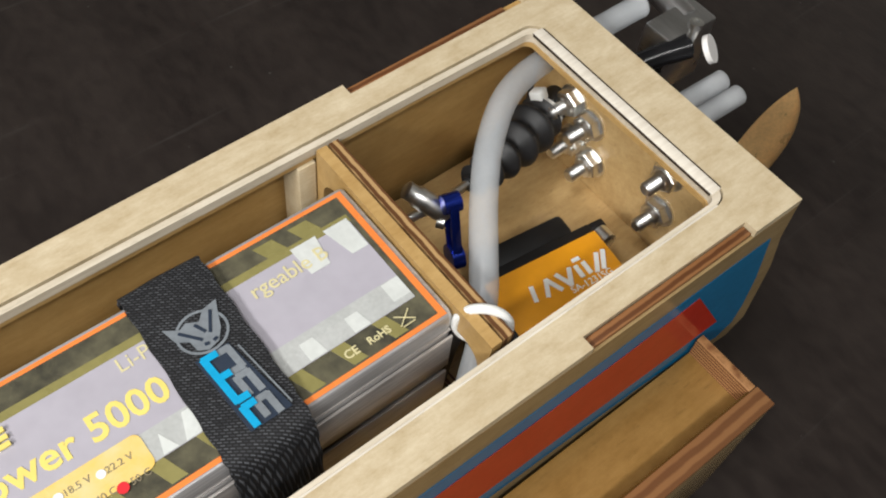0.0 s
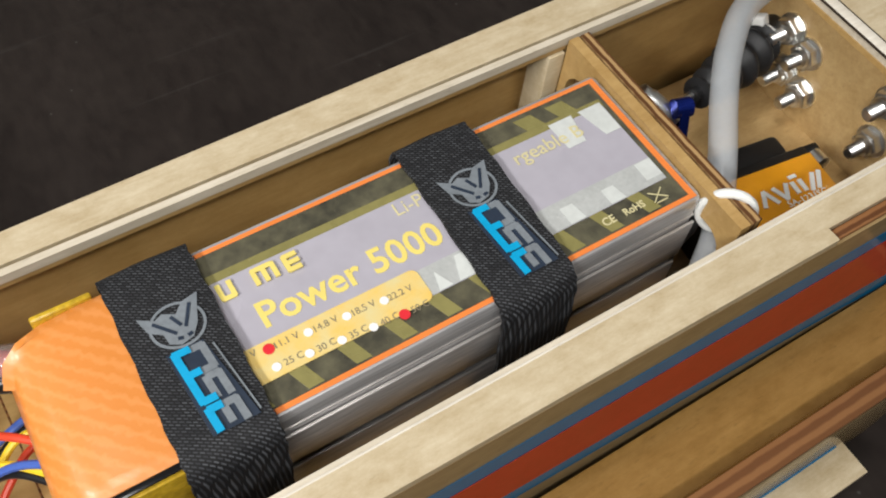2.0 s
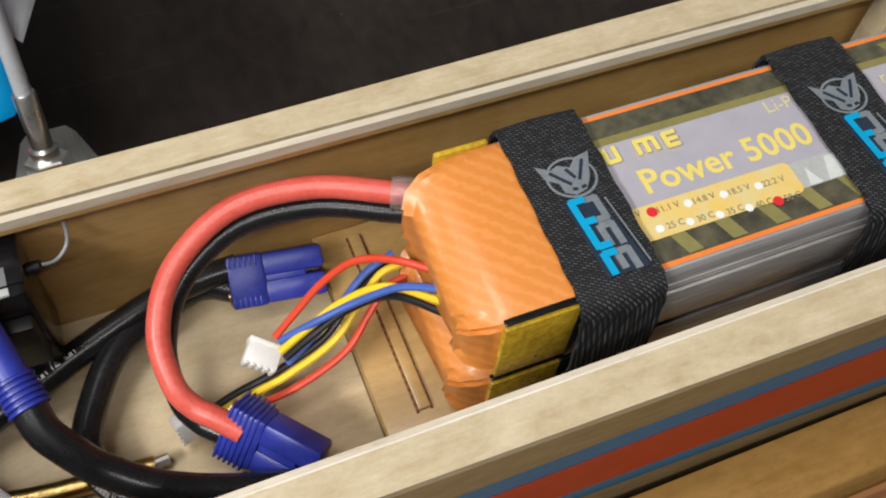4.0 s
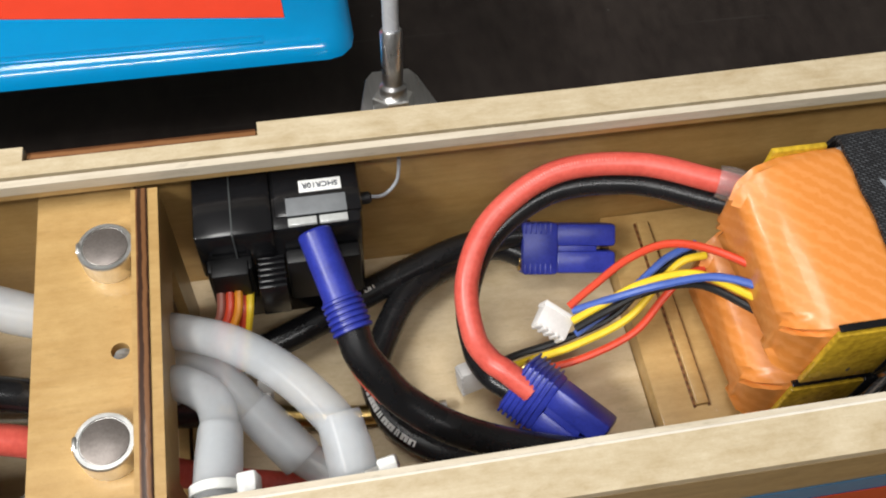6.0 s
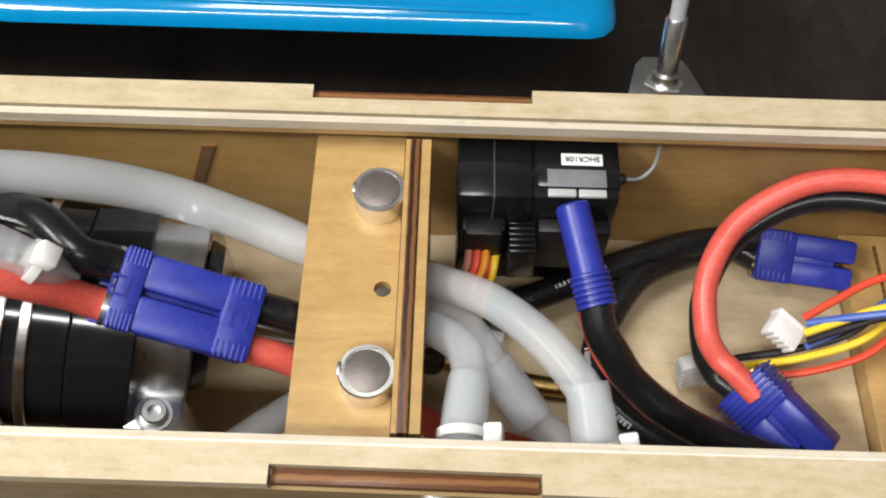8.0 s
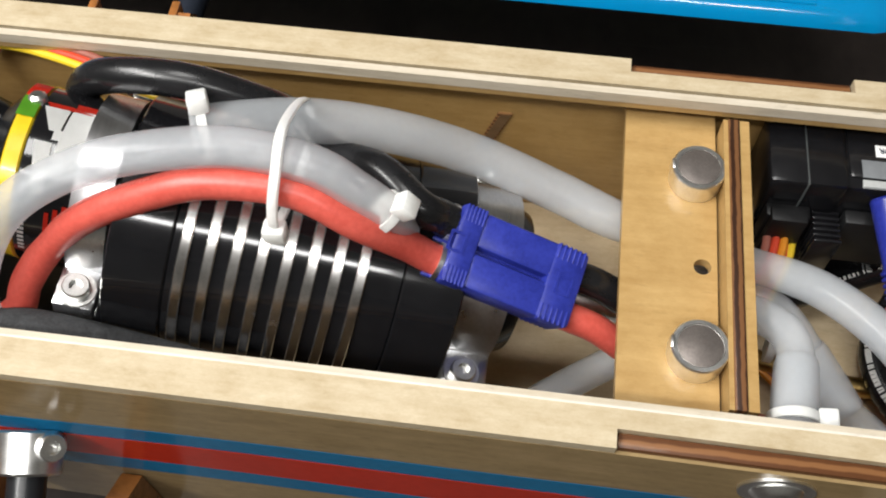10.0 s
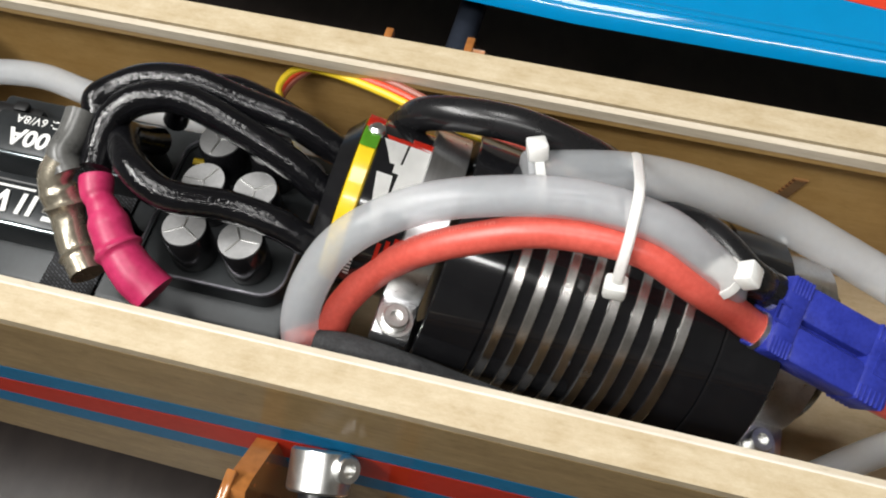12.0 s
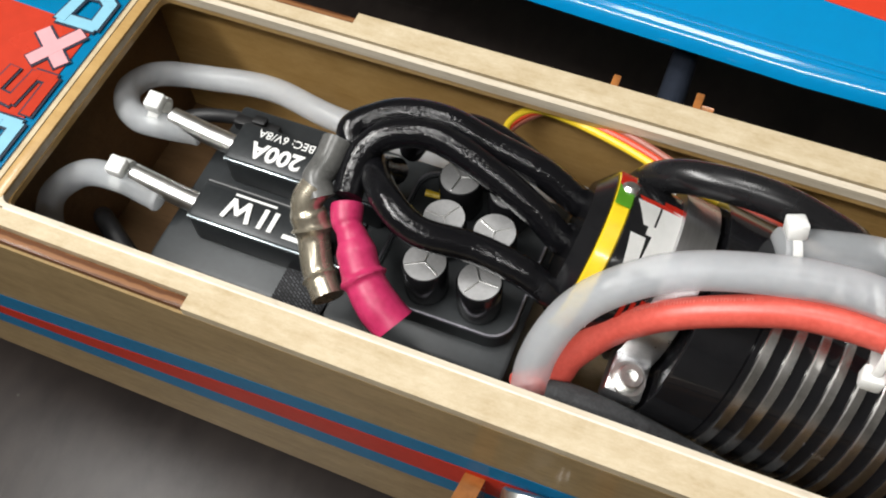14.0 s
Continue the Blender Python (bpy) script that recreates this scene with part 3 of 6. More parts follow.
# block graphic: dark outlined bars in pink, pale blue and red
MARKS = (("pink cross-shaped graphic", PINK_P, 0.0042, [((-0.3070, 0.0120), (-0.2960, 0.0035)), ((-0.2965, 0.0145), (-0.3045, 0.0020))]),
         ("pale blue block graphic", SKY_P, 0.0036, [((-0.3055, 0.0185), (-0.2945, 0.0185)), ((-0.2945, 0.0185), (-0.2945, 0.0275)), ((-0.2945, 0.0275), (-0.2980, 0.0300)), ((-0.2980, 0.0300), (-0.3040, 0.0295)), ((-0.3040, 0.0295), (-0.3055, 0.0185))]),
         ("red hooked graphic", BOW_RED, 0.0032, [((-0.2945, -0.0150), (-0.2945, -0.0025)), ((-0.2945, -0.0025), (-0.3000, -0.0025)), ((-0.3000, -0.0025), (-0.3010, -0.0130)), ((-0.3010, -0.0130), (-0.3080, -0.0120)), ((-0.3080, -0.0120), (-0.3070, -0.0030))]),
         ("pale blue block graphic", SKY_P, 0.0036, [((-0.3080, -0.0195), (-0.2945, -0.0195)), ((-0.2945, -0.0195), (-0.2945, -0.0300)), ((-0.2945, -0.0300), (-0.3005, -0.0305)), ((-0.3005, -0.0305), (-0.3010, -0.0200))]))
for lab, paint, w, rows in MARKS:
    strokes("bow_mark_outline", rows, w + 0.0014, 0.1011, DARK_P, bow_field, label="black outline of the graphic")
    strokes("bow_mark", rows, w, 0.1014, paint, bow_field, label=lab)

# ---- the low side float beside the stern ----
side_float = thing("side_float", "open plywood side float with thick layered brown edges", "model float", (0.28, -0.07, TABLE_Z))
part("shelf", boxes((0.125, 0.4440, -0.0799, -0.0565, 0.0190, 0.0225)), SHELF, side_float, "honey-coloured varnished plywood shelf")
# inner face, darker in colour than the shelf
part("inner_lining", boxes((0.125, 0.4440, -0.0808, -0.0800, 0.0190, 0.0315)), SHELF_AMBER, side_float, "dark amber inner face")
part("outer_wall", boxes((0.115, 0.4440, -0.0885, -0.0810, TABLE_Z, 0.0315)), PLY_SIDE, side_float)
part("edge_layer", boxes((0.115, 0.4444, -0.0888, -0.0808, 0.0310, 0.0330), bevel=0.0005), EDGE_Y, side_float, "layered brown sawn edge")
part("end_wall", boxes((0.4410, 0.4442, -0.0806, -0.0565, TABLE_Z, 0.0325)), EDGE, side_float)
part("fin", boxes((0.10, 0.416, -0.1020, -0.0870, -0.0300, -0.0250)), PLY, side_float, "pale plywood fin")
part("fin_stripe", boxes((0.10, 0.412, -0.0890, -0.0872, -0.0249, -0.0240), bevel=0.0002), DECAL_BLUE, side_float)


# ---- the battery packs ----
SILVER_WRAP = mat("silver_shrink_wrap", (0.50, 0.49, 0.49), rough=0.24, metal=0.45, var=0.3, scale=70, stretch=(0.1, 1, 3), rvar=0.1)
LABEL_DARK = mat("dark_label_print", (0.060, 0.057, 0.045), rough=0.28, var=0.35, scale=40, second=(0.13, 0.12, 0.075), clear=0.5)
LABEL_LILAC = mat("lilac_label_print", (0.40, 0.38, 0.43), rough=0.26, var=0.05, scale=30, clear=0.6)
LABEL_GREY = mat("grey_label_print", (0.43, 0.44, 0.43), rough=0.26, var=0.10, scale=120, clear=0.6)
LABEL_PALE = mat("pale_label_print", (0.58, 0.60, 0.58), rough=0.26, var=0.08, scale=60, clear=0.6)
LABEL_OLIVE = mat("olive_label_print", (0.23, 0.205, 0.075), rough=0.28, var=0.10, scale=60, clear=0.5)
LABEL_ORANGE = mat("orange_label_print", (0.78, 0.22, 0.05), rough=0.28, var=0.06, scale=60, clear=0.5)
LABEL_YELLOW = mat("yellow_label_print", (0.76, 0.62, 0.17), rough=0.3, var=0.05, scale=60, clear=0.4)
LABEL_CREAM = mat("cream_label_print", (0.74, 0.64, 0.33), rough=0.28, var=0.10, scale=25, second=(0.80, 0.50, 0.08), clear=0.5)
LABEL_SOFT = mat("soft_yellow_print", (0.60, 0.54, 0.31), rough=0.3, var=0.05)
RATING_INK = mat("faded_ink", (0.24, 0.20, 0.13), rough=0.4)
RED_DOT = mat("red_dot_print", (0.66, 0.03, 0.04), rough=0.3, var=0.05)
LEAD = mat("foil_grey_cells", (0.50, 0.47, 0.45), rough=0.34, metal=0.6, var=0.35, scale=50, stretch=(0.3, 1, 3))


def carbon(name):
    m = mat(name, (0.78, 0.27, 0.065), rough=0.36, var=0.08, scale=30, clear=0.12)
    nt = m.node_tree
    N, L = nt.nodes, nt.links
    b = N["Principled BSDF"]
    geo = N.new("ShaderNodeNewGeometry")
    w = N.new("ShaderNodeTexWave")
    w.bands_direction = "DIAGONAL"
    w.inputs["Scale"].default_value, w.inputs["Distortion"].default_value, w.inputs["Detail"].default_value = 120, 3.5, 4
    w.inputs["Detail Scale"].default_value = 4
    L.new(geo.outputs["Position"], w.inputs["Vector"])
    r = N.new("ShaderNodeValToRGB")
    r.color_ramp.elements[0].color, r.color_ramp.elements[0].position = (0.64, 0.225, 0.045, 1), 0.35
    r.color_ramp.elements[1].color, r.color_ramp.elements[1].position = (0.69, 0.265, 0.070, 1), 1.0
    L.new(w.outputs[0], r.inputs[0])
    L.new(r.outputs[0], b.inputs["Base Color"])
    bp = N.new("ShaderNodeBump")
    bp.inputs["Strength"].default_value, bp.inputs["Distance"].default_value = 0.05, 0.0003
    L.new(w.outputs[0], bp.inputs["Height"])
    L.new(bp.outputs[0], b.inputs["Normal"])
    return m


CARBON = carbon("orange_carbon_film")
PY0, PY1 = -0.0250, 0.0262


def pack(z0, z1, label):
    """One flat pack: foil body, carbon-look orange end wrap, amber tape over the end, clear shrink film edges."""
    b = thing("battery_pack", label, "battery", (0.27, 0, z0))
    bm = boxes((0.200, 0.3525, PY0, PY1, z0, z1), bevel=0.0022)
    part("pack_body", bm, SILVER_WRAP, b, "shiny silver shrink-wrapped body")
    # bulged end wrap
    bm = bmesh.new()
    rings = []
    for x, sy, sz in ((0.2070, 1.012, 1.03), (0.196, 1.012, 1.04), (0.186, 0.99, 1.0), (0.180, 0.95, 0.90), (0.1755, 0.86, 0.70), (0.1735, 0.74, 0.45)):
        cy, cz, hy, hz = (PY0 + PY1) / 2, (z0 + z1) / 2, (PY1 - PY0) / 2, (z1 - z0) / 2
        rings.append([bm.verts.new((x + 0.0012 * math.sin(9 * k), cy + hy * sy * a, cz + hz * sz * c)) for k, (a, c) in enumerate(round_rect(-1, 1, -1, 1, 0.22, 5))])
    for a, c in zip(rings, rings[1:]):
        for k in range(len(a)):
            bm.faces.new((a[k], a[(k + 1) % len(a)], c[(k + 1) % len(a)], c[k]))
    bm.faces.new(rings[0])
    bm.faces.new(rings[-1])
    part("end_wrap", bm, CARBON, b, "glossy orange carbon-look film")
    part("end_tape", boxes((0.1815, 0.2015, PY0 - 0.0009, PY0 + 0.0008, z0 + 0.002, z1 - 0.001), bevel=0.0005), AMBER, b, "translucent amber tape")
    part("end_tape", boxes((0.1840, 0.1990, PY1 - 0.0008, PY1 + 0.0009, z0 + 0.003, z1 + 0.0004), bevel=0.0005), AMBER, b)
    part("tape_edge", boxes((0.2012, 0.2050, PY0 - 0.0011, PY0 + 0.0008, z0 + 0.001, z1 - 0.0002), bevel=0.0004), BLACK, b)
    part("tape_edge", boxes((0.1815, 0.2050, PY0 - 0.0004, PY0 + 0.0014, z1 + 0.0003, z1 + 0.0009), bevel=0.0002), BLACK, b)
    part("cell_seam", boxes((0.206, 0.3515, PY0 - 0.0004, PY0 + 0.001, z0 + 0.0125, z0 + 0.0132), (0.206, 0.3515, PY0 - 0.0003, PY0 + 0.001, z0 + 0.0205, z0 + 0.0210), bevel=0.0001), LEAD, b)
    return b


low = pack(0.0402, 0.0672, "lower silver battery pack with an orange end wrap")
top = pack(0.0690, 0.0978, "upper printed silver battery pack with an orange end wrap")
part("lower_foil", boxes((0.2075, 0.3520, PY0 - 0.0012, PY0 - 0.0002, 0.0700, 0.0870), bevel=0.0004), LEAD, top, "grey reflecting foil side")
part("lower_foil", boxes((0.2075, 0.3520, PY0 - 0.0012, PY0 - 0.0002, 0.0400, 0.0660), bevel=0.0004), LEAD, low, "grey reflecting foil side")

# printed label on the upper pack
LZ = 0.09785
sheet = None


def flat(name, outline, lift, material, label=""):
    return part(name, slab(bmesh.new(), outline, LZ + lift, LZ + lift + 0.00008), material, sheet or top, label)


def rect2(x0, x1, y0, y1):
    return [(x0, y0), (x1, y0), (x1, y1), (x0, y1)]


sheet = flat("label_frame", rect2(0.2065, 0.3503, -0.0240, 0.0243), 0.0001, LABEL_ORANGE, "orange printed label border")
flat("label_field", rect2(0.2065, 0.3483, -0.0226, 0.0230), 0.0002, LABEL_DARK, "dark olive printed label")
for x in [0.207 + 0.0128 * k for k in range(11)]:
    flat("label_stripe", [(x, -0.0221), (x + 0.0042, -0.0221), (x + 0.0016, -0.0152), (x - 0.0026, -0.0152)], 0.0003, LABEL_OLIVE)
flat("label_band", rect2(0.2065, 0.3470, 0.0142, 0.0168), 0.0003, LABEL_OLIVE, "olive band fading to dark")
for x in (0.322, 0.333):
    flat("label_stripe", [(x, 0.0168), (x + 0.006, 0.0168), (x + 0.004, 0.0214), (x - 0.002, 0.0214)], 0.00035, LABEL_OLIVE)
flat("label_panel", rect2(0.2065, 0.3465, -0.0152, 0.0143), 0.0004, LABEL_LILAC, "lilac-grey printed panel")
flat("label_panel", rect2(0.2065, 0.3465, -0.0151, -0.0072), 0.0005, LABEL_GREY)
for q in ([(0.328, 0.0155), (0.336, 0.0155), (0.3345, 0.006), (0.3285, 0.006)], [(0.3385, 0.0155), (0.3462, 0.0155), (0.3462, 0.0050), (0.3410, 0.0050)],
          [(0.3140, -0.0150), (0.3190, -0.0150), (0.3180, -0.0095), (0.3140, -0.0095)], [(0.3275, -0.0150), (0.3325, -0.0150), (0.3315, -0.0100), (0.3275, -0.0100)],
          [(0.3410, -0.0135), (0.3464, -0.0135), (0.3464, -0.0075), (0.3410, -0.0075)], [(0.2730, -0.0150), (0.2770, -0.0150), (0.2745, -0.0095)],
          [(0.2790, -0.0150), (0.2860, -0.0150), (0.2860, -0.0080), (0.2815, -0.0080)]):
    flat("label_patch", q, 0.0006, LABEL_PALE)
flat("rating_box", [(x, y) for x, y in round_rect(0.2075, 0.2708, -0.0162, -0.0062, 0.002, 4)], 0.0007, LABEL_CREAM, "cream and yellow rating panel")


def say(text, x, y, size, material, lift=0.00062, **k):
    letters(text, size, Matrix.Translation((x, y, LZ + lift)), material, sheet, name="print", thick=0.00003, **k)


say("Power 5000", 0.2566, 0.0000, 0.0103, LABEL_YELLOW, bold=0.00022, spacing=1.02)
say("Li-P", 0.2795, 0.0112, 0.0058, LABEL_SOFT)
say("rgeable B", 0.3240, 0.0098, 0.0062, LABEL_SOFT, lift=0.00075, bold=0.00005)
say("CE", 0.3235, -0.0190, 0.0034, LABEL_SOFT, bold=0.00008)
say("RoHS", 0.3320, -0.0190, 0.0030, LABEL_SOFT, bold=0.00008)
strokes("print_mark", [((0.3380, -0.0205), (0.3425, -0.0172)), ((0.3380, -0.0172), (0.3425, -0.0205)), ((0.3385, -0.0210), (0.3420, -0.0210))], 0.0003, LZ + 0.0009, LABEL_SOFT, sheet)
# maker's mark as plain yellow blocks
strokes("maker_mark", [((0.2225, 0.0090), (0.2225, 0.0125)), ((0.2258, 0.0086), (0.2258, 0.0128)), ((0.2258, 0.0086), (0.2288, 0.0086)), ((0.2288, 0.0086), (0.2288, 0.0128)),
                       ((0.2350, 0.0084), (0.2350, 0.0124)), ((0.2350, 0.0124), (0.2400, 0.0124)), ((0.2376, 0.0084), (0.2376, 0.0124)), ((0.2402, 0.0084), (0.2402, 0.0124)),
                       ((0.2434, 0.0102), (0.2466, 0.0102)), ((0.2434, 0.0082), (0.2434, 0.0122)), ((0.2434, 0.0082), (0.2464, 0.0082)), ((0.2434, 0.0122), (0.2466, 0.0122))], 0.0013, LZ + 0.0009, LABEL_YELLOW, sheet, label="yellow maker's mark")
for row, y, vals in ((0, -0.0086, ("7.4 V", "11.1 V", "14.8 V", "18.5 V", "22.2 V")), (1, -0.0137, ("", "25 C", "30 C", "35 C", "40 C", "50 C"))):
    for k, v in enumerate(vals):
        x = (0.2195 + 0.0101 * k) if row == 0 else (0.2208 + 0.0083 * k)
        if v:
            red = v in ("11.1 V", "50 C")
            cy = y - 0.0007 * (k - 1)
            part("rating_dot", lathe(bmesh.new(), [(0.00115 + 0.0003 * red, 0), (0.00115 + 0.0003 * red, 0.0001)], Matrix.Translation((x - 0.0005, cy, LZ + 0.0009)), 14), RED_DOT if red else WHITE, sheet, "hand-inked red dot" if red else "")
            say(v, x + 0.0040, cy, 0.0026, RATING_INK, lift=0.0009)


# ---- hook-and-loop straps ----
def webbing(name):
    m = mat(name, (0.016, 0.017, 0.019), rough=0.72, var=0.25, scale=160)
    nt = m.node_tree
    N, L = nt.nodes, nt.links
    b = N["Principled BSDF"]
    geo = N.new("ShaderNodeNewGeometry")
    mp = N.new("ShaderNodeMapping")
    mp.inputs["Rotation"].default_value = (0, 0, radians(32))
    L.new(geo.outputs["Position"], mp.inputs["Vector"])
    v = N.new("ShaderNodeTexBrick")
    v.inputs["Scale"].default_value = 330
    v.inputs["Mortar Size"].default_value, v.inputs["Mortar Smooth"].default_value = 0.09, 0.4
    v.inputs["Color1"].default_value, v.inputs["Color2"].default_value = (0.085, 0.090, 0.10, 1), (0.018, 0.019, 0.023, 1)
    v.inputs["Mortar"].default_value = (0.004, 0.004, 0.005, 1)
    L.new(mp.outputs[0], v.inputs["Vector"])
    bp = N.new("ShaderNodeBump")
    bp.inputs["Strength"].default_value, bp.inputs["Distance"].default_value = 0.8, 0.0004
    bp.invert = True
    L.new(v.outputs["Fac"], bp.inputs["Height"])
    L.new(bp.outputs[0], b.inputs["Normal"])
    L.new(v.outputs["Color"], b.inputs["Base Color"])
    b.inputs["Roughness"].default_value = 0.5
    return m


WEB = webbing("black_woven_webbing")
STRAP_GREY = mat("grey_strap_print", (0.17, 0.19, 0.21), rough=0.5, var=0.15, scale=120)
PRINT_CYAN = mat("cyan_strap_print", (0.0, 0.31, 0.57), rough=0.45, var=0.08, scale=120)


def strap(x0, x1):
    b = thing("battery_strap", "black woven strap with a cyan and grey emblem over battery", "strap", ((x0 + x1) / 2, 0, 0.0387), group="battery straps")
    prof = [(0.0275, 0.0400), (0.0282, 0.060), (0.0280, 0.085), (0.0274, 0.0970), (0.0240, 0.0995), (0.010, 0.0998), (-0.010, 0.0998), (-0.0235, 0.0995), (-0.0278, 0.0968), (-0.0292, 0.090), (-0.0305, 0.070), (-0.0300, 0.0400)]
    c = spline([(0, y, z) for y, z in prof], 5)
    bm = bmesh.new()
    rows = []
    for i, q in enumerate(c):
        t = (c[min(i + 1, len(c) - 1)] - c[max(i - 1, 0)]).normalized()
        n = Vector((0, -t.z, t.y)) * -1
        n = n if n.dot(q - Vector((0, 0, 0.07))) > 0 else -n
        slant = 0.0006 * (q.y / 0.025)
        wob = 0.00025 * math.sin(i * 1.7)
        rows.append([bm.verts.new(Vector((x, q.y, q.z)) + n * h) for x, h in ((x0 + slant + wob, 0.0), (x0 + slant + wob, 0.0011), ((x0 + x1) / 2, 0.0015), (x1 + slant - wob, 0.0011), (x1 + slant - wob, 0.0))])
    for a, d in zip(rows, rows[1:]):
        for k in range(5):
            bm.faces.new((a[k], a[(k + 1) % 5], d[(k + 1) % 5], d[k]))
    bm.faces.new(rows[0])
    bm.faces.new(rows[-1])
    web = part("webbing", bm, WEB, b)
    ex, z = (x0 + x1) / 2 + 0.0012, 0.10150
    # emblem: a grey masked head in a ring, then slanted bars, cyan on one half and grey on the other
    cy = 0.0062
    ring = [(ex + 0.0068 * math.cos(2 * math.pi * k / 30), cy + 0.0062 * math.sin(2 * math.pi * k / 30)) for k in range(30)]
    bore = [(ex + 0.0061 * math.cos(2 * math.pi * k / 30), cy + 0.0055 * math.sin(2 * math.pi * k / 30)) for k in range(30)]
    part("emblem_ring", plate(ring, [bore], z, z + 0.00008), STRAP_GREY, web, "grey printed ring")
    head = part("emblem_head", slab(bmesh.new(), [(ex + 0.0072 * a, cy + 0.0056 * c) for a, c in ((-1.10, 1.05), (-0.60, 0.62), (-0.30, 0.78), (0.10, 0.50), (0.45, 0.95), (1.05, 1.10), (0.80, 0.35), (0.62, -0.25), (0.30, -0.80), (-0.15, -0.95), (-0.50, -0.70), (-0.55, -0.15), (-0.95, 0.20))], z + 0.0001, z + 0.0002), STRAP_GREY, web, "grey printed emblem")
    strokes("emblem_cut", [((ex - 0.0050, 0.0088), (ex - 0.0012, 0.0042)), ((ex + 0.0046, 0.0102), (ex + 0.0016, 0.0050)), ((ex - 0.0006, 0.0086), (ex + 0.0006, 0.0058)), ((ex - 0.0012, 0.0026), (ex - 0.0004, 0.0024)), ((ex + 0.0012, 0.0024), (ex + 0.0020, 0.0026))], 0.0008, z + 0.0002, DARK_P, head)

    def at(u, v):
        return (ex - 0.0040 + 0.0033 * v + 0.00006 * u, -0.0012 - 0.00098 * u)
    part("emblem_ground", slab(bmesh.new(), [at(-1.2, -0.5), at(-1.2, 2.3), at(22.5, 2.9), at(22.5, -0.6)], z, z + 0.00006), DARK_P, web, "black printed ground")
    cyan = [(at(0, 0), at(7.4, 0)), (at(0, 0), at(0, 1)), (at(6.4, 0.1), at(6.4, 0.9)), (at(8.0, 0), at(14.2, 0)), (at(14.0, 0.1), at(14.0, 0.9)), (at(16.4, 0), at(22.0, 0)), (at(16.4, 0.1), at(16.4, 0.9))]
    grey = [(at(0, 1.15), at(0, 2)), (at(0, 2), at(6.4, 2)), (at(6.4, 1.1), at(6.4, 2)), (at(8.4, 1.05), at(14.0, 1.05)), (at(8.4, 1.2), at(8.4, 2)), (at(8.4, 2), at(14.4, 2)), (at(16.4, 1.1), at(16.4, 2)), (at(16.4, 1.05), at(21.0, 1.05)), (at(16.4, 2), at(22.0, 2))]
    strokes("emblem_bar", grey, 0.0018, z + 0.0001, STRAP_GREY, web, label="grey printed bars", h=0.00004)
    strokes("emblem_bar", cyan, 0.0019, z + 0.0006, PRINT_CYAN, web, label="bright cyan printed bars", h=0.00004)
    strokes("emblem_line", [(at(1, 2.75), at(21.5, 3.05))], 0.0004, z + 0.0001, STRAP_GREY, web)
    return b


strap(0.2005, 0.2235)
strap(0.2835, 0.3065)


# ---- wiring and connectors ----
def axis(p, d, spin=0):
    """A pose at p whose z axis points along d."""
    return Matrix.Translation(p) @ Vector(d).to_track_quat("Z", "Y").to_matrix().to_4x4() @ Matrix.Rotation(radians(spin), 4, "Z")


def cable(name, label, category, pts, r, material, marks=0, sides=14, n=9, part_name="sheath", group="", ink=None, size=1.0, lean=0.25, begin=0.33):
    b = thing(name, label, category, pts[0], group=group)
    part(part_name, sweep(bmesh.new(), pts, r, sides=sides, n=n), material, b)
    if marks:
        c = spline(pts, 14)
        k0 = int(len(c) * begin)
        bm = bmesh.new()
        for k in range(marks):
            q = c[min(k0 + k, len(c) - 2)]
            t = (c[min(k0 + k + 1, len(c) - 1)] - q).normalized()
            s = Vector((0, 0, 1)).cross(t).normalized()
            u = t.cross(s).normalized()
            nrm = (u + lean * s).normalized()
            if k % 6 == 5:
                continue
            f = frame_of(q, t, nrm)
            for dx in (-0.0004, 0.0004):
                box(bm, (dx - 0.00013) * size, (dx + 0.00013) * size, -0.00042 * size, 0.00042 * size, r - 0.0002, r + 0.00004, m=f)
            if k % 2:
                box(bm, -0.0004 * size, 0.0004 * size, 0.00022 * size, 0.00042 * size, r - 0.0002, r + 0.00004, m=f)
        part("print", bm, ink or (PRINT_RED if material is CABLE_RED else PRINT_GREY), b, "worn printed bars")
    return b


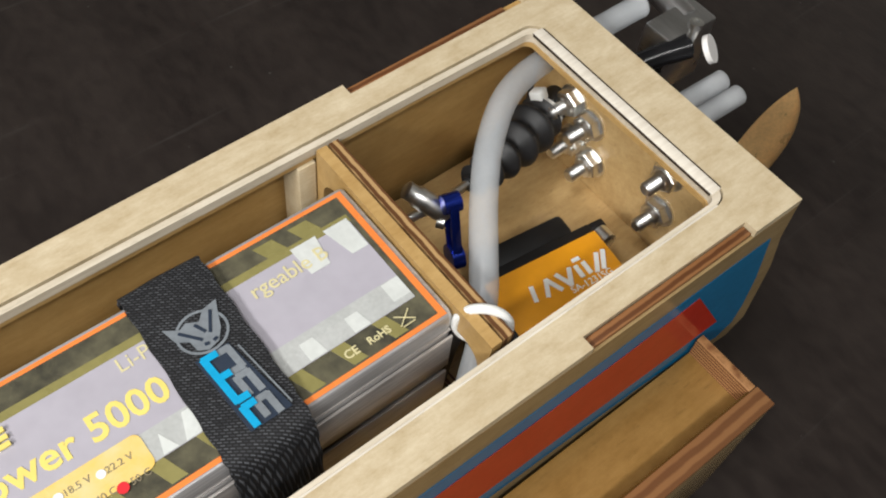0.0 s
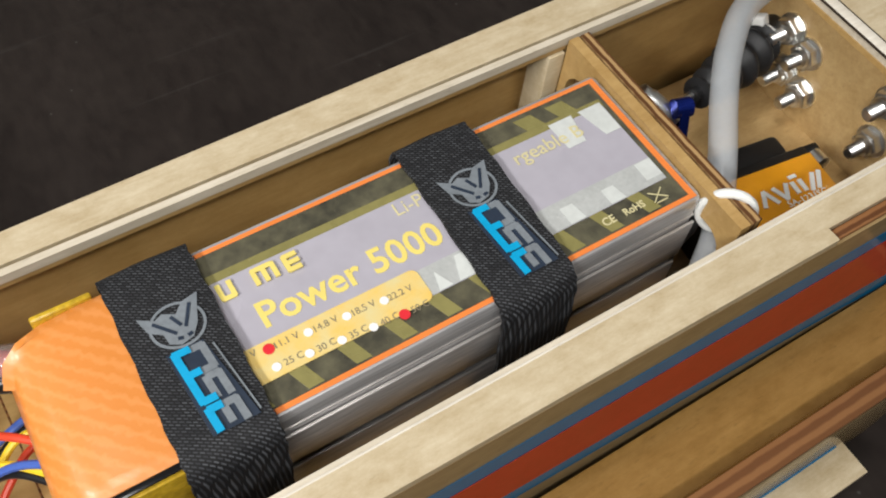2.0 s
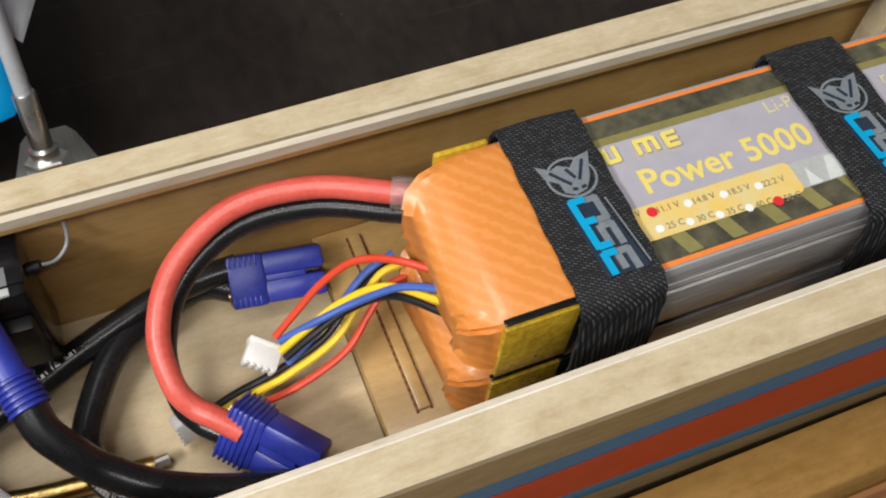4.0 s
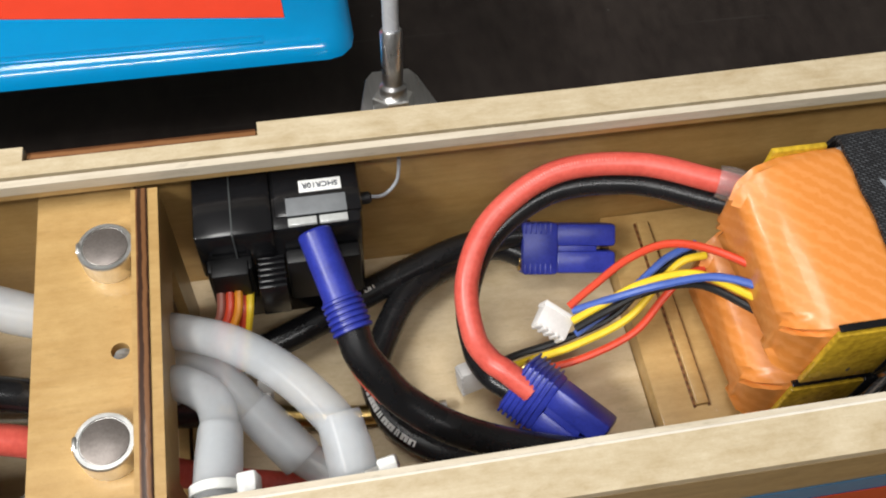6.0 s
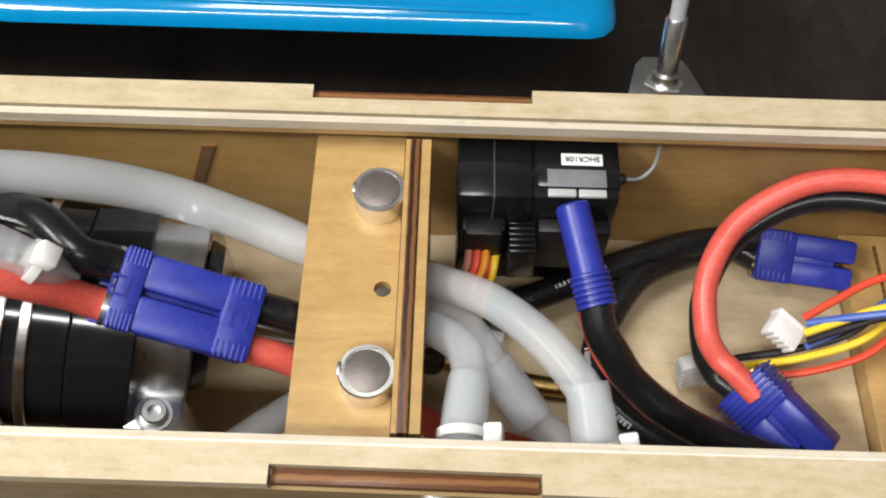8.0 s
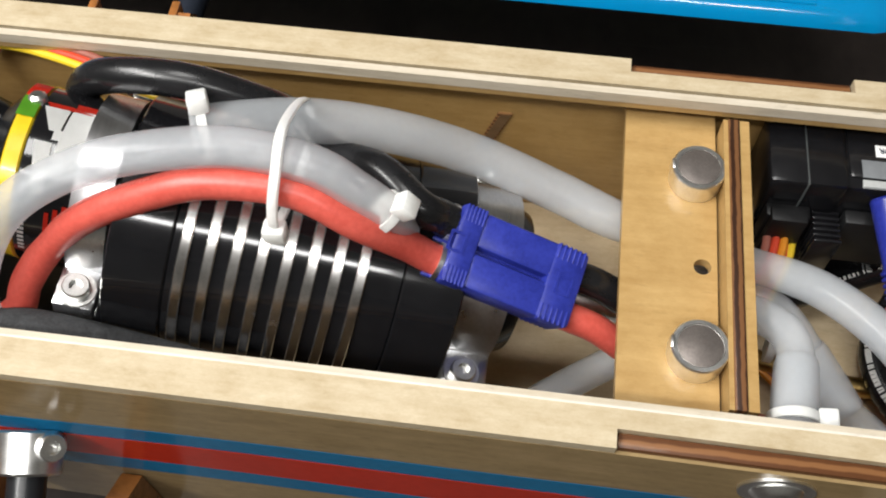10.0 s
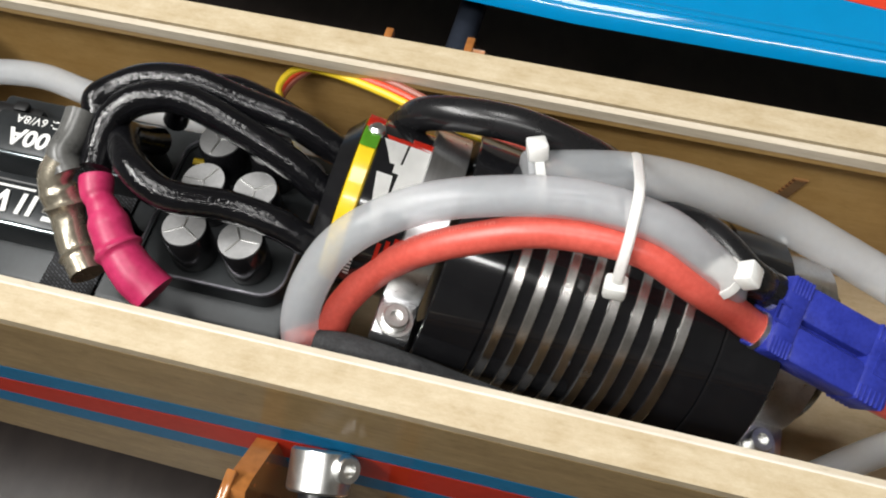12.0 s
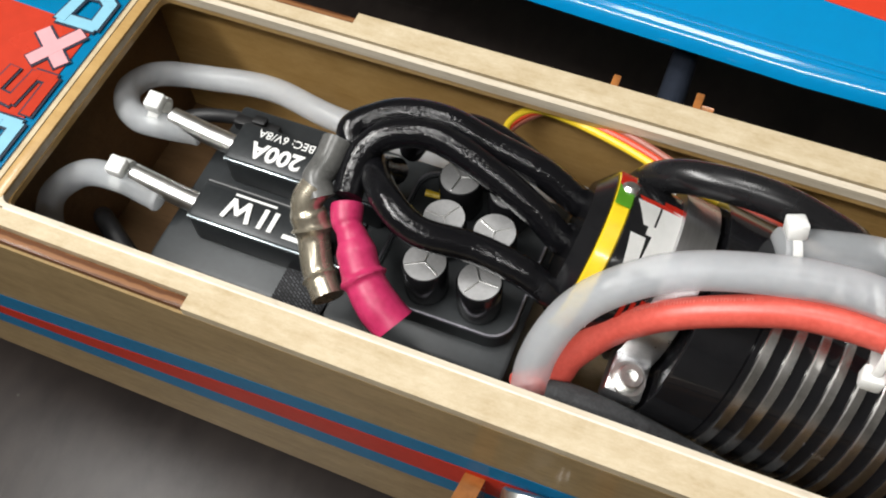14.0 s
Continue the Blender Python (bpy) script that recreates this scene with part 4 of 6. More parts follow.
def plug(name, label, m, length=0.027, w=0.0074, h=0.0048, full=False, blue=None, groove=0.82, group="blue plugs", mouth=0.0):
    """A two-pole plug along the x axis of m: ribbed collar, two joined barrels."""
    blue = blue or BLUE_PLUG
    b = thing(name, label, "connector", m=m, group=group)
    for s in (-1, 1):
        y0, y1 = sorted((s * 0.0006, s * w))
        part("barrel", box(bmesh.new(), 0.0100, length, y0, y1, -h, h, bevel=0.0013), blue, b, world=False)
    part("bridge", box(bmesh.new(), 0.0100, length * 0.80, -0.003, 0.003, -h * groove, h * groove, bevel=0.0006), blue, b, world=False)
    collar = part("collar", box(bmesh.new(), mouth, 0.0108, -w - 0.0003, w + 0.0003, -h - 0.0003, h + 0.0003, bevel=0.0012), blue, b, world=False)
    for k in range(6):
        x = mouth + 0.0006 + (0.0015 if not mouth else 0.0009) * k
        if full:
            part("grip_rib", box(bmesh.new(), x, x + 0.0007, -w - 0.0008, w + 0.0008, -h - 0.0008, h + 0.0008, bevel=0.0003), blue, collar, world=False)
        else:
            for s in (-1, 1):
                part("grip_rib", box(bmesh.new(), x, x + 0.0007, *sorted((s * w * 0.58, s * (w + 0.00025))), -h - 0.0004, h + 0.0004, bevel=0.0003), blue, collar, world=False)
    for s in (-1, 1):
        part("socket", lathe(bmesh.new(), [(0.0030, 0.0002), (0.0030, -0.0006)], axis((mouth, s * w * 0.52, 0), (1, 0, 0)), 16), BRASS, collar, "gold-coloured contact", world=False)
    if mouth:      # open trough under the soldered cable ends
        t = 0.0011
        lip = boxes((0.0, mouth + 0.001, -w, w, -h, -h + t), (0.0012, mouth + 0.001, -w, -w + t, -h + t, h * 0.2), (0.0012, mouth + 0.001, w - t, w, -h + t, h * 0.2), (0.0012, mouth + 0.001, -t / 2, t / 2, -h + t, h * 0.1), bevel=0.0004)
        part("open_mouth", lip, blue, collar, "flared open end round the cables", world=False)
    return b


# battery leads
cable("battery_lead", "thick red silicone battery cable curving to a blue plug", "cable",
      [(0.1913, 0.0179, 0.0880), (0.1847, 0.0200, 0.0878), (0.1727, 0.0260, 0.0873), (0.1537, 0.0353, 0.0860), (0.1322, 0.0380, 0.0825), (0.1143, 0.0303, 0.0753), (0.1058, 0.0173, 0.0682), (0.1055, 0.0045, 0.0617), (0.1089, -0.0016, 0.0577), (0.1130, -0.0058, 0.0572), (0.1185, -0.0112, 0.0550)], 0.0032, CABLE_RED, marks=22)
part_shrink = thing("lead_sleeve", "wrinkled clear shrink film over the battery cable", "sleeve", (0.18, 0.03, 0.083))
part("film", sweep(bmesh.new(), [(0.1913, 0.0179, 0.0880), (0.1847, 0.0200, 0.0878), (0.1727, 0.0260, 0.0873)], lambda s: 0.0041 + 0.0006 * math.sin(9 * s), hollow=0.0003), mat("clear_film", (0.9, 0.85, 0.85), rough=0.12, trans=0.9, var=0.05, ior=1.3), part_shrink)
cable("battery_lead", "thick black silicone battery cable beneath the red one", "cable",
      [(0.1907, 0.0161, 0.0816), (0.1842, 0.0182, 0.0814), (0.1723, 0.0242, 0.0809), (0.1535, 0.0335, 0.0796), (0.1322, 0.0362, 0.0761), (0.1145, 0.0285, 0.0689), (0.1061, 0.0155, 0.0618), (0.1058, 0.0027, 0.0553), (0.1091, -0.0034, 0.0513), (0.1128, -0.0072, 0.0508), (0.1180, -0.0120, 0.0500)], 0.0031, CABLE_BLACK)
plug("battery_plug", "royal blue ribbed battery plug on the red and black leads", frame_of((0.1160, -0.0062, 0.0525), (0.67, -0.74, -0.08), (-0.50, -0.55, 0.66)), full=True)
plug("battery_plug", "royal blue plug lying by the far hull wall", frame_of((0.1275, 0.0385, 0.0450), (0.985, -0.13, -0.02), (0.0, -0.58, 0.81)), 0.028, groove=0.80)
# single round blue connector shell standing up
shell = thing("round_connector", "round royal blue connector shell with a ribbed collar", "connector", m=axis((0.0741, 0.0016, 0.0780), (-0.244, 0.905, 0.347)) @ Matrix.Diagonal((0.92, 0.92, 0.82, 1)))
part("barrel", lathe(bmesh.new(), [(0.0047, 0.010), (0.0047, 0.0318), (0.0042, 0.0325), (0.0036, 0.0325), (0.0036, 0.026), (0.0, 0.026)], sides=28), BLUE_PLUG, shell, world=False)
for k in range(6):
    part("grip_rib", lathe(bmesh.new(), [(0.0051, 0.0018 * k), (0.0056, 0.0018 * k + 0.0003), (0.0056, 0.0018 * k + 0.0011), (0.0051, 0.0018 * k + 0.0015)], sides=28), BLUE_PLUG, shell, world=False)
part("tail", lathe(bmesh.new(), [(0.0048, 0.0), (0.0050, 0.011)], sides=20), BLUE_PLUG, shell, world=False)
cable("speed_controller_lead", "thick black cable lying on the hull floor", "cable",
      [(0.1312, 0.0416, 0.0474), (0.1193, 0.0410, 0.0474), (0.1051, 0.0384, 0.0469), (0.0817, 0.0301, 0.0456), (0.0627, 0.0216, 0.0448), (0.0417, 0.0146, 0.0436), (0.0183, 0.0084, 0.0431)], 0.0041, CABLE_BLACK, marks=12, ink=WHITE, size=1.3, begin=0.5)
cable("speed_controller_lead", "thick black cable looping beside the blue connector", "cable",
      [(0.1308, 0.0358, 0.0429), (0.1209, 0.0407, 0.0437), (0.1101, 0.0386, 0.0434), (0.0935, 0.0296, 0.0445), (0.0833, 0.0156, 0.0432), (0.0791, 0.0038, 0.0422), (0.0834, -0.0095, 0.0418), (0.0958, -0.0192, 0.0418), (0.1138, -0.0243, 0.0424), (0.1363, -0.0289, 0.0430)], 0.0041, CABLE_BLACK, marks=22, ink=WHITE, size=2.0, lean=-0.9, begin=0.55)
cable("speed_controller_lead", "thick black cable from the round blue connector", "cable",
      [(0.0736, 0.0035, 0.0790), (0.0752, -0.0028, 0.0746), (0.0792, -0.0076, 0.0701), (0.0851, -0.0129, 0.0642), (0.0981, -0.0205, 0.0586), (0.1182, -0.0269, 0.0541), (0.1481, -0.0332, 0.0498)], 0.0043, CABLE_BLACK)
cable("thin_red_wire", "thin red wire running beside the black cable", "cable",
      [(0.0712, 0.0020, 0.0745), (0.0748, -0.0060, 0.0690), (0.0820, -0.0130, 0.0630), (0.0930, -0.0198, 0.0570), (0.109, -0.0245, 0.0530), (0.130, -0.0290, 0.0500)], 0.0016, CABLE_RED, sides=10)

# balance leads
WIRE = {c: mat(n, v, rough=0.36, var=0.08, scale=150) for c, n, v in (("red", "thin_red_wire", (0.62, 0.06, 0.025)), ("yellow", "thin_yellow_wire", (0.80, 0.56, 0.03)), ("blue", "thin_blue_wire", (0.06, 0.12, 0.42)), ("black", "thin_black_wire", (0.012, 0.012, 0.013)), ("orange", "thin_orange_wire", (0.75, 0.27, 0.02)), ("brown", "thin_brown_wire", (0.30, 0.10, 0.07)))}


def bundle(name, label, ways, r=0.0011):
    b = thing(name, label, "wires", ways[0][1][0])
    for col, pts in ways:
        part("wire", sweep(bmesh.new(), pts, r, sides=9, n=8), WIRE[col], b, col + " wire")
    return b


bundle("balance_lead", "red, yellow, black and blue balance wires of the upper battery", [
    ("red", [(0.1342, 0.0115, 0.0560), (0.1410, 0.0145, 0.0602), (0.1506, 0.0180, 0.0665), (0.1602, 0.0170, 0.0738), (0.1700, 0.0090, 0.0800), (0.1820, -0.0045, 0.0835), (0.1915, -0.0170, 0.0845), (0.1960, -0.0235, 0.0830)]),
    ("yellow", [(0.1347, 0.0080, 0.0540), (0.1420, 0.0089, 0.0594), (0.1525, 0.0103, 0.0660), (0.1640, 0.0071, 0.0738), (0.1740, -0.0030, 0.0780), (0.1840, -0.0140, 0.0800), (0.1945, -0.0250, 0.0790)]),
    ("black", [(0.1352, 0.0060, 0.0530), (0.1429, 0.0073, 0.0581), (0.1535, 0.0087, 0.0637), (0.1650, 0.0050, 0.0715), (0.1750, -0.0060, 0.0755), (0.1850, -0.0175, 0.0770), (0.1930, -0.0255, 0.0760)]),
    ("blue", [(0.1352, 0.0105, 0.0550), (0.1448, 0.0091, 0.0621), (0.1564, 0.0074, 0.0694), (0.1680, 0.0030, 0.0780), (0.1790, -0.0060, 0.0825), (0.1890, -0.0170, 0.0840), (0.1965, -0.0245, 0.0820)])])
bundle("balance_lead", "yellow, black, blue and red balance wires of the lower battery", [
    ("black", [(0.1102, 0.0025, 0.0420), (0.1192, 0.0050, 0.0430), (0.1330, 0.0063, 0.0464), (0.1475, 0.0093, 0.0511), (0.1582, 0.0162, 0.0556), (0.1660, 0.0190, 0.0600), (0.1720, 0.0200, 0.0620)]),
    ("yellow", [(0.1102, 0.0010, 0.0415), (0.1212, 0.0025, 0.0435), (0.1349, 0.0031, 0.0485), (0.1495, 0.0061, 0.0542), (0.1602, 0.0135, 0.0587), (0.1670, 0.0175, 0.0620), (0.1740, 0.0180, 0.0630)]),
    ("red", [(0.1102, -0.0002, 0.0410), (0.1222, 0.0000, 0.0420), (0.1359, 0.0000, 0.0455), (0.1514, 0.0034, 0.0503), (0.1611, 0.0104, 0.0548), (0.1680, 0.0150, 0.0580), (0.1740, 0.0160, 0.0590)]),
    ("blue", [(0.1354, 0.0055, 0.0505), (0.1456, 0.0095, 0.0550), (0.1553, 0.0150, 0.0585), (0.1631, 0.0192, 0.0619), (0.1720, 0.0215, 0.0640)])])
MARK_WHITE = mat("white_nylon_housing", (0.74, 0.72, 0.70), rough=0.42, var=0.05, scale=150)


def small_plug(label, m):
    b = thing("balance_plug", label, "connector", m=m @ Matrix.Scale(0.74, 4), group="balance plugs")
    housing = part("housing", boxes((-0.0050, 0.0040, -0.0064, 0.0064, -0.0030, 0.0030), bevel=0.0006), MARK_WHITE, b, world=False)
    for k in range(5):
        part("rib", boxes((-0.0056, -0.0046, -0.0058 + 0.0026 * k, -0.0046 + 0.0026 * k, -0.0028, 0.0034), bevel=0.0002), MARK_WHITE, housing, world=False)
    part("ridge", boxes((0.0034, 0.0052, -0.0068, 0.0068, -0.0034, 0.0034), bevel=0.0004), MARK_WHITE, b, world=False)
    return b


small_plug("white balance plug with five ways, wires leaving it", frame_of((0.1295, 0.0092, 0.0525), (0.55, 0.80, 0.10), (0.25, -0.30, 0.90)))
small_plug("white balance plug lying on the hull floor", frame_of((0.1060, 0.0012, 0.0420), (0.96, 0.22, 0.05), (0.05, -0.97, 0.2)))

# ---- receiver ----
rx = thing("radio_receiver", "black plastic radio receiver leaning on the far hull wall", "receiver", (0.060, 0.038, 0.033))
part("case", boxes((0.0390, 0.0800, 0.0270, 0.0472, 0.0450, 0.0880), bevel=0.0016), BLACK, rx)
part("case_lid", boxes((0.0386, 0.0580, 0.0262, 0.0476, 0.0700, 0.0892), (0.0584, 0.0804, 0.0300, 0.0476, 0.0860, 0.0888), bevel=0.0012), BLACK, rx)
part("socket_block", boxes((0.0402, 0.0515, 0.0225, 0.0268, 0.0640, 0.0790), bevel=0.0008), BLACK_MATT, rx)
part("socket_block", boxes((0.0600, 0.0788, 0.0225, 0.0268, 0.0600, 0.0790), bevel=0.0008), BLACK_MATT, rx)
for k in range(6):
    part("socket_rib", boxes((0.0525, 0.0595, 0.0175 + 0.0017 * k, 0.0185 + 0.0017 * k, 0.0630, 0.0770), bevel=0.0003), BLACK, rx)
part("servo_plug", boxes((0.0412, 0.0505, 0.0205, 0.0250, 0.0640, 0.0800), bevel=0.0006), BLACK_MATT, rx)
part("label_grey", boxes((0.0615, 0.0765, 0.0300, 0.0353, 0.0886, 0.08905), bevel=0.0001), mat("grey_label", (0.17, 0.18, 0.19), rough=0.4), rx, "dark grey label strip")
part("port", boxes((0.0616, 0.0688, 0.0276, 0.0298, 0.0850, 0.0884), (0.0694, 0.0765, 0.0276, 0.0298, 0.0850, 0.0884), bevel=0.0003), LABEL_GREY, rx, "grey-white connector ports")
paper = part("label_white", boxes((0.0652, 0.0758, 0.0366, 0.0402, 0.0888, 0.08915), bevel=0.0001), WHITE, rx, "small white paper label")
letters("SHCR10R", 0.0022, Matrix.Translation((0.0705, 0.0384, 0.0893)) @ Matrix.Rotation(math.pi, 4, "Z"), DARK_P, paper, name="label_print")
part("seam", boxes((0.0478, 0.0482, 0.0258, 0.0478, 0.0700, 0.08945), bevel=0.0001), mat("worn_seam", (0.05, 0.055, 0.055), rough=0.4), rx)
aboot = part("antenna_boot", lathe(bmesh.new(), [(0.0018, 0), (0.0016, 0.003), (0.0011, 0.0036)], axis((0.0800, 0.0395, 0.0790), (1, 0.05, 0)), 14), RUBBER, rx)
part("antenna_wire", sweep(bmesh.new(), [(0.083, 0.0397, 0.0790), (0.0872, 0.0400, 0.0790), (0.0908, 0.0425, 0.0810), (0.0918, 0.0455, 0.0850), (0.0915, 0.0462, 0.0895)], 0.0005, sides=8), mat("grey_wire", (0.30, 0.31, 0.33), rough=0.4), aboot, "thin grey antenna wire")
bundle("receiver_leads", "brown, red and orange servo wires hanging from the receiver", [
    (c, [(0.0425 + 0.0022 * k, 0.0212, 0.0715), (0.0418 + 0.0022 * k, 0.0165, 0.0690), (0.0385 + 0.0023 * k, 0.0110, 0.0640), (0.0345 + 0.0024 * k, 0.0040, 0.0500)]) for k, c in enumerate(("brown", "red", "orange"))] + [
    (c, [(0.0478 + 0.0018 * k, 0.0215, 0.0690), (0.0472 + 0.0014 * k, 0.0160, 0.0660), (0.0440 + 0.0010 * k, 0.0070, 0.0540)]) for k, c in enumerate(("red", "yellow"))])
bundle("long_servo_lead", "orange, red and brown servo wires along the hull floor", [
    (c, [(0.0470 + 0.001 * k, 0.0000, 0.0380), (0.0560 + 0.001 * k, -0.0080, 0.0370), (0.0640 + 0.001 * k, -0.0150, 0.0370), (0.0720 + 0.001 * k, -0.0270, 0.0370)]) for k, c in enumerate(("orange", "brown"))])
cable("motor_lead", "red silicone power cable passing through the bulkhead", "cable",
      [(-0.0105, -0.0140, 0.0825), (-0.0020, -0.0147, 0.0785), (0.0060, -0.0160, 0.0720), (0.0220, -0.0170, 0.0560), (0.0400, -0.0185, 0.0420), (0.0580, -0.0220, 0.0385), (0.0820, -0.0300, 0.0385)], 0.0036, CABLE_RED)
cable("motor_lead", "black silicone power cable passing through the bulkhead", "cable",
      [(-0.0085, -0.0045, 0.0850), (-0.0010, -0.0050, 0.0815), (0.0080, -0.0055, 0.0740), (0.0240, -0.0030, 0.0570), (0.0340, 0.0000, 0.0460)], 0.0040, CABLE_BLACK)

# ---- water hoses ----
def hose(label, pts, r=0.0042, wall=0.0013):
    b = thing("water_hose", label, "hose", pts[0], group="milky water hoses")
    bore = r if callable(r) else (lambda q, r0=r: r0)
    part("hose_wall", sweep(bmesh.new(), pts, r, sides=18, n=10), SILICONE, b)
    for a, c in ((pts[0], pts[1]), (pts[-1], pts[-2])):
        p = Vector(a)
        d = (Vector(c) - p).normalized()
        r = (bore(0.0) if a is pts[0] else bore(1.0))
        part("hose_end", lathe(bmesh.new(), [(r - wall, -0.0002), (r - 0.0002, -0.0003), (r + 0.0001, 0.0002), (r + 0.0001, 0.0012), (r - 0.0002, 0.0014)], axis(p, d), 18), SILICONE, b, "cut hose end")
    return b


hose("milky silicone hose arching through the bulkhead to a side outlet",
     [(-0.0987, 0.0072, 0.1124), (-0.0841, 0.0128, 0.1104), (-0.0693, 0.0168, 0.1073), (-0.0517, 0.0203, 0.1006), (-0.0342, 0.0226, 0.0914), (-0.0141, 0.0202, 0.0833), (0.0014, 0.0154, 0.0803), (0.0150, 0.0148, 0.0767), (0.0243, 0.0114, 0.0763), (0.0356, 0.0047, 0.0828), (0.0474, -0.0050, 0.0920), (0.0593, -0.0167, 0.0954), (0.0687, -0.0297, 0.0942), (0.0701, -0.0375, 0.0905), (0.0707, -0.0456, 0.0866)], lambda q: 0.0053 - 0.0010 * max(0.0, min(1.0, (q - 0.40) * 5)))
hose("short milky silicone hose bending to a side outlet",
     [(0.0128, -0.0058, 0.0688), (0.0221, -0.0041, 0.0714), (0.0294, -0.0056, 0.0752), (0.0332, -0.0078, 0.0831), (0.0407, -0.0150, 0.0877), (0.0423, -0.0236, 0.0885), (0.0406, -0.0343, 0.0889), (0.0407, -0.0461, 0.0872)])
hose("milky silicone hose crossing below the others",
     [(0.0081, 0.0145, 0.0650), (0.0204, 0.0094, 0.0660), (0.0297, 0.0034, 0.0702), (0.0403, -0.0039, 0.0787), (0.0477, -0.0131, 0.0780), (0.0557, -0.0223, 0.0707), (0.0644, -0.0298, 0.0695), (0.0711, -0.0382, 0.0709)])
hose("milky silicone hose along the near hull side", [(-0.020, -0.0300, 0.0500), (-0.009, -0.0210, 0.0500), (0.004, -0.0120, 0.0505), (0.014, -0.0080, 0.0560), (0.022, -0.0070, 0.0640)])
hose("milky silicone hose arching over the motor",
     [(-0.1378, -0.0388, 0.0606), (-0.1415, -0.0372, 0.0770), (-0.1430, -0.0320, 0.0932), (-0.1395, -0.0235, 0.1044), (-0.1317, -0.0174, 0.1134), (-0.1188, -0.0106, 0.1186), (-0.1023, -0.0076, 0.1235), (-0.0840, -0.0055, 0.1252), (-0.0673, -0.0063, 0.1229), (-0.0580, -0.0080, 0.1175), (-0.0512, -0.0087, 0.1105), (-0.0490, -0.0074, 0.1010)], 0.0045)
# sleeves on the outlets
for p, d in (((0.0682, -0.0285, 0.0942), (0.14, -0.90, -0.32)), ((0.0421, -0.0250, 0.0886), (-0.10, -0.99, 0.02)), ((0.0500, -0.0160, 0.0765), (0.62, -0.70, -0.45))):
    b = thing("hose_sleeve", "wider milky silicone sleeve on a hose end", "sleeve", m=axis(p, d), group="hose sleeves")
    part("sleeve_wall", lathe(bmesh.new(), [(0.0046, -0.003), (0.0049, -0.0015), (0.0052, 0.006), (0.0052, 0.014)], sides=20), SILICONE, b, world=False)


def tie(label, m, r=0.0048, head=True, w=0.0022):
    """A cable tie: a band round the z axis of m, a head on its x side."""
    b = thing("cable_tie", label, "cable tie", m=m, group="white cable ties")
    bm = bmesh.new()
    lathe(bm, [(r, -w / 2), (r + 0.0009, -w / 2), (r + 0.0009, w / 2), (r, w / 2), (r, -w / 2)], sides=24)
    part("band", bm, NYLON, b, world=False)
    if head:
        part("head", boxes((r + 0.0002, r + 0.0044, -0.0025, 0.0025, -0.0023, 0.0023), bevel=0.0006), NYLON, b, world=False)
    return b


tie("white cable tie on a hose outlet", frame_of((0.0700, -0.0385, 0.0900), (0.98, 0.1, 0.2), (0.10, -0.90, -0.35)))
tie("white cable tie on a hose outlet", frame_of((0.0408, -0.0365, 0.0889), (0.98, 0.0, 0.2), (-0.05, -0.99, 0.0)))
tie("white cable tie with a square head on the motor hose", axis((-0.0960, 0.0082, 0.1120), (-0.93, -0.36, 0.0), 110), r=0.0046)
tie("white cable tie clenching the arching hose end", axis((-0.0520, -0.0086, 0.1110), (0.7, -0.1, -0.75), 90), r=0.0044)
tie("small white cable tie on hose under the others", axis((0.0500, 0.0020, 0.0445), (1, -0.2, 0), 60), r=0.0034)
# long tie that binds the two hoses and the red cable
loop = thing("cable_tie", "long white cable tie binding hoses and red cable", "cable tie", (-0.072, 0, 0.112), group="white cable ties")
bm = bmesh.new()
lp = [(-0.0750, 0.0225, 0.1065), (-0.0748, 0.0175, 0.1140), (-0.0742, 0.0080, 0.1225), (-0.0733, -0.0035, 0.1295), (-0.0733, -0.0115, 0.1262), (-0.0737, -0.0168, 0.1205), (-0.0738, -0.0165, 0.1140), (-0.0730, 0.0000, 0.1085), (-0.0742, 0.0150, 0.1020), (-0.0750, 0.0225, 0.1065)]
sweep(bm, lp, 0.0012, sides=8, flat=0.45)
part("band", bm, NYLON, loop)
part("head", boxes((-0.0764, -0.0714, -0.0200, -0.0156, 0.1112, 0.1160), bevel=0.0009), NYLON, loop)
# magnets on the cross plate
for y, lab in ((0.0235, "round steel-cupped magnet on the cross plate"), (-0.0243, "round steel-cupped magnet on the cross plate")):
    b = thing("pot_magnet", lab, "magnet", (0.0196, y, 0.0890), group="lid magnets")
    mm = Matrix.Translation((0.0196, y, 0.0890)) @ Matrix.Diagonal((0.94, 0.94, 0.66, 1))
    cup = part("cup", lathe(bmesh.new(), [(0.0068, 0), (0.0069, 0.0006), (0.0069, 0.0090), (0.0066, 0.0096), (0.0057, 0.0096), (0.0056, 0.0090), (0.0, 0.0090)], mm, 40), STEEL, b, "bright plated cup")
    part("disc", lathe(bmesh.new(), [(0.0054, 0.0088), (0.0054, 0.0094), (0.0051, 0.0096), (0, 0.0096)], mm, 36), GREY_METAL, cup, "dull brown-grey magnet disc")
    part("solder_nick", boxes((0.0196 - 0.0067, 0.0196 - 0.0054, y - 0.0013, y + 0.0020, 0.0915, 0.0956), bevel=0.0006), STEEL, cup)
# brass drive tube on the floor
tube = thing("drive_tube", "greasy brass propeller shaft tube on the hull floor", "tube", (0.06, 0, 0.034))
part("tube_wall", sweep(bmesh.new(), [(0.012, 0.006, 0.0465), (0.043, 0.0015, 0.0400), (0.063, -0.0025, 0.0375), (0.094, -0.0045, 0.0360)], 0.0028, sides=16), BRASS, tube)
part("shaft", sweep(bmesh.new(), [(0.090, -0.0045, 0.0365), (0.098, -0.0040, 0.0363)], 0.0017, sides=10), STEEL, tube)


# ---- motor ----
AX = Vector((0.9701, 0, -0.2425))


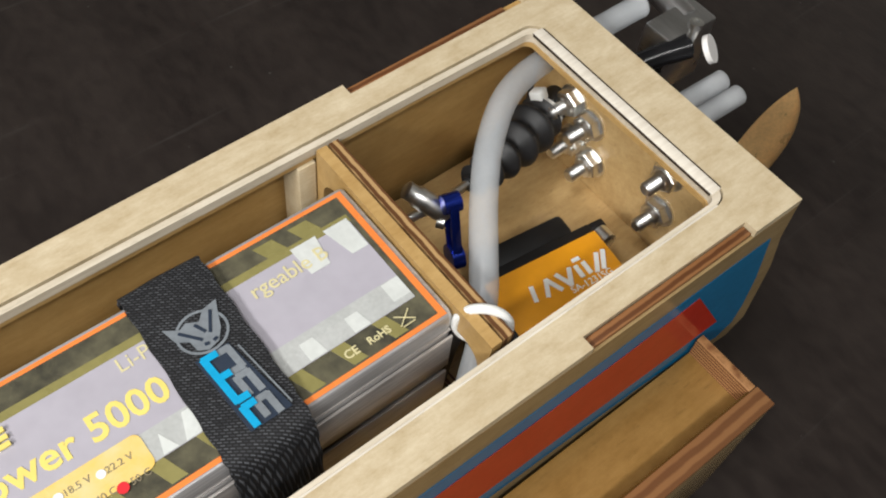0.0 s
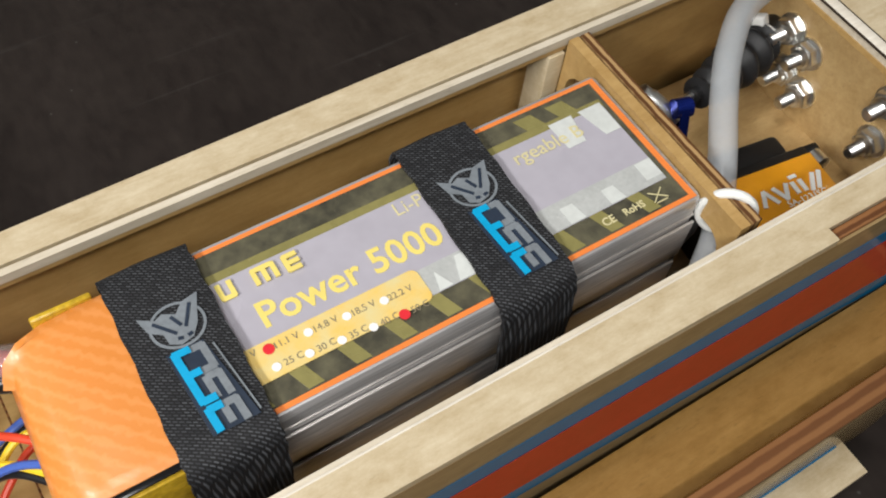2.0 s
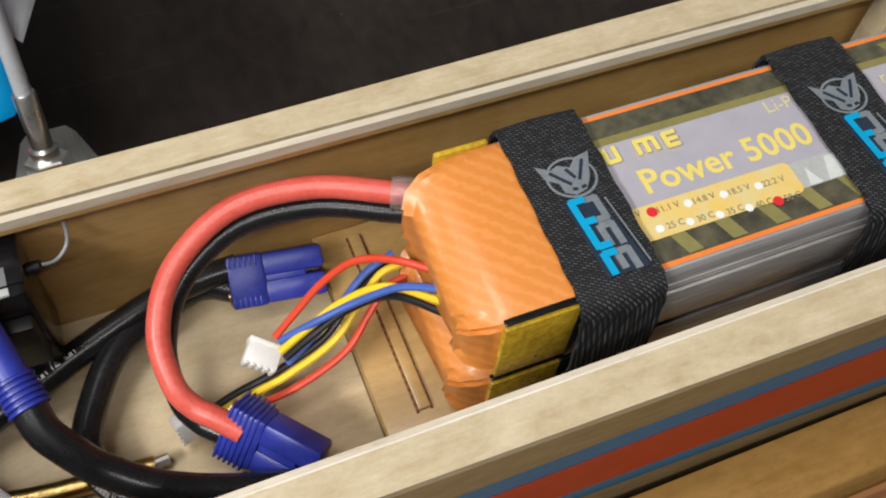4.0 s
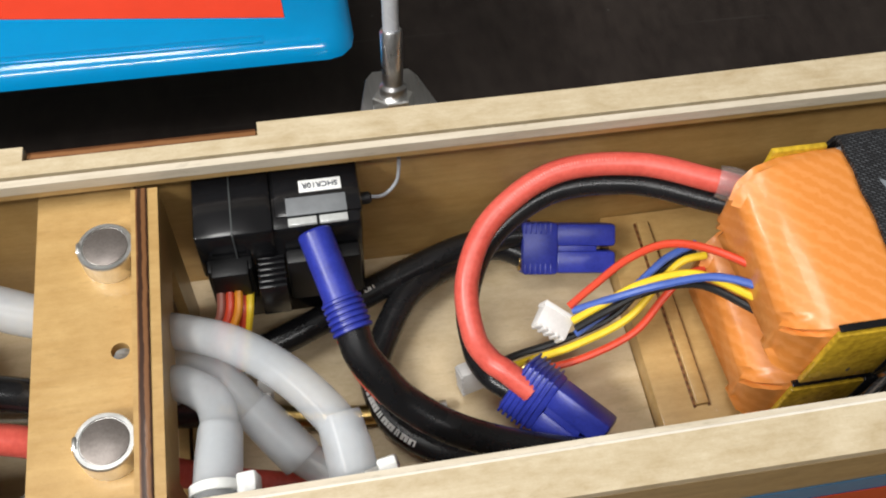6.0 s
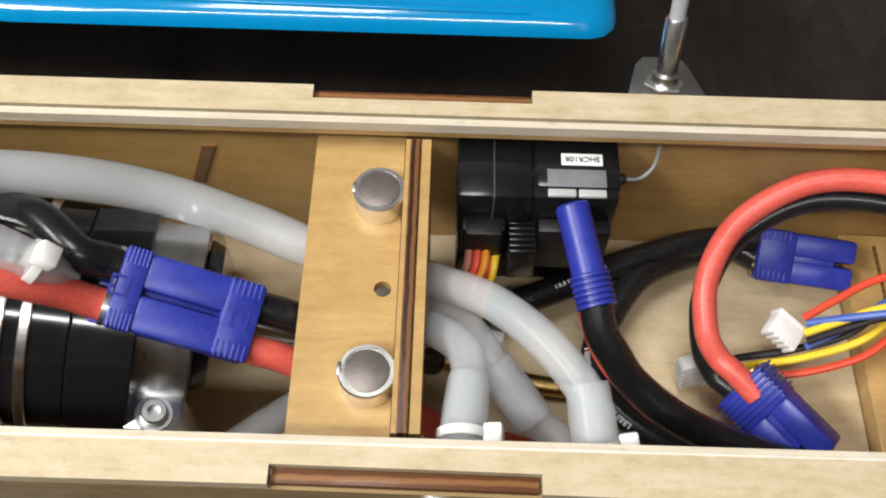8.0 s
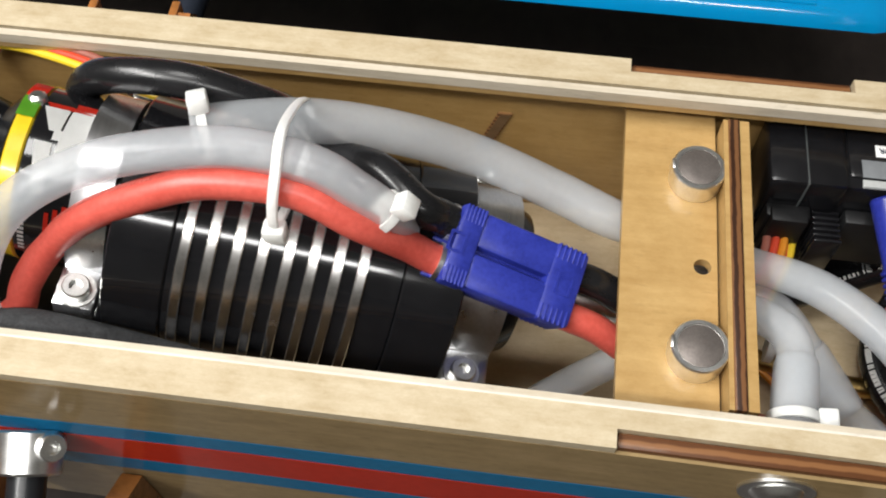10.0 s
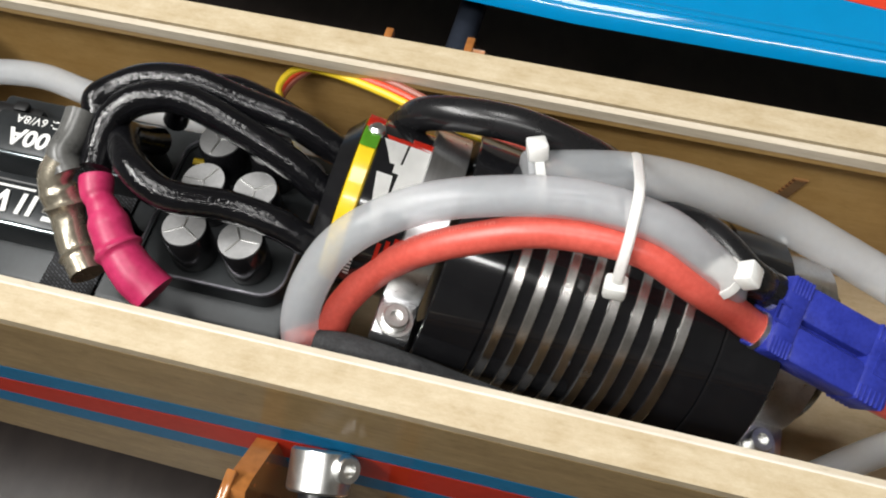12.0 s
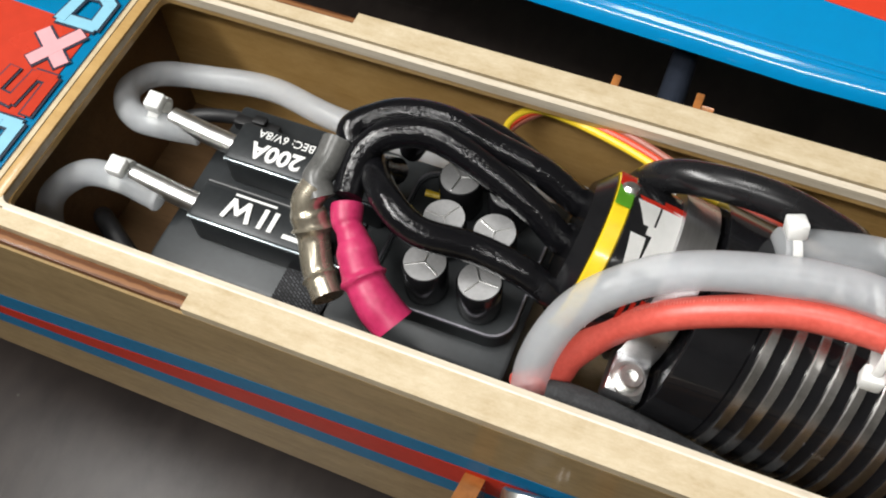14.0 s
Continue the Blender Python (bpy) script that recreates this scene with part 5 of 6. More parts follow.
def on_axis(x):
    return Vector((x, 0.0015, 0.0925 - 0.25 * (x + 0.125)))


def shell(name, x0, x1, r0, material, parent, label="", r1=None, b=0.0004, sides=56, low=Vector((0, 0, 0))):
    p0, p1 = on_axis(x0) + low, on_axis(x1) + low
    l = (p1 - p0).length
    r1 = r1 or r0
    return part(name, lathe(bmesh.new(), [(r0 - b, 0), (r0, b), (r1, l - b), (r1 - b, l)], axis(p0, AX), sides), material, parent, label)


MOTOR_BLACK = mat("black_anodised_motor", (0.007, 0.007, 0.008), rough=0.13, metal=0.0, var=0.2, scale=120, rvar=0.04, clear=0.5, spec=0.4)
FIN = mat("bare_aluminium_fins", (0.80, 0.78, 0.76), rough=0.24, metal=1, var=0.15, scale=160)
motor = thing("brushless_motor", "black finned brushless motor with silver cooling rings", "motor", on_axis(-0.08))
R = 0.0212
shell("front_cap", -0.1420, -0.1380, R - 0.0004, mat("yellow_band", (0.66, 0.46, 0.015), rough=0.25, var=0.12, scale=45, clear=0.5), motor, "yellow to green printed band", r1=R)
front = shell("front_label", -0.1380, -0.1245, R, MOTOR_BLACK, motor, "black printed label section")
shell("front_face", -0.1460, -0.1420, 0.0165, BLACK, motor, r1=R - 0.001)
RJ = 0.0300
LOW = Vector((0, -0.0025, -0.0045))
shell("can", -0.1170, -0.1040, RJ, MOTOR_BLACK, motor, low=LOW)
jacket = shell("jacket", -0.1040, -0.0535, RJ - 0.0004, MOTOR_BLACK, motor, low=LOW)
for k in range(8):
    x = -0.1022 + 0.00546 * k
    shell("cooling_ring", x, x + 0.0024, RJ + 0.0004, FIN, jacket, "bright silver cooling ring" if k == 0 else "", b=0.0003, low=LOW)
shell("rear_can", -0.0535, -0.0395, RJ - 0.0001, MOTOR_BLACK, motor, low=LOW)
shell("rear_cap", -0.0260, -0.0225, R - 0.0018, BLACK, motor, r1=R - 0.003)
shell("coupling", -0.0225, 0.006, 0.0048, STEEL, motor)


def wrap(name, x, w, a0, a1, material, label="", lift=0.0003):
    """A print that follows the motor's curve, between two angles from the top towards the near side."""
    m = axis(on_axis(x), AX)
    inv = m.inverted().to_3x3()
    upv = inv @ Vector((0, 0, 1))
    sid = inv @ Vector((0, -1, 0))
    upv.z = sid.z = 0
    upv.normalize(), sid.normalize()
    bm = bmesh.new()
    rows = []
    n = max(3, int(abs(a1 - a0) / 5))
    for k in range(n + 1):
        a = radians(a0 + (a1 - a0) * k / n)
        d = upv * math.cos(a) + sid * math.sin(a)
        x0, x1 = (w if not callable(w) else w(k / n)) if isinstance(w, tuple) or callable(w) else (0, w)
        rows.append([bm.verts.new(m @ (d * (R + lift) + Vector((0, 0, h)))) for h in (x0, x1)])
    for r0, r1 in zip(rows, rows[1:]):
        bm.faces.new((r0[0], r0[1], r1[1], r1[0]))
    g = bmesh.ops.solidify(bm, geom=list(bm.faces), thickness=0.0001)
    return part(name, bm, material, front, label)


RED_PRINT = mat("red_motor_print", (0.60, 0.03, 0.015), rough=0.3, var=0.05)
wrap("front_band", -0.1420, 0.0040, -42, -22, RED_PRINT, "red end of the printed band")
wrap("front_band", -0.1420, 0.0040, -22, -4, mat("green_motor_print", (0.13, 0.40, 0.03), rough=0.3, var=0.1), "green stretch of the printed band")
wrap("motor_mark", -0.1375, lambda s: (0.0004 + 0.0030 * s, 0.0062 - 0.0004 * s), -16, 2, WHITE, "white maker's mark")
wrap("motor_mark", -0.1375, lambda s: (0.0068 - 0.0012 * s, 0.0124 - 0.0010 * s), -18, 30, WHITE)
wrap("motor_mark", -0.1375, lambda s: (0.0012 + 0.0020 * s, 0.0050 + 0.0008 * s), 10, 42, WHITE)
wrap("motor_mark", -0.1375, (0.0046, 0.0066), 1, 8, WHITE, lift=0.0004)
wrap("motor_mark", -0.1375, lambda s: (0.0005 + 0.0010 * s, 0.0060 + 0.0060 * s), -20, -16, RED_PRINT, "red maker's mark")
wrap("motor_mark", -0.1375, (0.0070, 0.0126), -24, -18, RED_PRINT)
for k in range(3):
    wrap("motor_mark", -0.1375, (0.0066 + 0.0018 * k, 0.0076 + 0.0018 * k), 52 - 3 * k, 66 + 2 * k, RED_PRINT)
for k in range(7):
    wrap("motor_print", -0.1375, (0.0010, 0.0024), 62 + 3.4 * k, 64 + 3.4 * k, WHITE)
wrap("motor_print", -0.1040, (-0.0080, -0.0060), -10, 10, WHITE)
part("cap_screw", lathe(bmesh.new(), [(0.0021, 0), (0.0021, 0.0014), (0.0013, 0.0021), (0, 0.0021)], axis(on_axis(-0.1345) + Vector((0, 0.0075, 0.0198)), (0, 0.3, 1)), 16), STEEL, motor)


# motor clamps
def clamp(x0, x1, label):
    b = thing("motor_clamp", label, "clamp", on_axis((x0 + x1) / 2) - Vector((0, 0, 0.03)), group="motor clamps")
    p0, p1 = on_axis(x0), on_axis(x1)
    l = (p1 - p0).length
    r0, r1 = R + 0.0001, R + 0.0018
    part("strap", lathe(bmesh.new(), [(r0, 0), (r1, 0.0003), (r1, l - 0.0003), (r0, l), (r0, 0)], axis(p0, AX), 48), ALU, b, "brushed aluminium strap")
    c = (p0 + p1) / 2
    fr = frame_of(c, AX)
    for s in (-1, 1):
        y0, y1 = sorted((s * (R - 0.001), s * (R + 0.0115)))
        ear = part("ear", box(bmesh.new(), -l / 2, l / 2, y0, y1, -0.0045, 0.0010, bevel=0.0008, m=fr), ALU, b)
        q = fr @ Vector((0, s * (R + 0.0072), 0.0010))
        up = fr.to_3x3() @ Vector((0, 0, 1))
        part("screw", lathe(bmesh.new(), [(0.0031, 0), (0.0031, 0.0026), (0.0028, 0.0030), (0.0015, 0.0030), (0.0015, 0.0014), (0, 0.0014)], axis(q, up), 20), STEEL, ear, "socket head screw")
        part("washer", lathe(bmesh.new(), [(0.0044, -0.0002), (0.0044, 0.0007)], axis(q, up), 20), STEEL, ear)
        y0, y1 = sorted((s * (R + 0.001), s * (R + 0.0110)))
        part("post", box(bmesh.new(), -l / 2 + 0.0008, l / 2 - 0.0008, y0, y1, -c.z + 0.034, -0.0045, bevel=0.0006, m=Matrix.Translation(c)), ALU, b)
    return b


clamp(-0.1262, -0.1172, "brushed aluminium clamp at the motor's front")
clamp(-0.0392, -0.0265, "brushed aluminium clamp at the motor's rear")
# mated plug pair above the motor
pair = plug("mated_plugs", "pair of mated royal blue plugs on red and black cables", frame_of((-0.0430, -0.0058, 0.0985), (0.915, -0.087, -0.392), (0.34, -0.335, 0.868)), 0.0375, 0.0092, 0.0052, groove=0.40, mouth=0.0046)
part("second_collar", box(bmesh.new(), 0.0285, 0.0375, -0.0093, 0.0093, -0.0055, 0.0055, bevel=0.0012), BLUE_PLUG, pair, world=False)
for k in range(6):
    for s in (-1, 1):
        part("grip_rib", box(bmesh.new(), 0.0293 + 0.0013 * k, 0.0299 + 0.0013 * k, *sorted((s * 0.0055, s * 0.00935)), -0.0057, 0.0057, bevel=0.0003), BLUE_PLUG, pair, world=False)
for dx in (0.0038, -0.0238):
    part("moulded_mark", plate(round_rect(0.0272 + dx, 0.0314 + dx, -0.0024, 0.0024, 0.0004), [round_rect(0.0278 + dx, 0.0308 + dx, -0.0018, 0.0018, 0.0003)], 0.0054, 0.0057), BLUE_PLUG, pair, "moulded square mark", world=False)
for s in (-1, 1):
    part("cable_ring", lathe(bmesh.new(), [(0.0046, 0.0), (0.0046, -0.0012), (0.0034, -0.0012)], axis((0.0046, s * 0.0048, 0), (1, 0, 0)), 20), STEEL, pair, "bright solder cup", world=False)

cable("motor_lead", "thick red silicone cable arching over the motor to a plug", "cable",
      [(-0.1469, -0.0329, 0.0789), (-0.1386, -0.0288, 0.0827), (-0.1356, -0.0240, 0.0889), (-0.1286, -0.0188, 0.0976), (-0.1177, -0.0156, 0.1076), (-0.1008, -0.0122, 0.1155), (-0.0880, -0.0106, 0.1188), (-0.0707, -0.0108, 0.1189), (-0.0575, -0.0130, 0.1125), (-0.0473, -0.0111, 0.1023), (-0.0427, -0.0108, 0.0978), (-0.0384, -0.0110, 0.0952)], 0.0037, CABLE_RED, marks=20)
cable("motor_lead", "thick black silicone cable behind the motor hoses", "cable",
      [(-0.1353, 0.0224, 0.0901), (-0.1326, 0.0221, 0.1015), (-0.1234, 0.0194, 0.1127), (-0.1038, 0.0181, 0.1159), (-0.0857, 0.0184, 0.1096), (-0.0795, 0.0207, 0.1025), (-0.0701, 0.0133, 0.1000), (-0.0560, 0.0062, 0.1050), (-0.0456, -0.0021, 0.1044), (-0.0407, -0.0017, 0.1003), (-0.0364, -0.0020, 0.0978)], 0.0043, CABLE_BLACK)
cable("foam_sleeve", "grey-black frayed foam sleeve beside the motor", "sleeve",
      [(-0.1380, -0.0365, 0.0880), (-0.1300, -0.0360, 0.0885), (-0.1150, -0.0362, 0.0850), (-0.0950, -0.0370, 0.0790), (-0.0800, -0.0375, 0.0750)], 0.0048, mat("charcoal_foam", (0.035, 0.036, 0.038), rough=0.85, var=0.4, scale=200, bump=0.9, bscale=420))
bundle("servo_lead", "yellow, red and brown flat servo wires looping by the wall", [
    (c, [(-0.1700, 0.0330 + 0.0, 0.0640 - dz), (-0.1745, 0.0385, 0.0745 - dz), (-0.1762, 0.0420, 0.0820 - dz), (-0.1700 + dx, 0.0440, 0.0892 - dz * 0.3), (-0.1590, 0.0420 + dz * 0.6, 0.0922), (-0.1410, 0.0360 + dz, 0.0950), (-0.1230, 0.0285 + dz, 0.0970), (-0.1080, 0.0240 + dz, 0.0985), (-0.0950, 0.0205 + dz, 0.0985), (-0.0780, 0.0150 + dz, 0.0930)])
    for c, dz, dx in (("yellow", 0.0, 0.0), ("red", 0.0021, 0.0008), ("brown", 0.0042, 0.0016))], r=0.0011)
bundle("bec_leads", "orange servo wires between the black cables", [
    ("orange", [(-0.1720, 0.0140, 0.0800), (-0.1600, 0.0125, 0.0880), (-0.1500, 0.0080, 0.0900)]), ("yellow", [(-0.1880, 0.0090, 0.0860), (-0.1760, 0.0100, 0.0850), (-0.1700, 0.0130, 0.0810)])])

# ---- speed controller ----
ESC = mat("black_anodised_case", (0.026, 0.029, 0.031), rough=0.38, metal=0.3, var=0.15, scale=90)
esc = thing("speed_controller", "black anodised speed controller with cooling pipes and capacitors", "speed controller", (-0.2, -0.005, 0.033))
part("base", boxes((-0.2530, -0.1500, -0.0330, 0.0230, 0.0335, 0.0800), bevel=0.0016), ESC, esc)
for y0, y1 in ((-0.0030, 0.0105), (-0.0232, -0.0112)):
    part("pipe_housing", boxes((-0.2435, -0.1960, y0, y1, 0.0785, 0.0918), bevel=0.0018), ESC, esc)
    yc = (y0 + y1) / 2
    part("bright_edge", boxes((-0.2433, -0.1962, y0 - 0.00015, y0 + 0.0011, 0.0897, 0.0908), bevel=0.0003), mat("bright_chamfer", (0.45, 0.52, 0.55), rough=0.25, metal=0.9), esc, "bright machined edge")
    part("pipe", sweep(bmesh.new(), [(-0.2400, yc, 0.0868), (-0.2500, yc + 0.0004, 0.0878), (-0.2640, yc + 0.0012, 0.0898)], 0.0030, sides=18, hollow=0.0006), STEEL, esc, "polished steel pipe stub")
letters("200A", 0.0072, Matrix.Translation((-0.2290, 0.0020, 0.0919)) @ Matrix.Rotation(math.pi, 4, "Z"), WHITE, esc, name="print", bold=0.00022)
letters("BEC: 6V/8A", 0.0036, Matrix.Translation((-0.2285, 0.0076, 0.0919)) @ Matrix.Rotation(math.pi, 4, "Z"), WHITE, esc, name="print")
strokes("maker_mark", [((-0.2155, -0.0150), (-0.2100, -0.0150)), ((-0.2155, -0.0205), (-0.2100, -0.0205)), ((-0.2198, -0.0205), (-0.2198, -0.0150)), ((-0.2228, -0.0205), (-0.2228, -0.0150)), ((-0.2265, -0.0205), (-0.2280, -0.0150)), ((-0.2280, -0.0150), (-0.2300, -0.0190)), ((-0.2300, -0.0190), (-0.2323, -0.0150)), ((-0.2323, -0.0150), (-0.2335, -0.0205))], 0.0013, 0.0919, WHITE, esc, label="white maker's mark")
strokes("small_print", [((-0.2210, -0.0132), (-0.2330, -0.0132)), ((-0.2120, 0.0056), (-0.2135, 0.0056))], 0.0006, 0.0919, WHITE, esc, label="tiny white print bars")
part("edge_line", boxes((-0.2425, -0.2050, -0.0116, -0.0113, 0.0916, 0.0920), bevel=0.0), mat("grey_line", (0.2, 0.2, 0.2), rough=0.5), esc)
tray = part("capacitor_box", plate(round_rect(-0.1910, -0.1520, -0.0255, 0.0160, 0.006), [], 0.0790, 0.0862), ESC, esc, "black rounded capacitor tray")
part("tray_rim", plate(round_rect(-0.1912, -0.1518, -0.0257, 0.0162, 0.006), [round_rect(-0.1902, -0.1528, -0.0247, 0.0152, 0.0055)], 0.0862, 0.0870), ESC, tray)
part("tray_edge", plate(round_rect(-0.1914, -0.1516, -0.0259, 0.0164, 0.006), [round_rect(-0.1909, -0.1521, -0.0254, 0.0159, 0.0058)], 0.0863, 0.0872), mat("bright_tray_edge", (0.35, 0.34, 0.38), rough=0.3, metal=0.9), tray, "thin bright tray edge")
CAP_TOP = mat("aluminium_cap_top", (0.42, 0.42, 0.42), rough=0.40, metal=0.6, var=0.1, scale=200)
cap = thing("capacitor", "black capacitor with a scored silver top", "capacitor", (-0.1775, 0.0090, 0.0835), group="capacitors")
m0 = Matrix.Translation((-0.1775, 0.0090, 0.0835))
part("can", lathe(bmesh.new(), [(0.0058, 0), (0.0058, 0.0020), (0.0055, 0.0028), (0.0058, 0.0036), (0.0058, 0.0144), (0.0055, 0.0151), (0.0053, 0.0150)], m0, 28), BLACK, cap)
ctop = part("cap_top", lathe(bmesh.new(), [(0.0053, 0.0148), (0.0053, 0.0154), (0, 0.0154)], m0, 28), CAP_TOP, cap, "scored silver top")
for a in (20, 140, 260):
    part("score_line", box(bmesh.new(), 0, 0.0049, -0.00015, 0.00015, 0.0153, 0.0157, m=m0 @ Matrix.Rotation(radians(a), 4, "Z")), STEEL, ctop)
for k, (x, y, sp) in enumerate(((-0.1770, -0.0040, 40), (-0.1635, -0.0035, 15), (-0.1765, -0.0178, 70), (-0.1620, -0.0180, -20), (-0.1640, 0.0095, 100))):
    copy_thing(cap, Matrix.Translation((x, y, 0.0835)) @ Matrix.Rotation(radians(sp), 4, "Z"))
part("braided_strap", boxes((-0.2150, -0.2005, -0.0335, 0.0150, 0.0790, 0.0809), bevel=0.0004), WEB, esc)

# power leads of the controller and their bullet joints
cable("power_lead", "glossy black sleeved cable curling over the controller", "cable", [(-0.2037, 0.0017, 0.1098), (-0.2049, 0.0047, 0.1115), (-0.2020, 0.0083, 0.1121), (-0.1941, 0.0125, 0.1136), (-0.1828, 0.0141, 0.1134), (-0.1712, 0.0138, 0.1097), (-0.1567, 0.0133, 0.1053), (-0.1462, 0.0123, 0.0991), (-0.1403, 0.0156, 0.0957)], 0.0040, SLEEVE, group="controller leads")
cable("power_lead", "glossy black sleeved cable curling over the controller", "cable", [(-0.1988, -0.0128, 0.1082), (-0.1997, -0.0070, 0.1094), (-0.1991, -0.0002, 0.1120), (-0.1933, 0.0051, 0.1146), (-0.1824, 0.0075, 0.1147), (-0.1673, 0.0049, 0.1104), (-0.1548, 0.0021, 0.1047), (-0.1471, 0.0000, 0.0992), (-0.1447, 0.0026, 0.0975)], 0.0039, SLEEVE, group="controller leads")
cable("power_lead", "glossy black sleeved cable bending low between capacitors", "cable", [(-0.1968, 0.0094, 0.0916), (-0.1976, 0.0041, 0.0991), (-0.1967, -0.0017, 0.1076), (-0.1885, -0.0122, 0.1131), (-0.1783, -0.0171, 0.1111), (-0.1651, -0.0143, 0.1069), (-0.1529, -0.0144, 0.1038), (-0.1450, -0.0151, 0.0996), (-0.1414, -0.0132, 0.0977)], 0.0039, SLEEVE, group="controller leads")
cable("power_lead", "glossy black sleeved cable lying at the rear", "cable", [(-0.1960, 0.0180, 0.0900), (-0.1900, 0.0190, 0.1010), (-0.1800, 0.0200, 0.1060), (-0.1700, 0.0195, 0.1050), (-0.1580, 0.0180, 0.0990), (-0.1450, 0.0160, 0.0920)], 0.0034, SLEEVE, group="controller leads")
GOLD = mat("aged_gold_plate", (0.40, 0.36, 0.28), rough=0.26, metal=0.75, var=0.25, scale=140)
bul = thing("bullet_joint", "gold bullet connector under smoky clear shrink tube", "connector", (-0.204, -0.018, 0.104))
part("shrink", sweep(bmesh.new(), [(-0.2064, -0.0006, 0.1121), (-0.2066, -0.0065, 0.1108), (-0.2072, -0.0118, 0.1101), (-0.2048, -0.0151, 0.1079)], lambda s: 0.0042 - 0.0004 * math.sin(3 * s), sides=18), mat("grey_shrink", (0.10, 0.10, 0.095), rough=0.3, var=0.2, scale=150), bul, "grey shrink tube")
part("barrel", sweep(bmesh.new(), [(-0.2066, -0.0129, 0.1099), (-0.2080, -0.0170, 0.1066), (-0.2052, -0.0208, 0.1020), (-0.2013, -0.0277, 0.0969), (-0.1958, -0.0338, 0.0949)], lambda s: 0.0040 + 0.0007 * max(0, min(1, (s - 0.30) * 20)) + 0.0009 * math.exp(-((s - 0.50) / 0.02) ** 2) - 0.0006 * max(0, min(1, (s - 0.52) * 20)) + 0.0007 * math.exp(-((s - 0.84) / 0.015) ** 2), sides=20, n=14), GOLD, bul, "aged gold barrel")
PINK = mat("raspberry_shrink", (0.42, 0.020, 0.088), rough=0.42, var=0.12, scale=90, second=(0.50, 0.032, 0.12))
pk = thing("shrink_joint", "raspberry pink shrink tube over a cable joint", "connector", (-0.188, -0.027, 0.100))
part("shrink", sweep(bmesh.new(), [(-0.1982, -0.0141, 0.1073), (-0.1966, -0.0180, 0.1060), (-0.1932, -0.0218, 0.1049), (-0.1886, -0.0279, 0.1017), (-0.1830, -0.0326, 0.0990), (-0.1772, -0.0355, 0.0962)], lambda s: 0.0040 - 0.0006 * math.exp(-((s - 0.27) / 0.06) ** 2) + 0.0009 * max(0, min(1, (s - 0.40) * 14)) + 0.0010 * math.exp(-((s - 0.63) / 0.022) ** 2) + 0.0005 * max(0, min(1, (s - 0.66) * 14)) + 0.00016 * math.sin(23 * s) * math.cos(9 * s), sides=22, n=16), PINK, pk)
# hoses at the bow
hose("milky silicone hose looping round the bow end to the controller", [(-0.2562, 0.0048, 0.0865), (-0.2652, 0.0027, 0.0877), (-0.2745, 0.0025, 0.0873), (-0.2833, 0.0083, 0.0838), (-0.2882, 0.0170, 0.0802), (-0.2846, 0.0260, 0.0773), (-0.2709, 0.0310, 0.0756), (-0.2492, 0.0330, 0.0772), (-0.2261, 0.0281, 0.0792), (-0.1980, 0.0269, 0.0788), (-0.1694, 0.0285, 0.0779), (-0.1407, 0.0285, 0.0760)], 0.0038)
hose("milky silicone hose dropping into the bow from the controller", [(-0.2555, -0.0187, 0.0857), (-0.2679, -0.0181, 0.0880), (-0.2802, -0.0191, 0.0858), (-0.2900, -0.0254, 0.0774), (-0.2902, -0.0319, 0.0646), (-0.2825, -0.0362, 0.0520)], 0.0038)
tie("white cable tie with a square head on the bow hose", axis((-0.2690, 0.0058, 0.0888), (1, 0.05, -0.15), 100), r=0.0040, w=0.003)
tie("white cable tie with a square head on the bow hose", axis((-0.2680, -0.0165, 0.0875), (1, 0.03, -0.15), 100), r=0.0040, w=0.003)
cable("thin_black_lead", "black servo wire in the dark bow", "cable", [(-0.2450, 0.0210, 0.0760), (-0.2600, 0.0220, 0.0720), (-0.2720, 0.0190, 0.0700), (-0.2780, 0.0120, 0.0680)], 0.0022, RUBBER)
sp = thing("small_black_plug", "small black servo plug beside the controller", "connector", (-0.240, 0.0155, 0.079))
part("housing", boxes((-0.2500, -0.2360, 0.0128, 0.0162, 0.0815, 0.0850), bevel=0.0004), BLACK_MATT, sp)
part("clip", boxes((-0.2440, -0.2400, 0.0135, 0.0165, 0.0850, 0.0868), bevel=0.0004), BLACK_MATT, sp)
cable("bow_black_hose", "black cable in the dark bow corner", "cable", [(-0.2600, -0.0330, 0.0600), (-0.2700, -0.0270, 0.0660), (-0.2780, -0.0220, 0.0660), (-0.2840, -0.0180, 0.0600)], 0.0030, RUBBER)
cable("bow_black_hose", "black cable beside the controller's base", "cable", [(-0.2620, -0.0360, 0.0640), (-0.2550, -0.0380, 0.0660), (-0.2450, -0.0385, 0.0640)], 0.0030, RUBBER)


# ---- steering servo and linkage ----
SERVO_M = Matrix.Translation((0.4010, -0.0155, 0.0340)) @ Matrix.Rotation(radians(-7), 4, "Z")
SERVO_ORANGE = mat("orange_servo_label", (0.72, 0.30, 0.012), rough=0.34, var=0.05, scale=40, clear=0.2)
servo = thing("steering_servo", "black steering servo with an orange printed side label", "servo", m=SERVO_M)
part("case", boxes((-0.0235, 0.0255, -0.0215, 0.0100, 0.0, 0.0235), bevel=0.0012), BLACK_MATT, servo, world=False)
part("gear_case", boxes((-0.0150, 0.0200, 0.0090, 0.0185, 0.0015, 0.0225), bevel=0.0022), BLACK_MATT, servo, world=False)
part("flange", boxes((0.0245, 0.0310, 0.0065, 0.0100, 0.0020, 0.0228), bevel=0.0008), BLACK_MATT, servo, world=False)
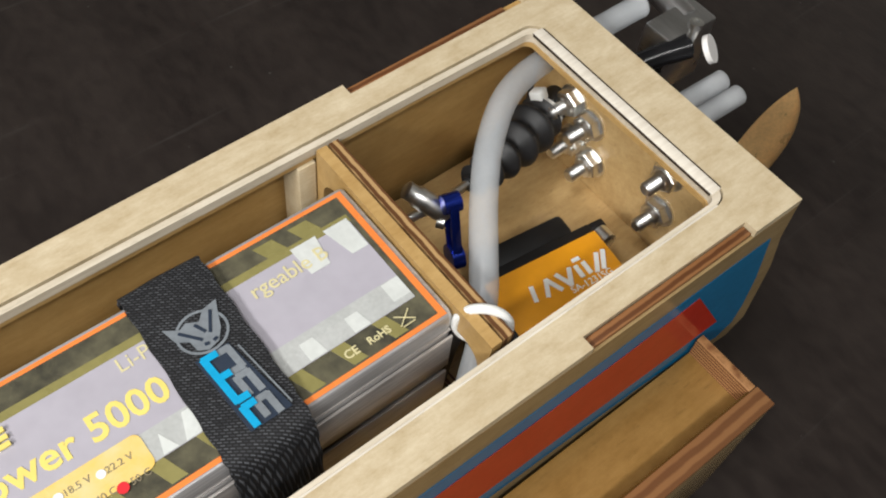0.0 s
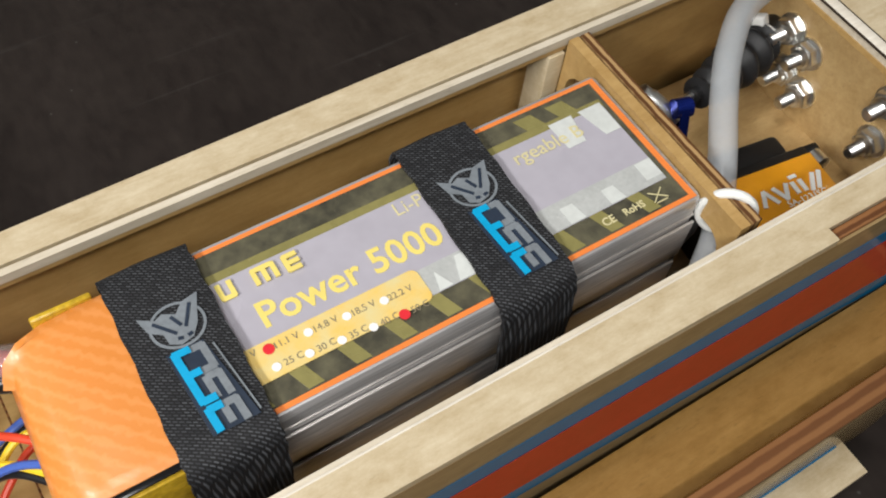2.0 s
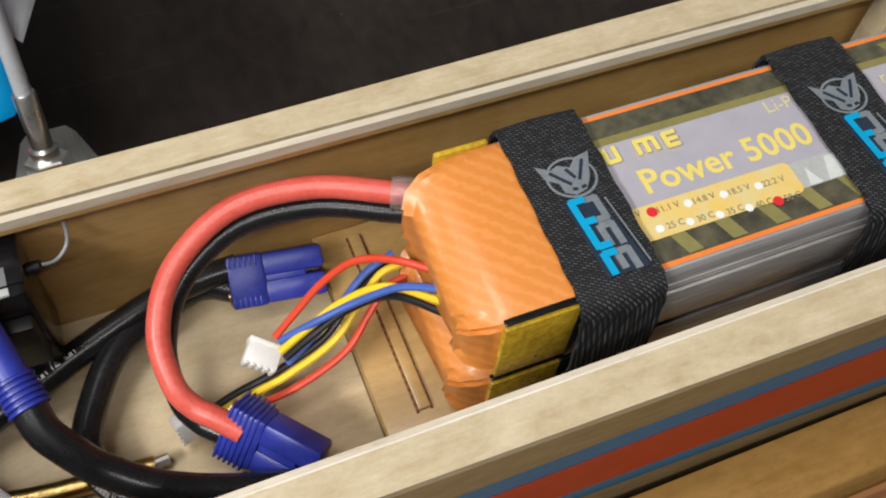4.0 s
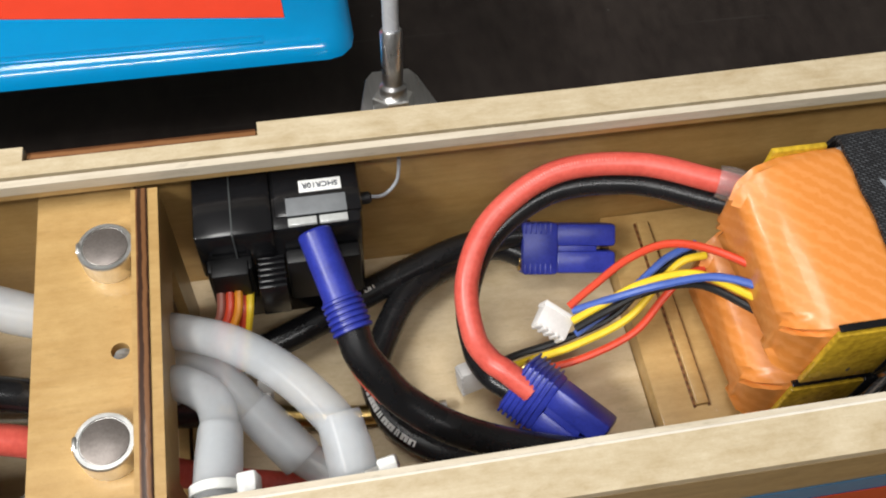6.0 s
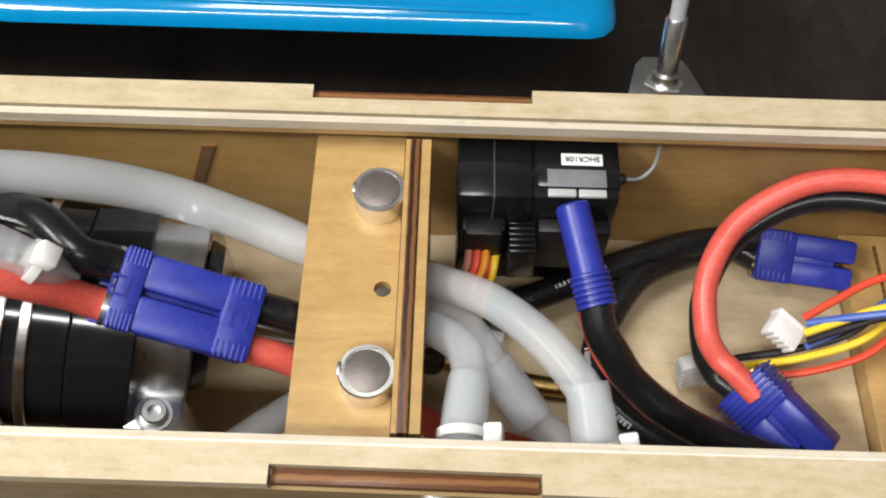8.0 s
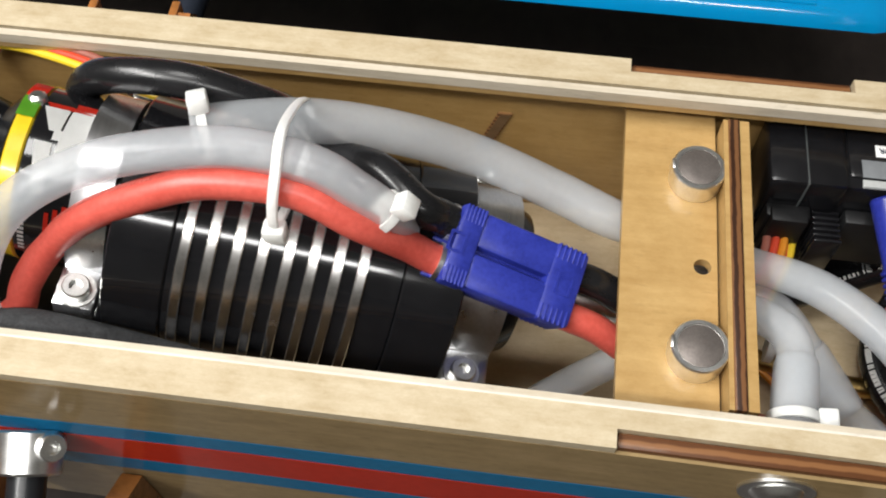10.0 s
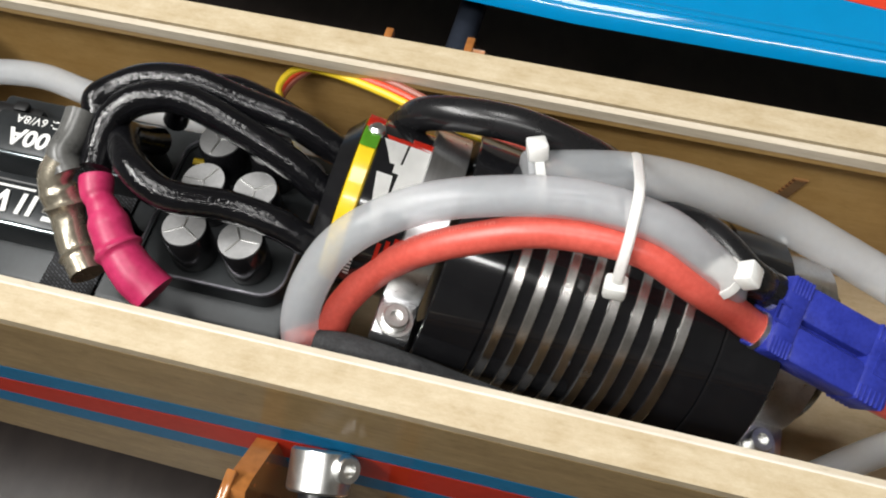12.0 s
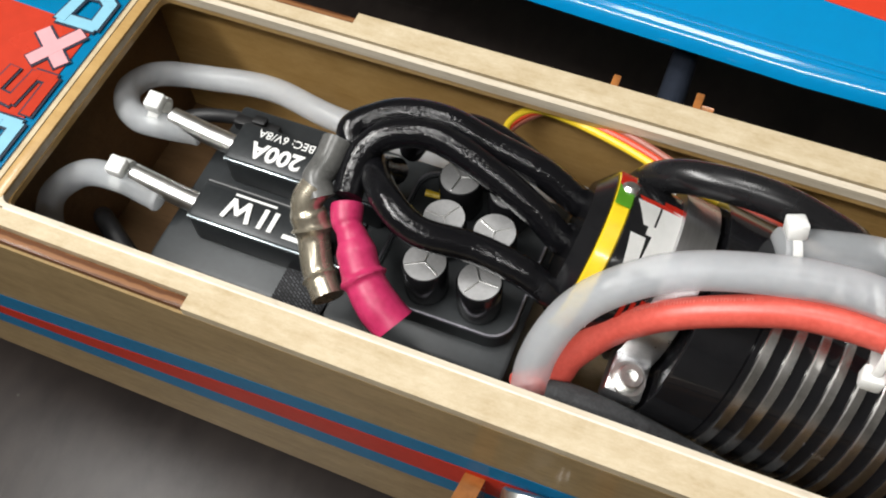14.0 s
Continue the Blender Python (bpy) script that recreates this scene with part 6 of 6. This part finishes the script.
part("flange", boxes((-0.0305, -0.0225, 0.0065, 0.0100, 0.0020, 0.0228), bevel=0.0008), BLACK_MATT, servo, world=False)
slabel = part("label", boxes((-0.0190, 0.0252, -0.0213, 0.0062, 0.0232, 0.0237), bevel=0.0001), SERVO_ORANGE, servo, "orange printed label", world=False)
letters("SA-1231SG", 0.0035, SERVO_M @ Matrix.Translation((0.0128, -0.0093, 0.0239)), WHITE, slabel, name="print")
# maker's mark as plain white strokes
strokes("maker_mark", [((-0.0125, -0.0065), (-0.0110, 0.0)), ((-0.0075, -0.0070), (-0.0045, 0.0)), ((-0.0045, 0.0), (-0.0015, -0.0070)), ((0.0, 0.0), (0.0028, -0.0070)), ((0.0028, -0.0070), (0.0058, 0.0)),
                       ((0.0085, -0.0060), (0.0085, -0.0005)), ((0.0120, -0.0005), (0.0120, -0.0060)), ((0.0090, 0.0022), (0.0115, 0.0022)), ((0.0145, -0.0070), (0.0185, 0.0005)), ((0.0175, -0.0070), (0.0215, 0.0005))], 0.0018, 0.0239, WHITE, slabel, SERVO_M @ Matrix.Translation((0.0035, -0.0020, 0)) @ Matrix.Diagonal((0.88, 0.76, 1, 1)), "white maker's mark")
for x in (0.0282, -0.0268):
    part("screw", lathe(bmesh.new(), [(0.0029, 0), (0.0029, 0.0052), (0.0022, 0.0055), (0.0, 0.0055)], axis((x, 0.0065, 0.0205), (0, -1, 0.15)), 18), STEEL, servo, "steel cap screw", world=False)
HORN_BLUE = mat("blue_anodised_horn", (0.015, 0.035, 0.30), rough=0.20, metal=0.8, var=0.1, scale=120)
horn = thing("servo_horn", "blue anodised servo horn with a ball joint", "servo horn", m=axis((0.3835, 0.0095, 0.0640), (0.10, 0.35, 0.92)) @ Matrix.Scale(0.72, 4))
bm = bmesh.new()
for s in (-1, 1):
    box(bm, -0.0022, 0.0022, s * 0.0036 - 0.0009, s * 0.0036 + 0.0009, -0.012, 0.0190, bevel=0.0006)
lathe(bm, [(0.0045, -0.004), (0.0045, 0.004)], axis((0, 0, 0.0185), (1, 0, 0)), 20)
lathe(bm, [(0.0062, -0.003), (0.0062, 0.003)], axis((0, 0, -0.010), (1, 0, 0)), 20)
part("arm", bm, HORN_BLUE, horn, world=False)
part("bolt", lathe(bmesh.new(), [(0.0030, 0.0), (0.0030, 0.0035), (0.0015, 0.0036), (0.0015, 0.0015), (0, 0.0015)], axis((0.002, -0.004, 0.0060), (0.8, -0.6, 0.2)), 18), STEEL, horn, world=False)
link = thing("push_rod", "steel push rod with a brass-nickel clevis barrel", "push rod", (0.39, 0.02, 0.066))
part("barrel", lathe(bmesh.new(), [(0.0024, 0), (0.0024, 0.003), (0.0036, 0.0032), (0.0036, 0.0125), (0.0030, 0.0135), (0.0030, 0.0165), (0.0021, 0.0170), (0.0, 0.0170)], axis((0.3850, 0.0150, 0.0690), (-0.55, 0.60, 0.55)), 20), STEEL, link)
part("rod", sweep(bmesh.new(), [(0.3730, 0.0205, 0.0700), (0.3860, 0.0205, 0.0680), (0.4000, 0.0222, 0.0665), (0.4120, 0.0240, 0.0650)], 0.0016, sides=12), STEEL, link)
boot = thing("rubber_boot", "black ribbed rubber bellows round the push rod", "boot", (0.42, 0.027, 0.06))
part("bellows", sweep(bmesh.new(), [(0.3990, 0.0215, 0.0670), (0.4080, 0.0232, 0.0655), (0.4180, 0.0258, 0.0640), (0.4300, 0.0292, 0.0625), (0.4420, 0.0325, 0.0615)],
                      lambda s: 0.0026 if s < 0.08 else (0.0040 + 0.0042 * min(1, (s - 0.08) * 1.5) + 0.0016 * math.cos((s - 0.08) * 2 * math.pi * 5.2)), sides=26, n=26), RUBBER, boot)
part("neck", sweep(bmesh.new(), [(0.4420, 0.0325, 0.0615), (0.4540, 0.0360, 0.0600)], 0.0060, sides=20, n=4), RUBBER, boot)
tie("white cable tie with a square head on the rubber boot", axis((0.4435, 0.0325, 0.0620), (0.94, 0.30, -0.1), 60), r=0.0058)

# ---- screws through the stern board ----
def hexagon(bm, r, h0, h1, m):
    lathe(bm, [(r * 0.93, h0), (r, h0 + 0.0004), (r, h1 - 0.0004), (r * 0.93, h1)], m, 6)


first = None
for k, (y, z, l) in enumerate(((-0.0180, 0.0540, 0.0150), (-0.0160, 0.0720, 0.0150), (0.0140, 0.0475, 0.0150), (0.0190, 0.0630, 0.0160), (0.0244, 0.0500, 0.0155), (0.0290, 0.0665, 0.0155))):
    m = axis((XS - T, y, z), (-1, 0, 0), 12 + 17 * k)
    if first is None:
        first = thing("stern_screw", "bright zinc screw and nut through the stern board", "screw", m=m, group="stern screws")
        bm = bmesh.new()
        hexagon(bm, 0.0053, 0.0008, 0.0046, Matrix())
        lathe(bm, [(0.0040, 0.0046), (0.0036, 0.0058), (0.0026, 0.0062)], sides=20)
        nut = part("nut", bm, STEEL, first, world=False)
        part("washer", lathe(bmesh.new(), [(0.0062, 0.0), (0.0062, 0.0009), (0.0030, 0.0009)], sides=24), STEEL, nut, world=False)
        prof = []
        for q in range(8):
            h = 0.005 + q * 0.0009
            prof += [(0.0021, h), (0.0026, h + 0.00045)]
        part("thread", lathe(bmesh.new(), prof + [(0.0018, 0.0124), (0, 0.0124)], sides=14), STEEL, first, world=False)
    else:
        copy_thing(first, m)

# ---- stern hose and its ring ----
hose("milky silicone hose from the stern board past the bulkhead", [(0.4900, 0.0385, 0.0845), (0.4740, 0.0385, 0.0845), (0.4450, 0.0375, 0.0855), (0.4190, 0.0292, 0.0920), (0.4000, 0.0165, 0.0935), (0.3860, 0.0025, 0.0920), (0.3750, -0.0110, 0.0890), (0.3690, -0.0190, 0.0850), (0.3625, -0.0260, 0.0815), (0.3590, -0.0305, 0.0800), (0.3530, -0.0350, 0.0755), (0.3490, -0.0382, 0.0660), (0.3460, -0.0395, 0.0500)], 0.0043)
ring = thing("nylon_ring", "white nylon ring holding the hose to the bulkhead", "ring", (0.3595, -0.0280, 0.095))
part("ring_band", sweep(bmesh.new(), [(0.3583 + 0.0052 * math.cos(2 * math.pi * k / 16), -0.0300 - 0.0050 * math.cos(2 * math.pi * k / 16), 0.0920 + 0.0085 * math.sin(2 * math.pi * k / 16)) for k in range(17)], 0.0014, sides=10, n=3), NYLON, ring)
cable("thin_black_lead", "black servo wire beside the bulkhead", "cable", [(0.3560, -0.0200, 0.0480), (0.3565, -0.0210, 0.0660), (0.3560, -0.0230, 0.0780), (0.3540, -0.0225, 0.0850)], 0.0024, RUBBER)

# ---- outside the stern ----
rud = thing("rudder_bracket", "grey aluminium rudder bracket with a black arm", "rudder bracket", (0.49, 0.02, 0.05))
part("block", boxes((0.4580, 0.4800, 0.0160, 0.0330, 0.0450, 0.0720), bevel=0.001), BLACK_MATT, rud)
part("plate", boxes((0.4860, 0.5100, 0.0190, 0.0320, 0.0560, 0.0840), bevel=0.0012), ALU, rud, "grey machined plate")
part("cross_bar", sweep(bmesh.new(), [(0.5030, 0.0260, 0.0800), (0.5060, 0.0440, 0.0800)], 0.0050, sides=18, n=3), ALU, rud)
part("arm", sweep(bmesh.new(), [(0.4700, 0.0245, 0.0760), (0.4820, 0.0205, 0.0790), (0.4930, 0.0165, 0.0810)], lambda s: 0.0034 + 0.0012 * s, sides=16), BLACK, rud, "black arm")
part("arm_screw", lathe(bmesh.new(), [(0.0017, -0.003), (0.0017, 0.004), (0.0026, 0.004), (0.0026, 0.0062), (0.0012, 0.0064), (0, 0.0056)], axis((0.4935, 0.0170, 0.0850), (0.1, 0.1, 1)), 18), STEEL, rud, "steel ball-link screw")
part("washer", lathe(bmesh.new(), [(0.0052, 0), (0.0052, 0.0020)], axis((0.4985, 0.0120, 0.0800), (0.5, -0.6, 0.6)), 22), MARK_WHITE, rud, "white nylon washer")
part("small_screw", lathe(bmesh.new(), [(0.0020, 0), (0.0020, 0.0030), (0, 0.0034)], axis((0.4720, 0.0330, 0.0780), (0.2, 0, 1)), 14), STEEL, rud)
for k, (y, z) in enumerate(((0.0020, 0.0760), (-0.0050, 0.0735))):
    b = thing("hose_stub", "pair of translucent hose stubs behind the stern", "hose", (0.46, y, z), group="hose stubs")
    part("stub", sweep(bmesh.new(), [(0.4570, y, z), (0.4770, y - 0.0005, z), (0.4960 + 0.002 * k, y - 0.001, z)], 0.0037, sides=18, hollow=0.0010), SILICONE, b)
prop = thing("propeller", "polished bronze two-blade propeller behind the stern", "propeller", (0.565, 0, -0.01))
bm = bmesh.new()
rows = []
for k in range(15):
    s = k / 14
    inner = Vector((0.5450 + 0.0180 * s, 0, -0.0060 + 0.0385 * s))
    bulge = math.sin(math.pi * min(1, s * 1.02)) ** 0.8
    outer_p = Vector((0.5520 + 0.0110 * s, 0, -0.0300 + 0.0625 * s)) + Vector((0.0170, 0, -0.0045)) * bulge
    rows.append([bm.verts.new(inner.lerp(outer_p, q) + Vector((0, (0.0060 - 0.0110 * q - 0.026 * q * (1 - q)) * (1 - s ** 3), 0))) for q in (0, 0.2, 0.4, 0.6, 0.8, 1)])
for r0, r1 in zip(rows, rows[1:]):
    for q in range(5):
        bm.faces.new((r0[q], r0[q + 1], r1[q + 1], r1[q]))
bmesh.ops.solidify(bm, geom=list(bm.faces), thickness=0.0012)
part("blade", bm, COPPER, prop, "polished bronze blade")
part("hub", lathe(bmesh.new(), [(0.0040, 0), (0.0060, 0.004), (0.0060, 0.016), (0.0030, 0.020), (0, 0.021)], axis((0.5480, 0, -0.0320), (1, 0, 0)), 22), COPPER, prop)
part("shaft", sweep(bmesh.new(), [(0.4572, 0, -0.0060), (0.5100, 0, -0.0200), (0.5490, 0, -0.0320)], 0.0026, sides=14), STEEL, prop)

# ---- antenna rod on its bracket ----
ant = thing("antenna_rod", "grey antenna rod in a threaded aluminium socket", "antenna", (0.0925, 0.060, 0.090))
part("bracket", slab(bmesh.new(), [(0.0815, 0.0520), (0.1075, 0.0520), (0.1005, 0.0705), (0.0985, 0.0730), (0.0885, 0.0730), (0.0865, 0.0705)], 0.0885, 0.0900, bevel=0.0004), ALU, ant, "triangular aluminium bracket plate")
RD = Vector((0.02, 0.385, 0.923))
bm = bmesh.new()
hexagon(bm, 0.0056, 0.0, 0.0040, axis((0.0925, 0.0590, 0.0905), RD, 10))
part("nut", bm, STEEL, ant)
part("sleeve", lathe(bmesh.new(), [(0.0036, 0.003), (0.0036, 0.0065), (0.0027, 0.0072), (0.0029, 0.0215), (0.0026, 0.0222), (0.0016, 0.0222)], axis((0.0925, 0.0590, 0.0905), RD), 20), ALU, ant)
part("rod", lathe(bmesh.new(), [(0.0021, 0.015), (0.0021, 0.24), (0.0015, 0.2405), (0, 0.2405)], axis((0.0925, 0.0590, 0.0905), RD), 16), mat("grey_rod", (0.33, 0.34, 0.36), rough=0.3, var=0.06), ant, "plain grey rod")

TAG = mat("clear_grey_film", (0.50, 0.51, 0.54), rough=0.2, var=0.08, scale=90)
milky(TAG, 0.45)
tag = thing("plastic_tag", "small clear grey plastic tag hanging on the antenna rod", "tag", (0.094, 0.075, 0.13))
bm = bmesh.new()
base = Vector((0.0940, 0.0590, 0.0905))
grid = [[bm.verts.new(base + RD.normalized() * (0.0350 + 0.0200 * v) + Vector((0.0150 * u * (0.15 + 0.85 * v), 0.0012 * math.sin(5 * u + 2 * v), 0.0))) for u in (0, 0.33, 0.66, 1)] for v in (0, 0.33, 0.66, 1)]
for r0, r1 in zip(grid, grid[1:]):
    for k in range(3):
        bm.faces.new((r0[k], r0[k + 1], r1[k + 1], r1[k]))
bmesh.ops.solidify(bm, geom=list(bm.faces), thickness=0.0003)
part("film", bm, TAG, tag)

# ---- far sponson ----
spon = thing("outrigger_float", "sky blue painted outrigger float with red panels", "model float", (-0.15, 0.18, 0.025))
loops = []
bm = bmesh.new()
for z, dx, dy in ((0.0250, 0.060, 0.070), (0.050, 0.020, 0.030), (0.062, 0.003, 0.005), (0.067, 0.0, 0.0), (0.0705, 0.0015, 0.0016), (0.0725, 0.006, 0.006)):
    o = [(-0.42 + dx, 0.130 + dy), (-0.22, 0.1070 + dy), (-0.10, 0.1000 + dy), (0.06, 0.1000 + dy)]
    o += [(0.0790 + 0.0085 * math.sin(radians(a)) - dx, 0.1085 - 0.0085 * math.cos(radians(a)) + dy) for a in (0, 30, 60, 90)]
    o += [(0.0875 - dx, 0.270 - dy), (-0.40 + dx, 0.270 - dy)]
    loops.append([bm.verts.new((x, y, z)) for x, y in o])
for a, b in zip(loops, loops[1:]):
    for k in range(len(a)):
        bm.faces.new((a[k], a[(k + 1) % len(a)], b[(k + 1) % len(b)], b[k]))
bm.faces.new(loops[0])
bm.faces.new(loops[-1])
part("float_body", bm, BLUE_PAINT, spon, angle=50)
part("top_ridge", sweep(bmesh.new(), [(-0.21, 0.1150, 0.0722), (-0.10, 0.1085, 0.0724), (0.0, 0.1065, 0.0724), (0.060, 0.1060, 0.0720)], 0.0016, sides=10, flat=0.5), BLUE_PAINT, spon)
part("float_panel", slab(bmesh.new(), [(0.0670, 0.1135), (0.0600, 0.2600), (-0.1000, 0.2600), (-0.1000, 0.1335)], 0.0726, 0.0729), RED_PAINT, spon, "bright red top panel")
part("float_panel", slab(bmesh.new(), [(-0.1055, 0.1342), (-0.1055, 0.2600), (-0.3600, 0.2600), (-0.2600, 0.1600)], 0.0726, 0.0729), RED_PAINT, spon, "bright red top panel")

# ---- boom mounts ----
LUG = mat("amber_varnished_lug", (0.34, 0.13, 0.035), rough=0.18, var=0.25, scale=60, clear=0.8)
CARBON_ROD = mat("black_boom", (0.015, 0.016, 0.018), rough=0.3, var=0.2, scale=80)
bn = thing("near_boom", "black boom rod in an aluminium collar on the hull side", "boom", (-0.134, -0.058, 0.06))
BD = Vector((0.10, -0.93, -0.35))
part("collar", lathe(bmesh.new(), [(0.0072, 0), (0.0078, 0.0005), (0.0078, 0.0100), (0.0072, 0.0106), (0.0045, 0.0106)], axis((-0.1345, -0.0520, 0.0640), BD), 32), STEEL, bn, "polished aluminium collar")
part("set_screw", lathe(bmesh.new(), [(0.0034, 0), (0.0034, 0.0036), (0.0031, 0.0040), (0.0017, 0.0040), (0.0017, 0.0020), (0, 0.0020)], axis((-0.1285, -0.0560, 0.0660), (0.75, -0.25, 0.65)), 20), STEEL, bn, "socket set screw")
part("rod", lathe(bmesh.new(), [(0.0046, 0.004), (0.0046, 0.16)], axis((-0.1345, -0.0520, 0.0640), BD), 20), CARBON_ROD, bn)
bf = thing("far_boom", "dark boom rod between hull and far float", "boom", (-0.136, 0.08, 0.06))
part("rod", sweep(bmesh.new(), [(-0.1360, 0.0500, 0.0560), (-0.1370, 0.1160, 0.0500)], 0.0046, sides=18, n=3), mat("dark_blue_boom", (0.018, 0.022, 0.032), rough=0.35, var=0.2, scale=60), bf)


def lug(label, x, s, z=0.074, y=0.0518):
    b = thing("mounting_lug", label, "lug", (x, s * y, z - 0.02), group="boom mounting lugs")
    prof = [(s * y, z - 0.045), (s * (y + 0.012), z - 0.045), (s * (y + 0.021), z - 0.010), (s * (y + 0.0205), z + 0.002), (s * (y + 0.017), z + 0.006), (s * (y + 0.013), z + 0.004), (s * y, z - 0.006)]
    part("lug_board", plate(prof, [], x - 0.0028, x + 0.0028, X_UP), LUG, b)
    part("lug_edge", boxes((x - 0.0034, x - 0.0008, *sorted((s * (y + 0.0125), s * (y + 0.0210))), z - 0.004, z + 0.0066), bevel=0.0006), LUG, b)
    return b


lug("amber varnished plywood lug holding the boom", -0.1500, -1, 0.066)
lug("amber varnished plywood lug holding the boom", -0.1180, -1, 0.040)
lug("amber varnished plywood lug on the far hull side", -0.1500, 1, 0.074)
lug("amber varnished plywood lug on the far hull side", -0.1250, 1, 0.076)
# hose outlet nipples on the near side, shaped as round heads
for x, z in ((0.0370, 0.0870), (0.0660, 0.0850)):
    b = thing("outlet_nipple", "round bright hose outlet nipple on the hull side", "screw", (x, -W, z), group="side screws")
    part("head", lathe(bmesh.new(), [(0.0058, 0), (0.0056, 0.0012), (0.0042, 0.0026), (0.0015, 0.0031), (0, 0.0031)], axis((x, -W, z), (0, -1, 0)), 28), STEEL, b)
    part("washer", lathe(bmesh.new(), [(0.0080, -0.0002), (0.0080, 0.0010), (0.006, 0.0010)], axis((x, -W, z), (0, -1, 0)), 28), STEEL, b)
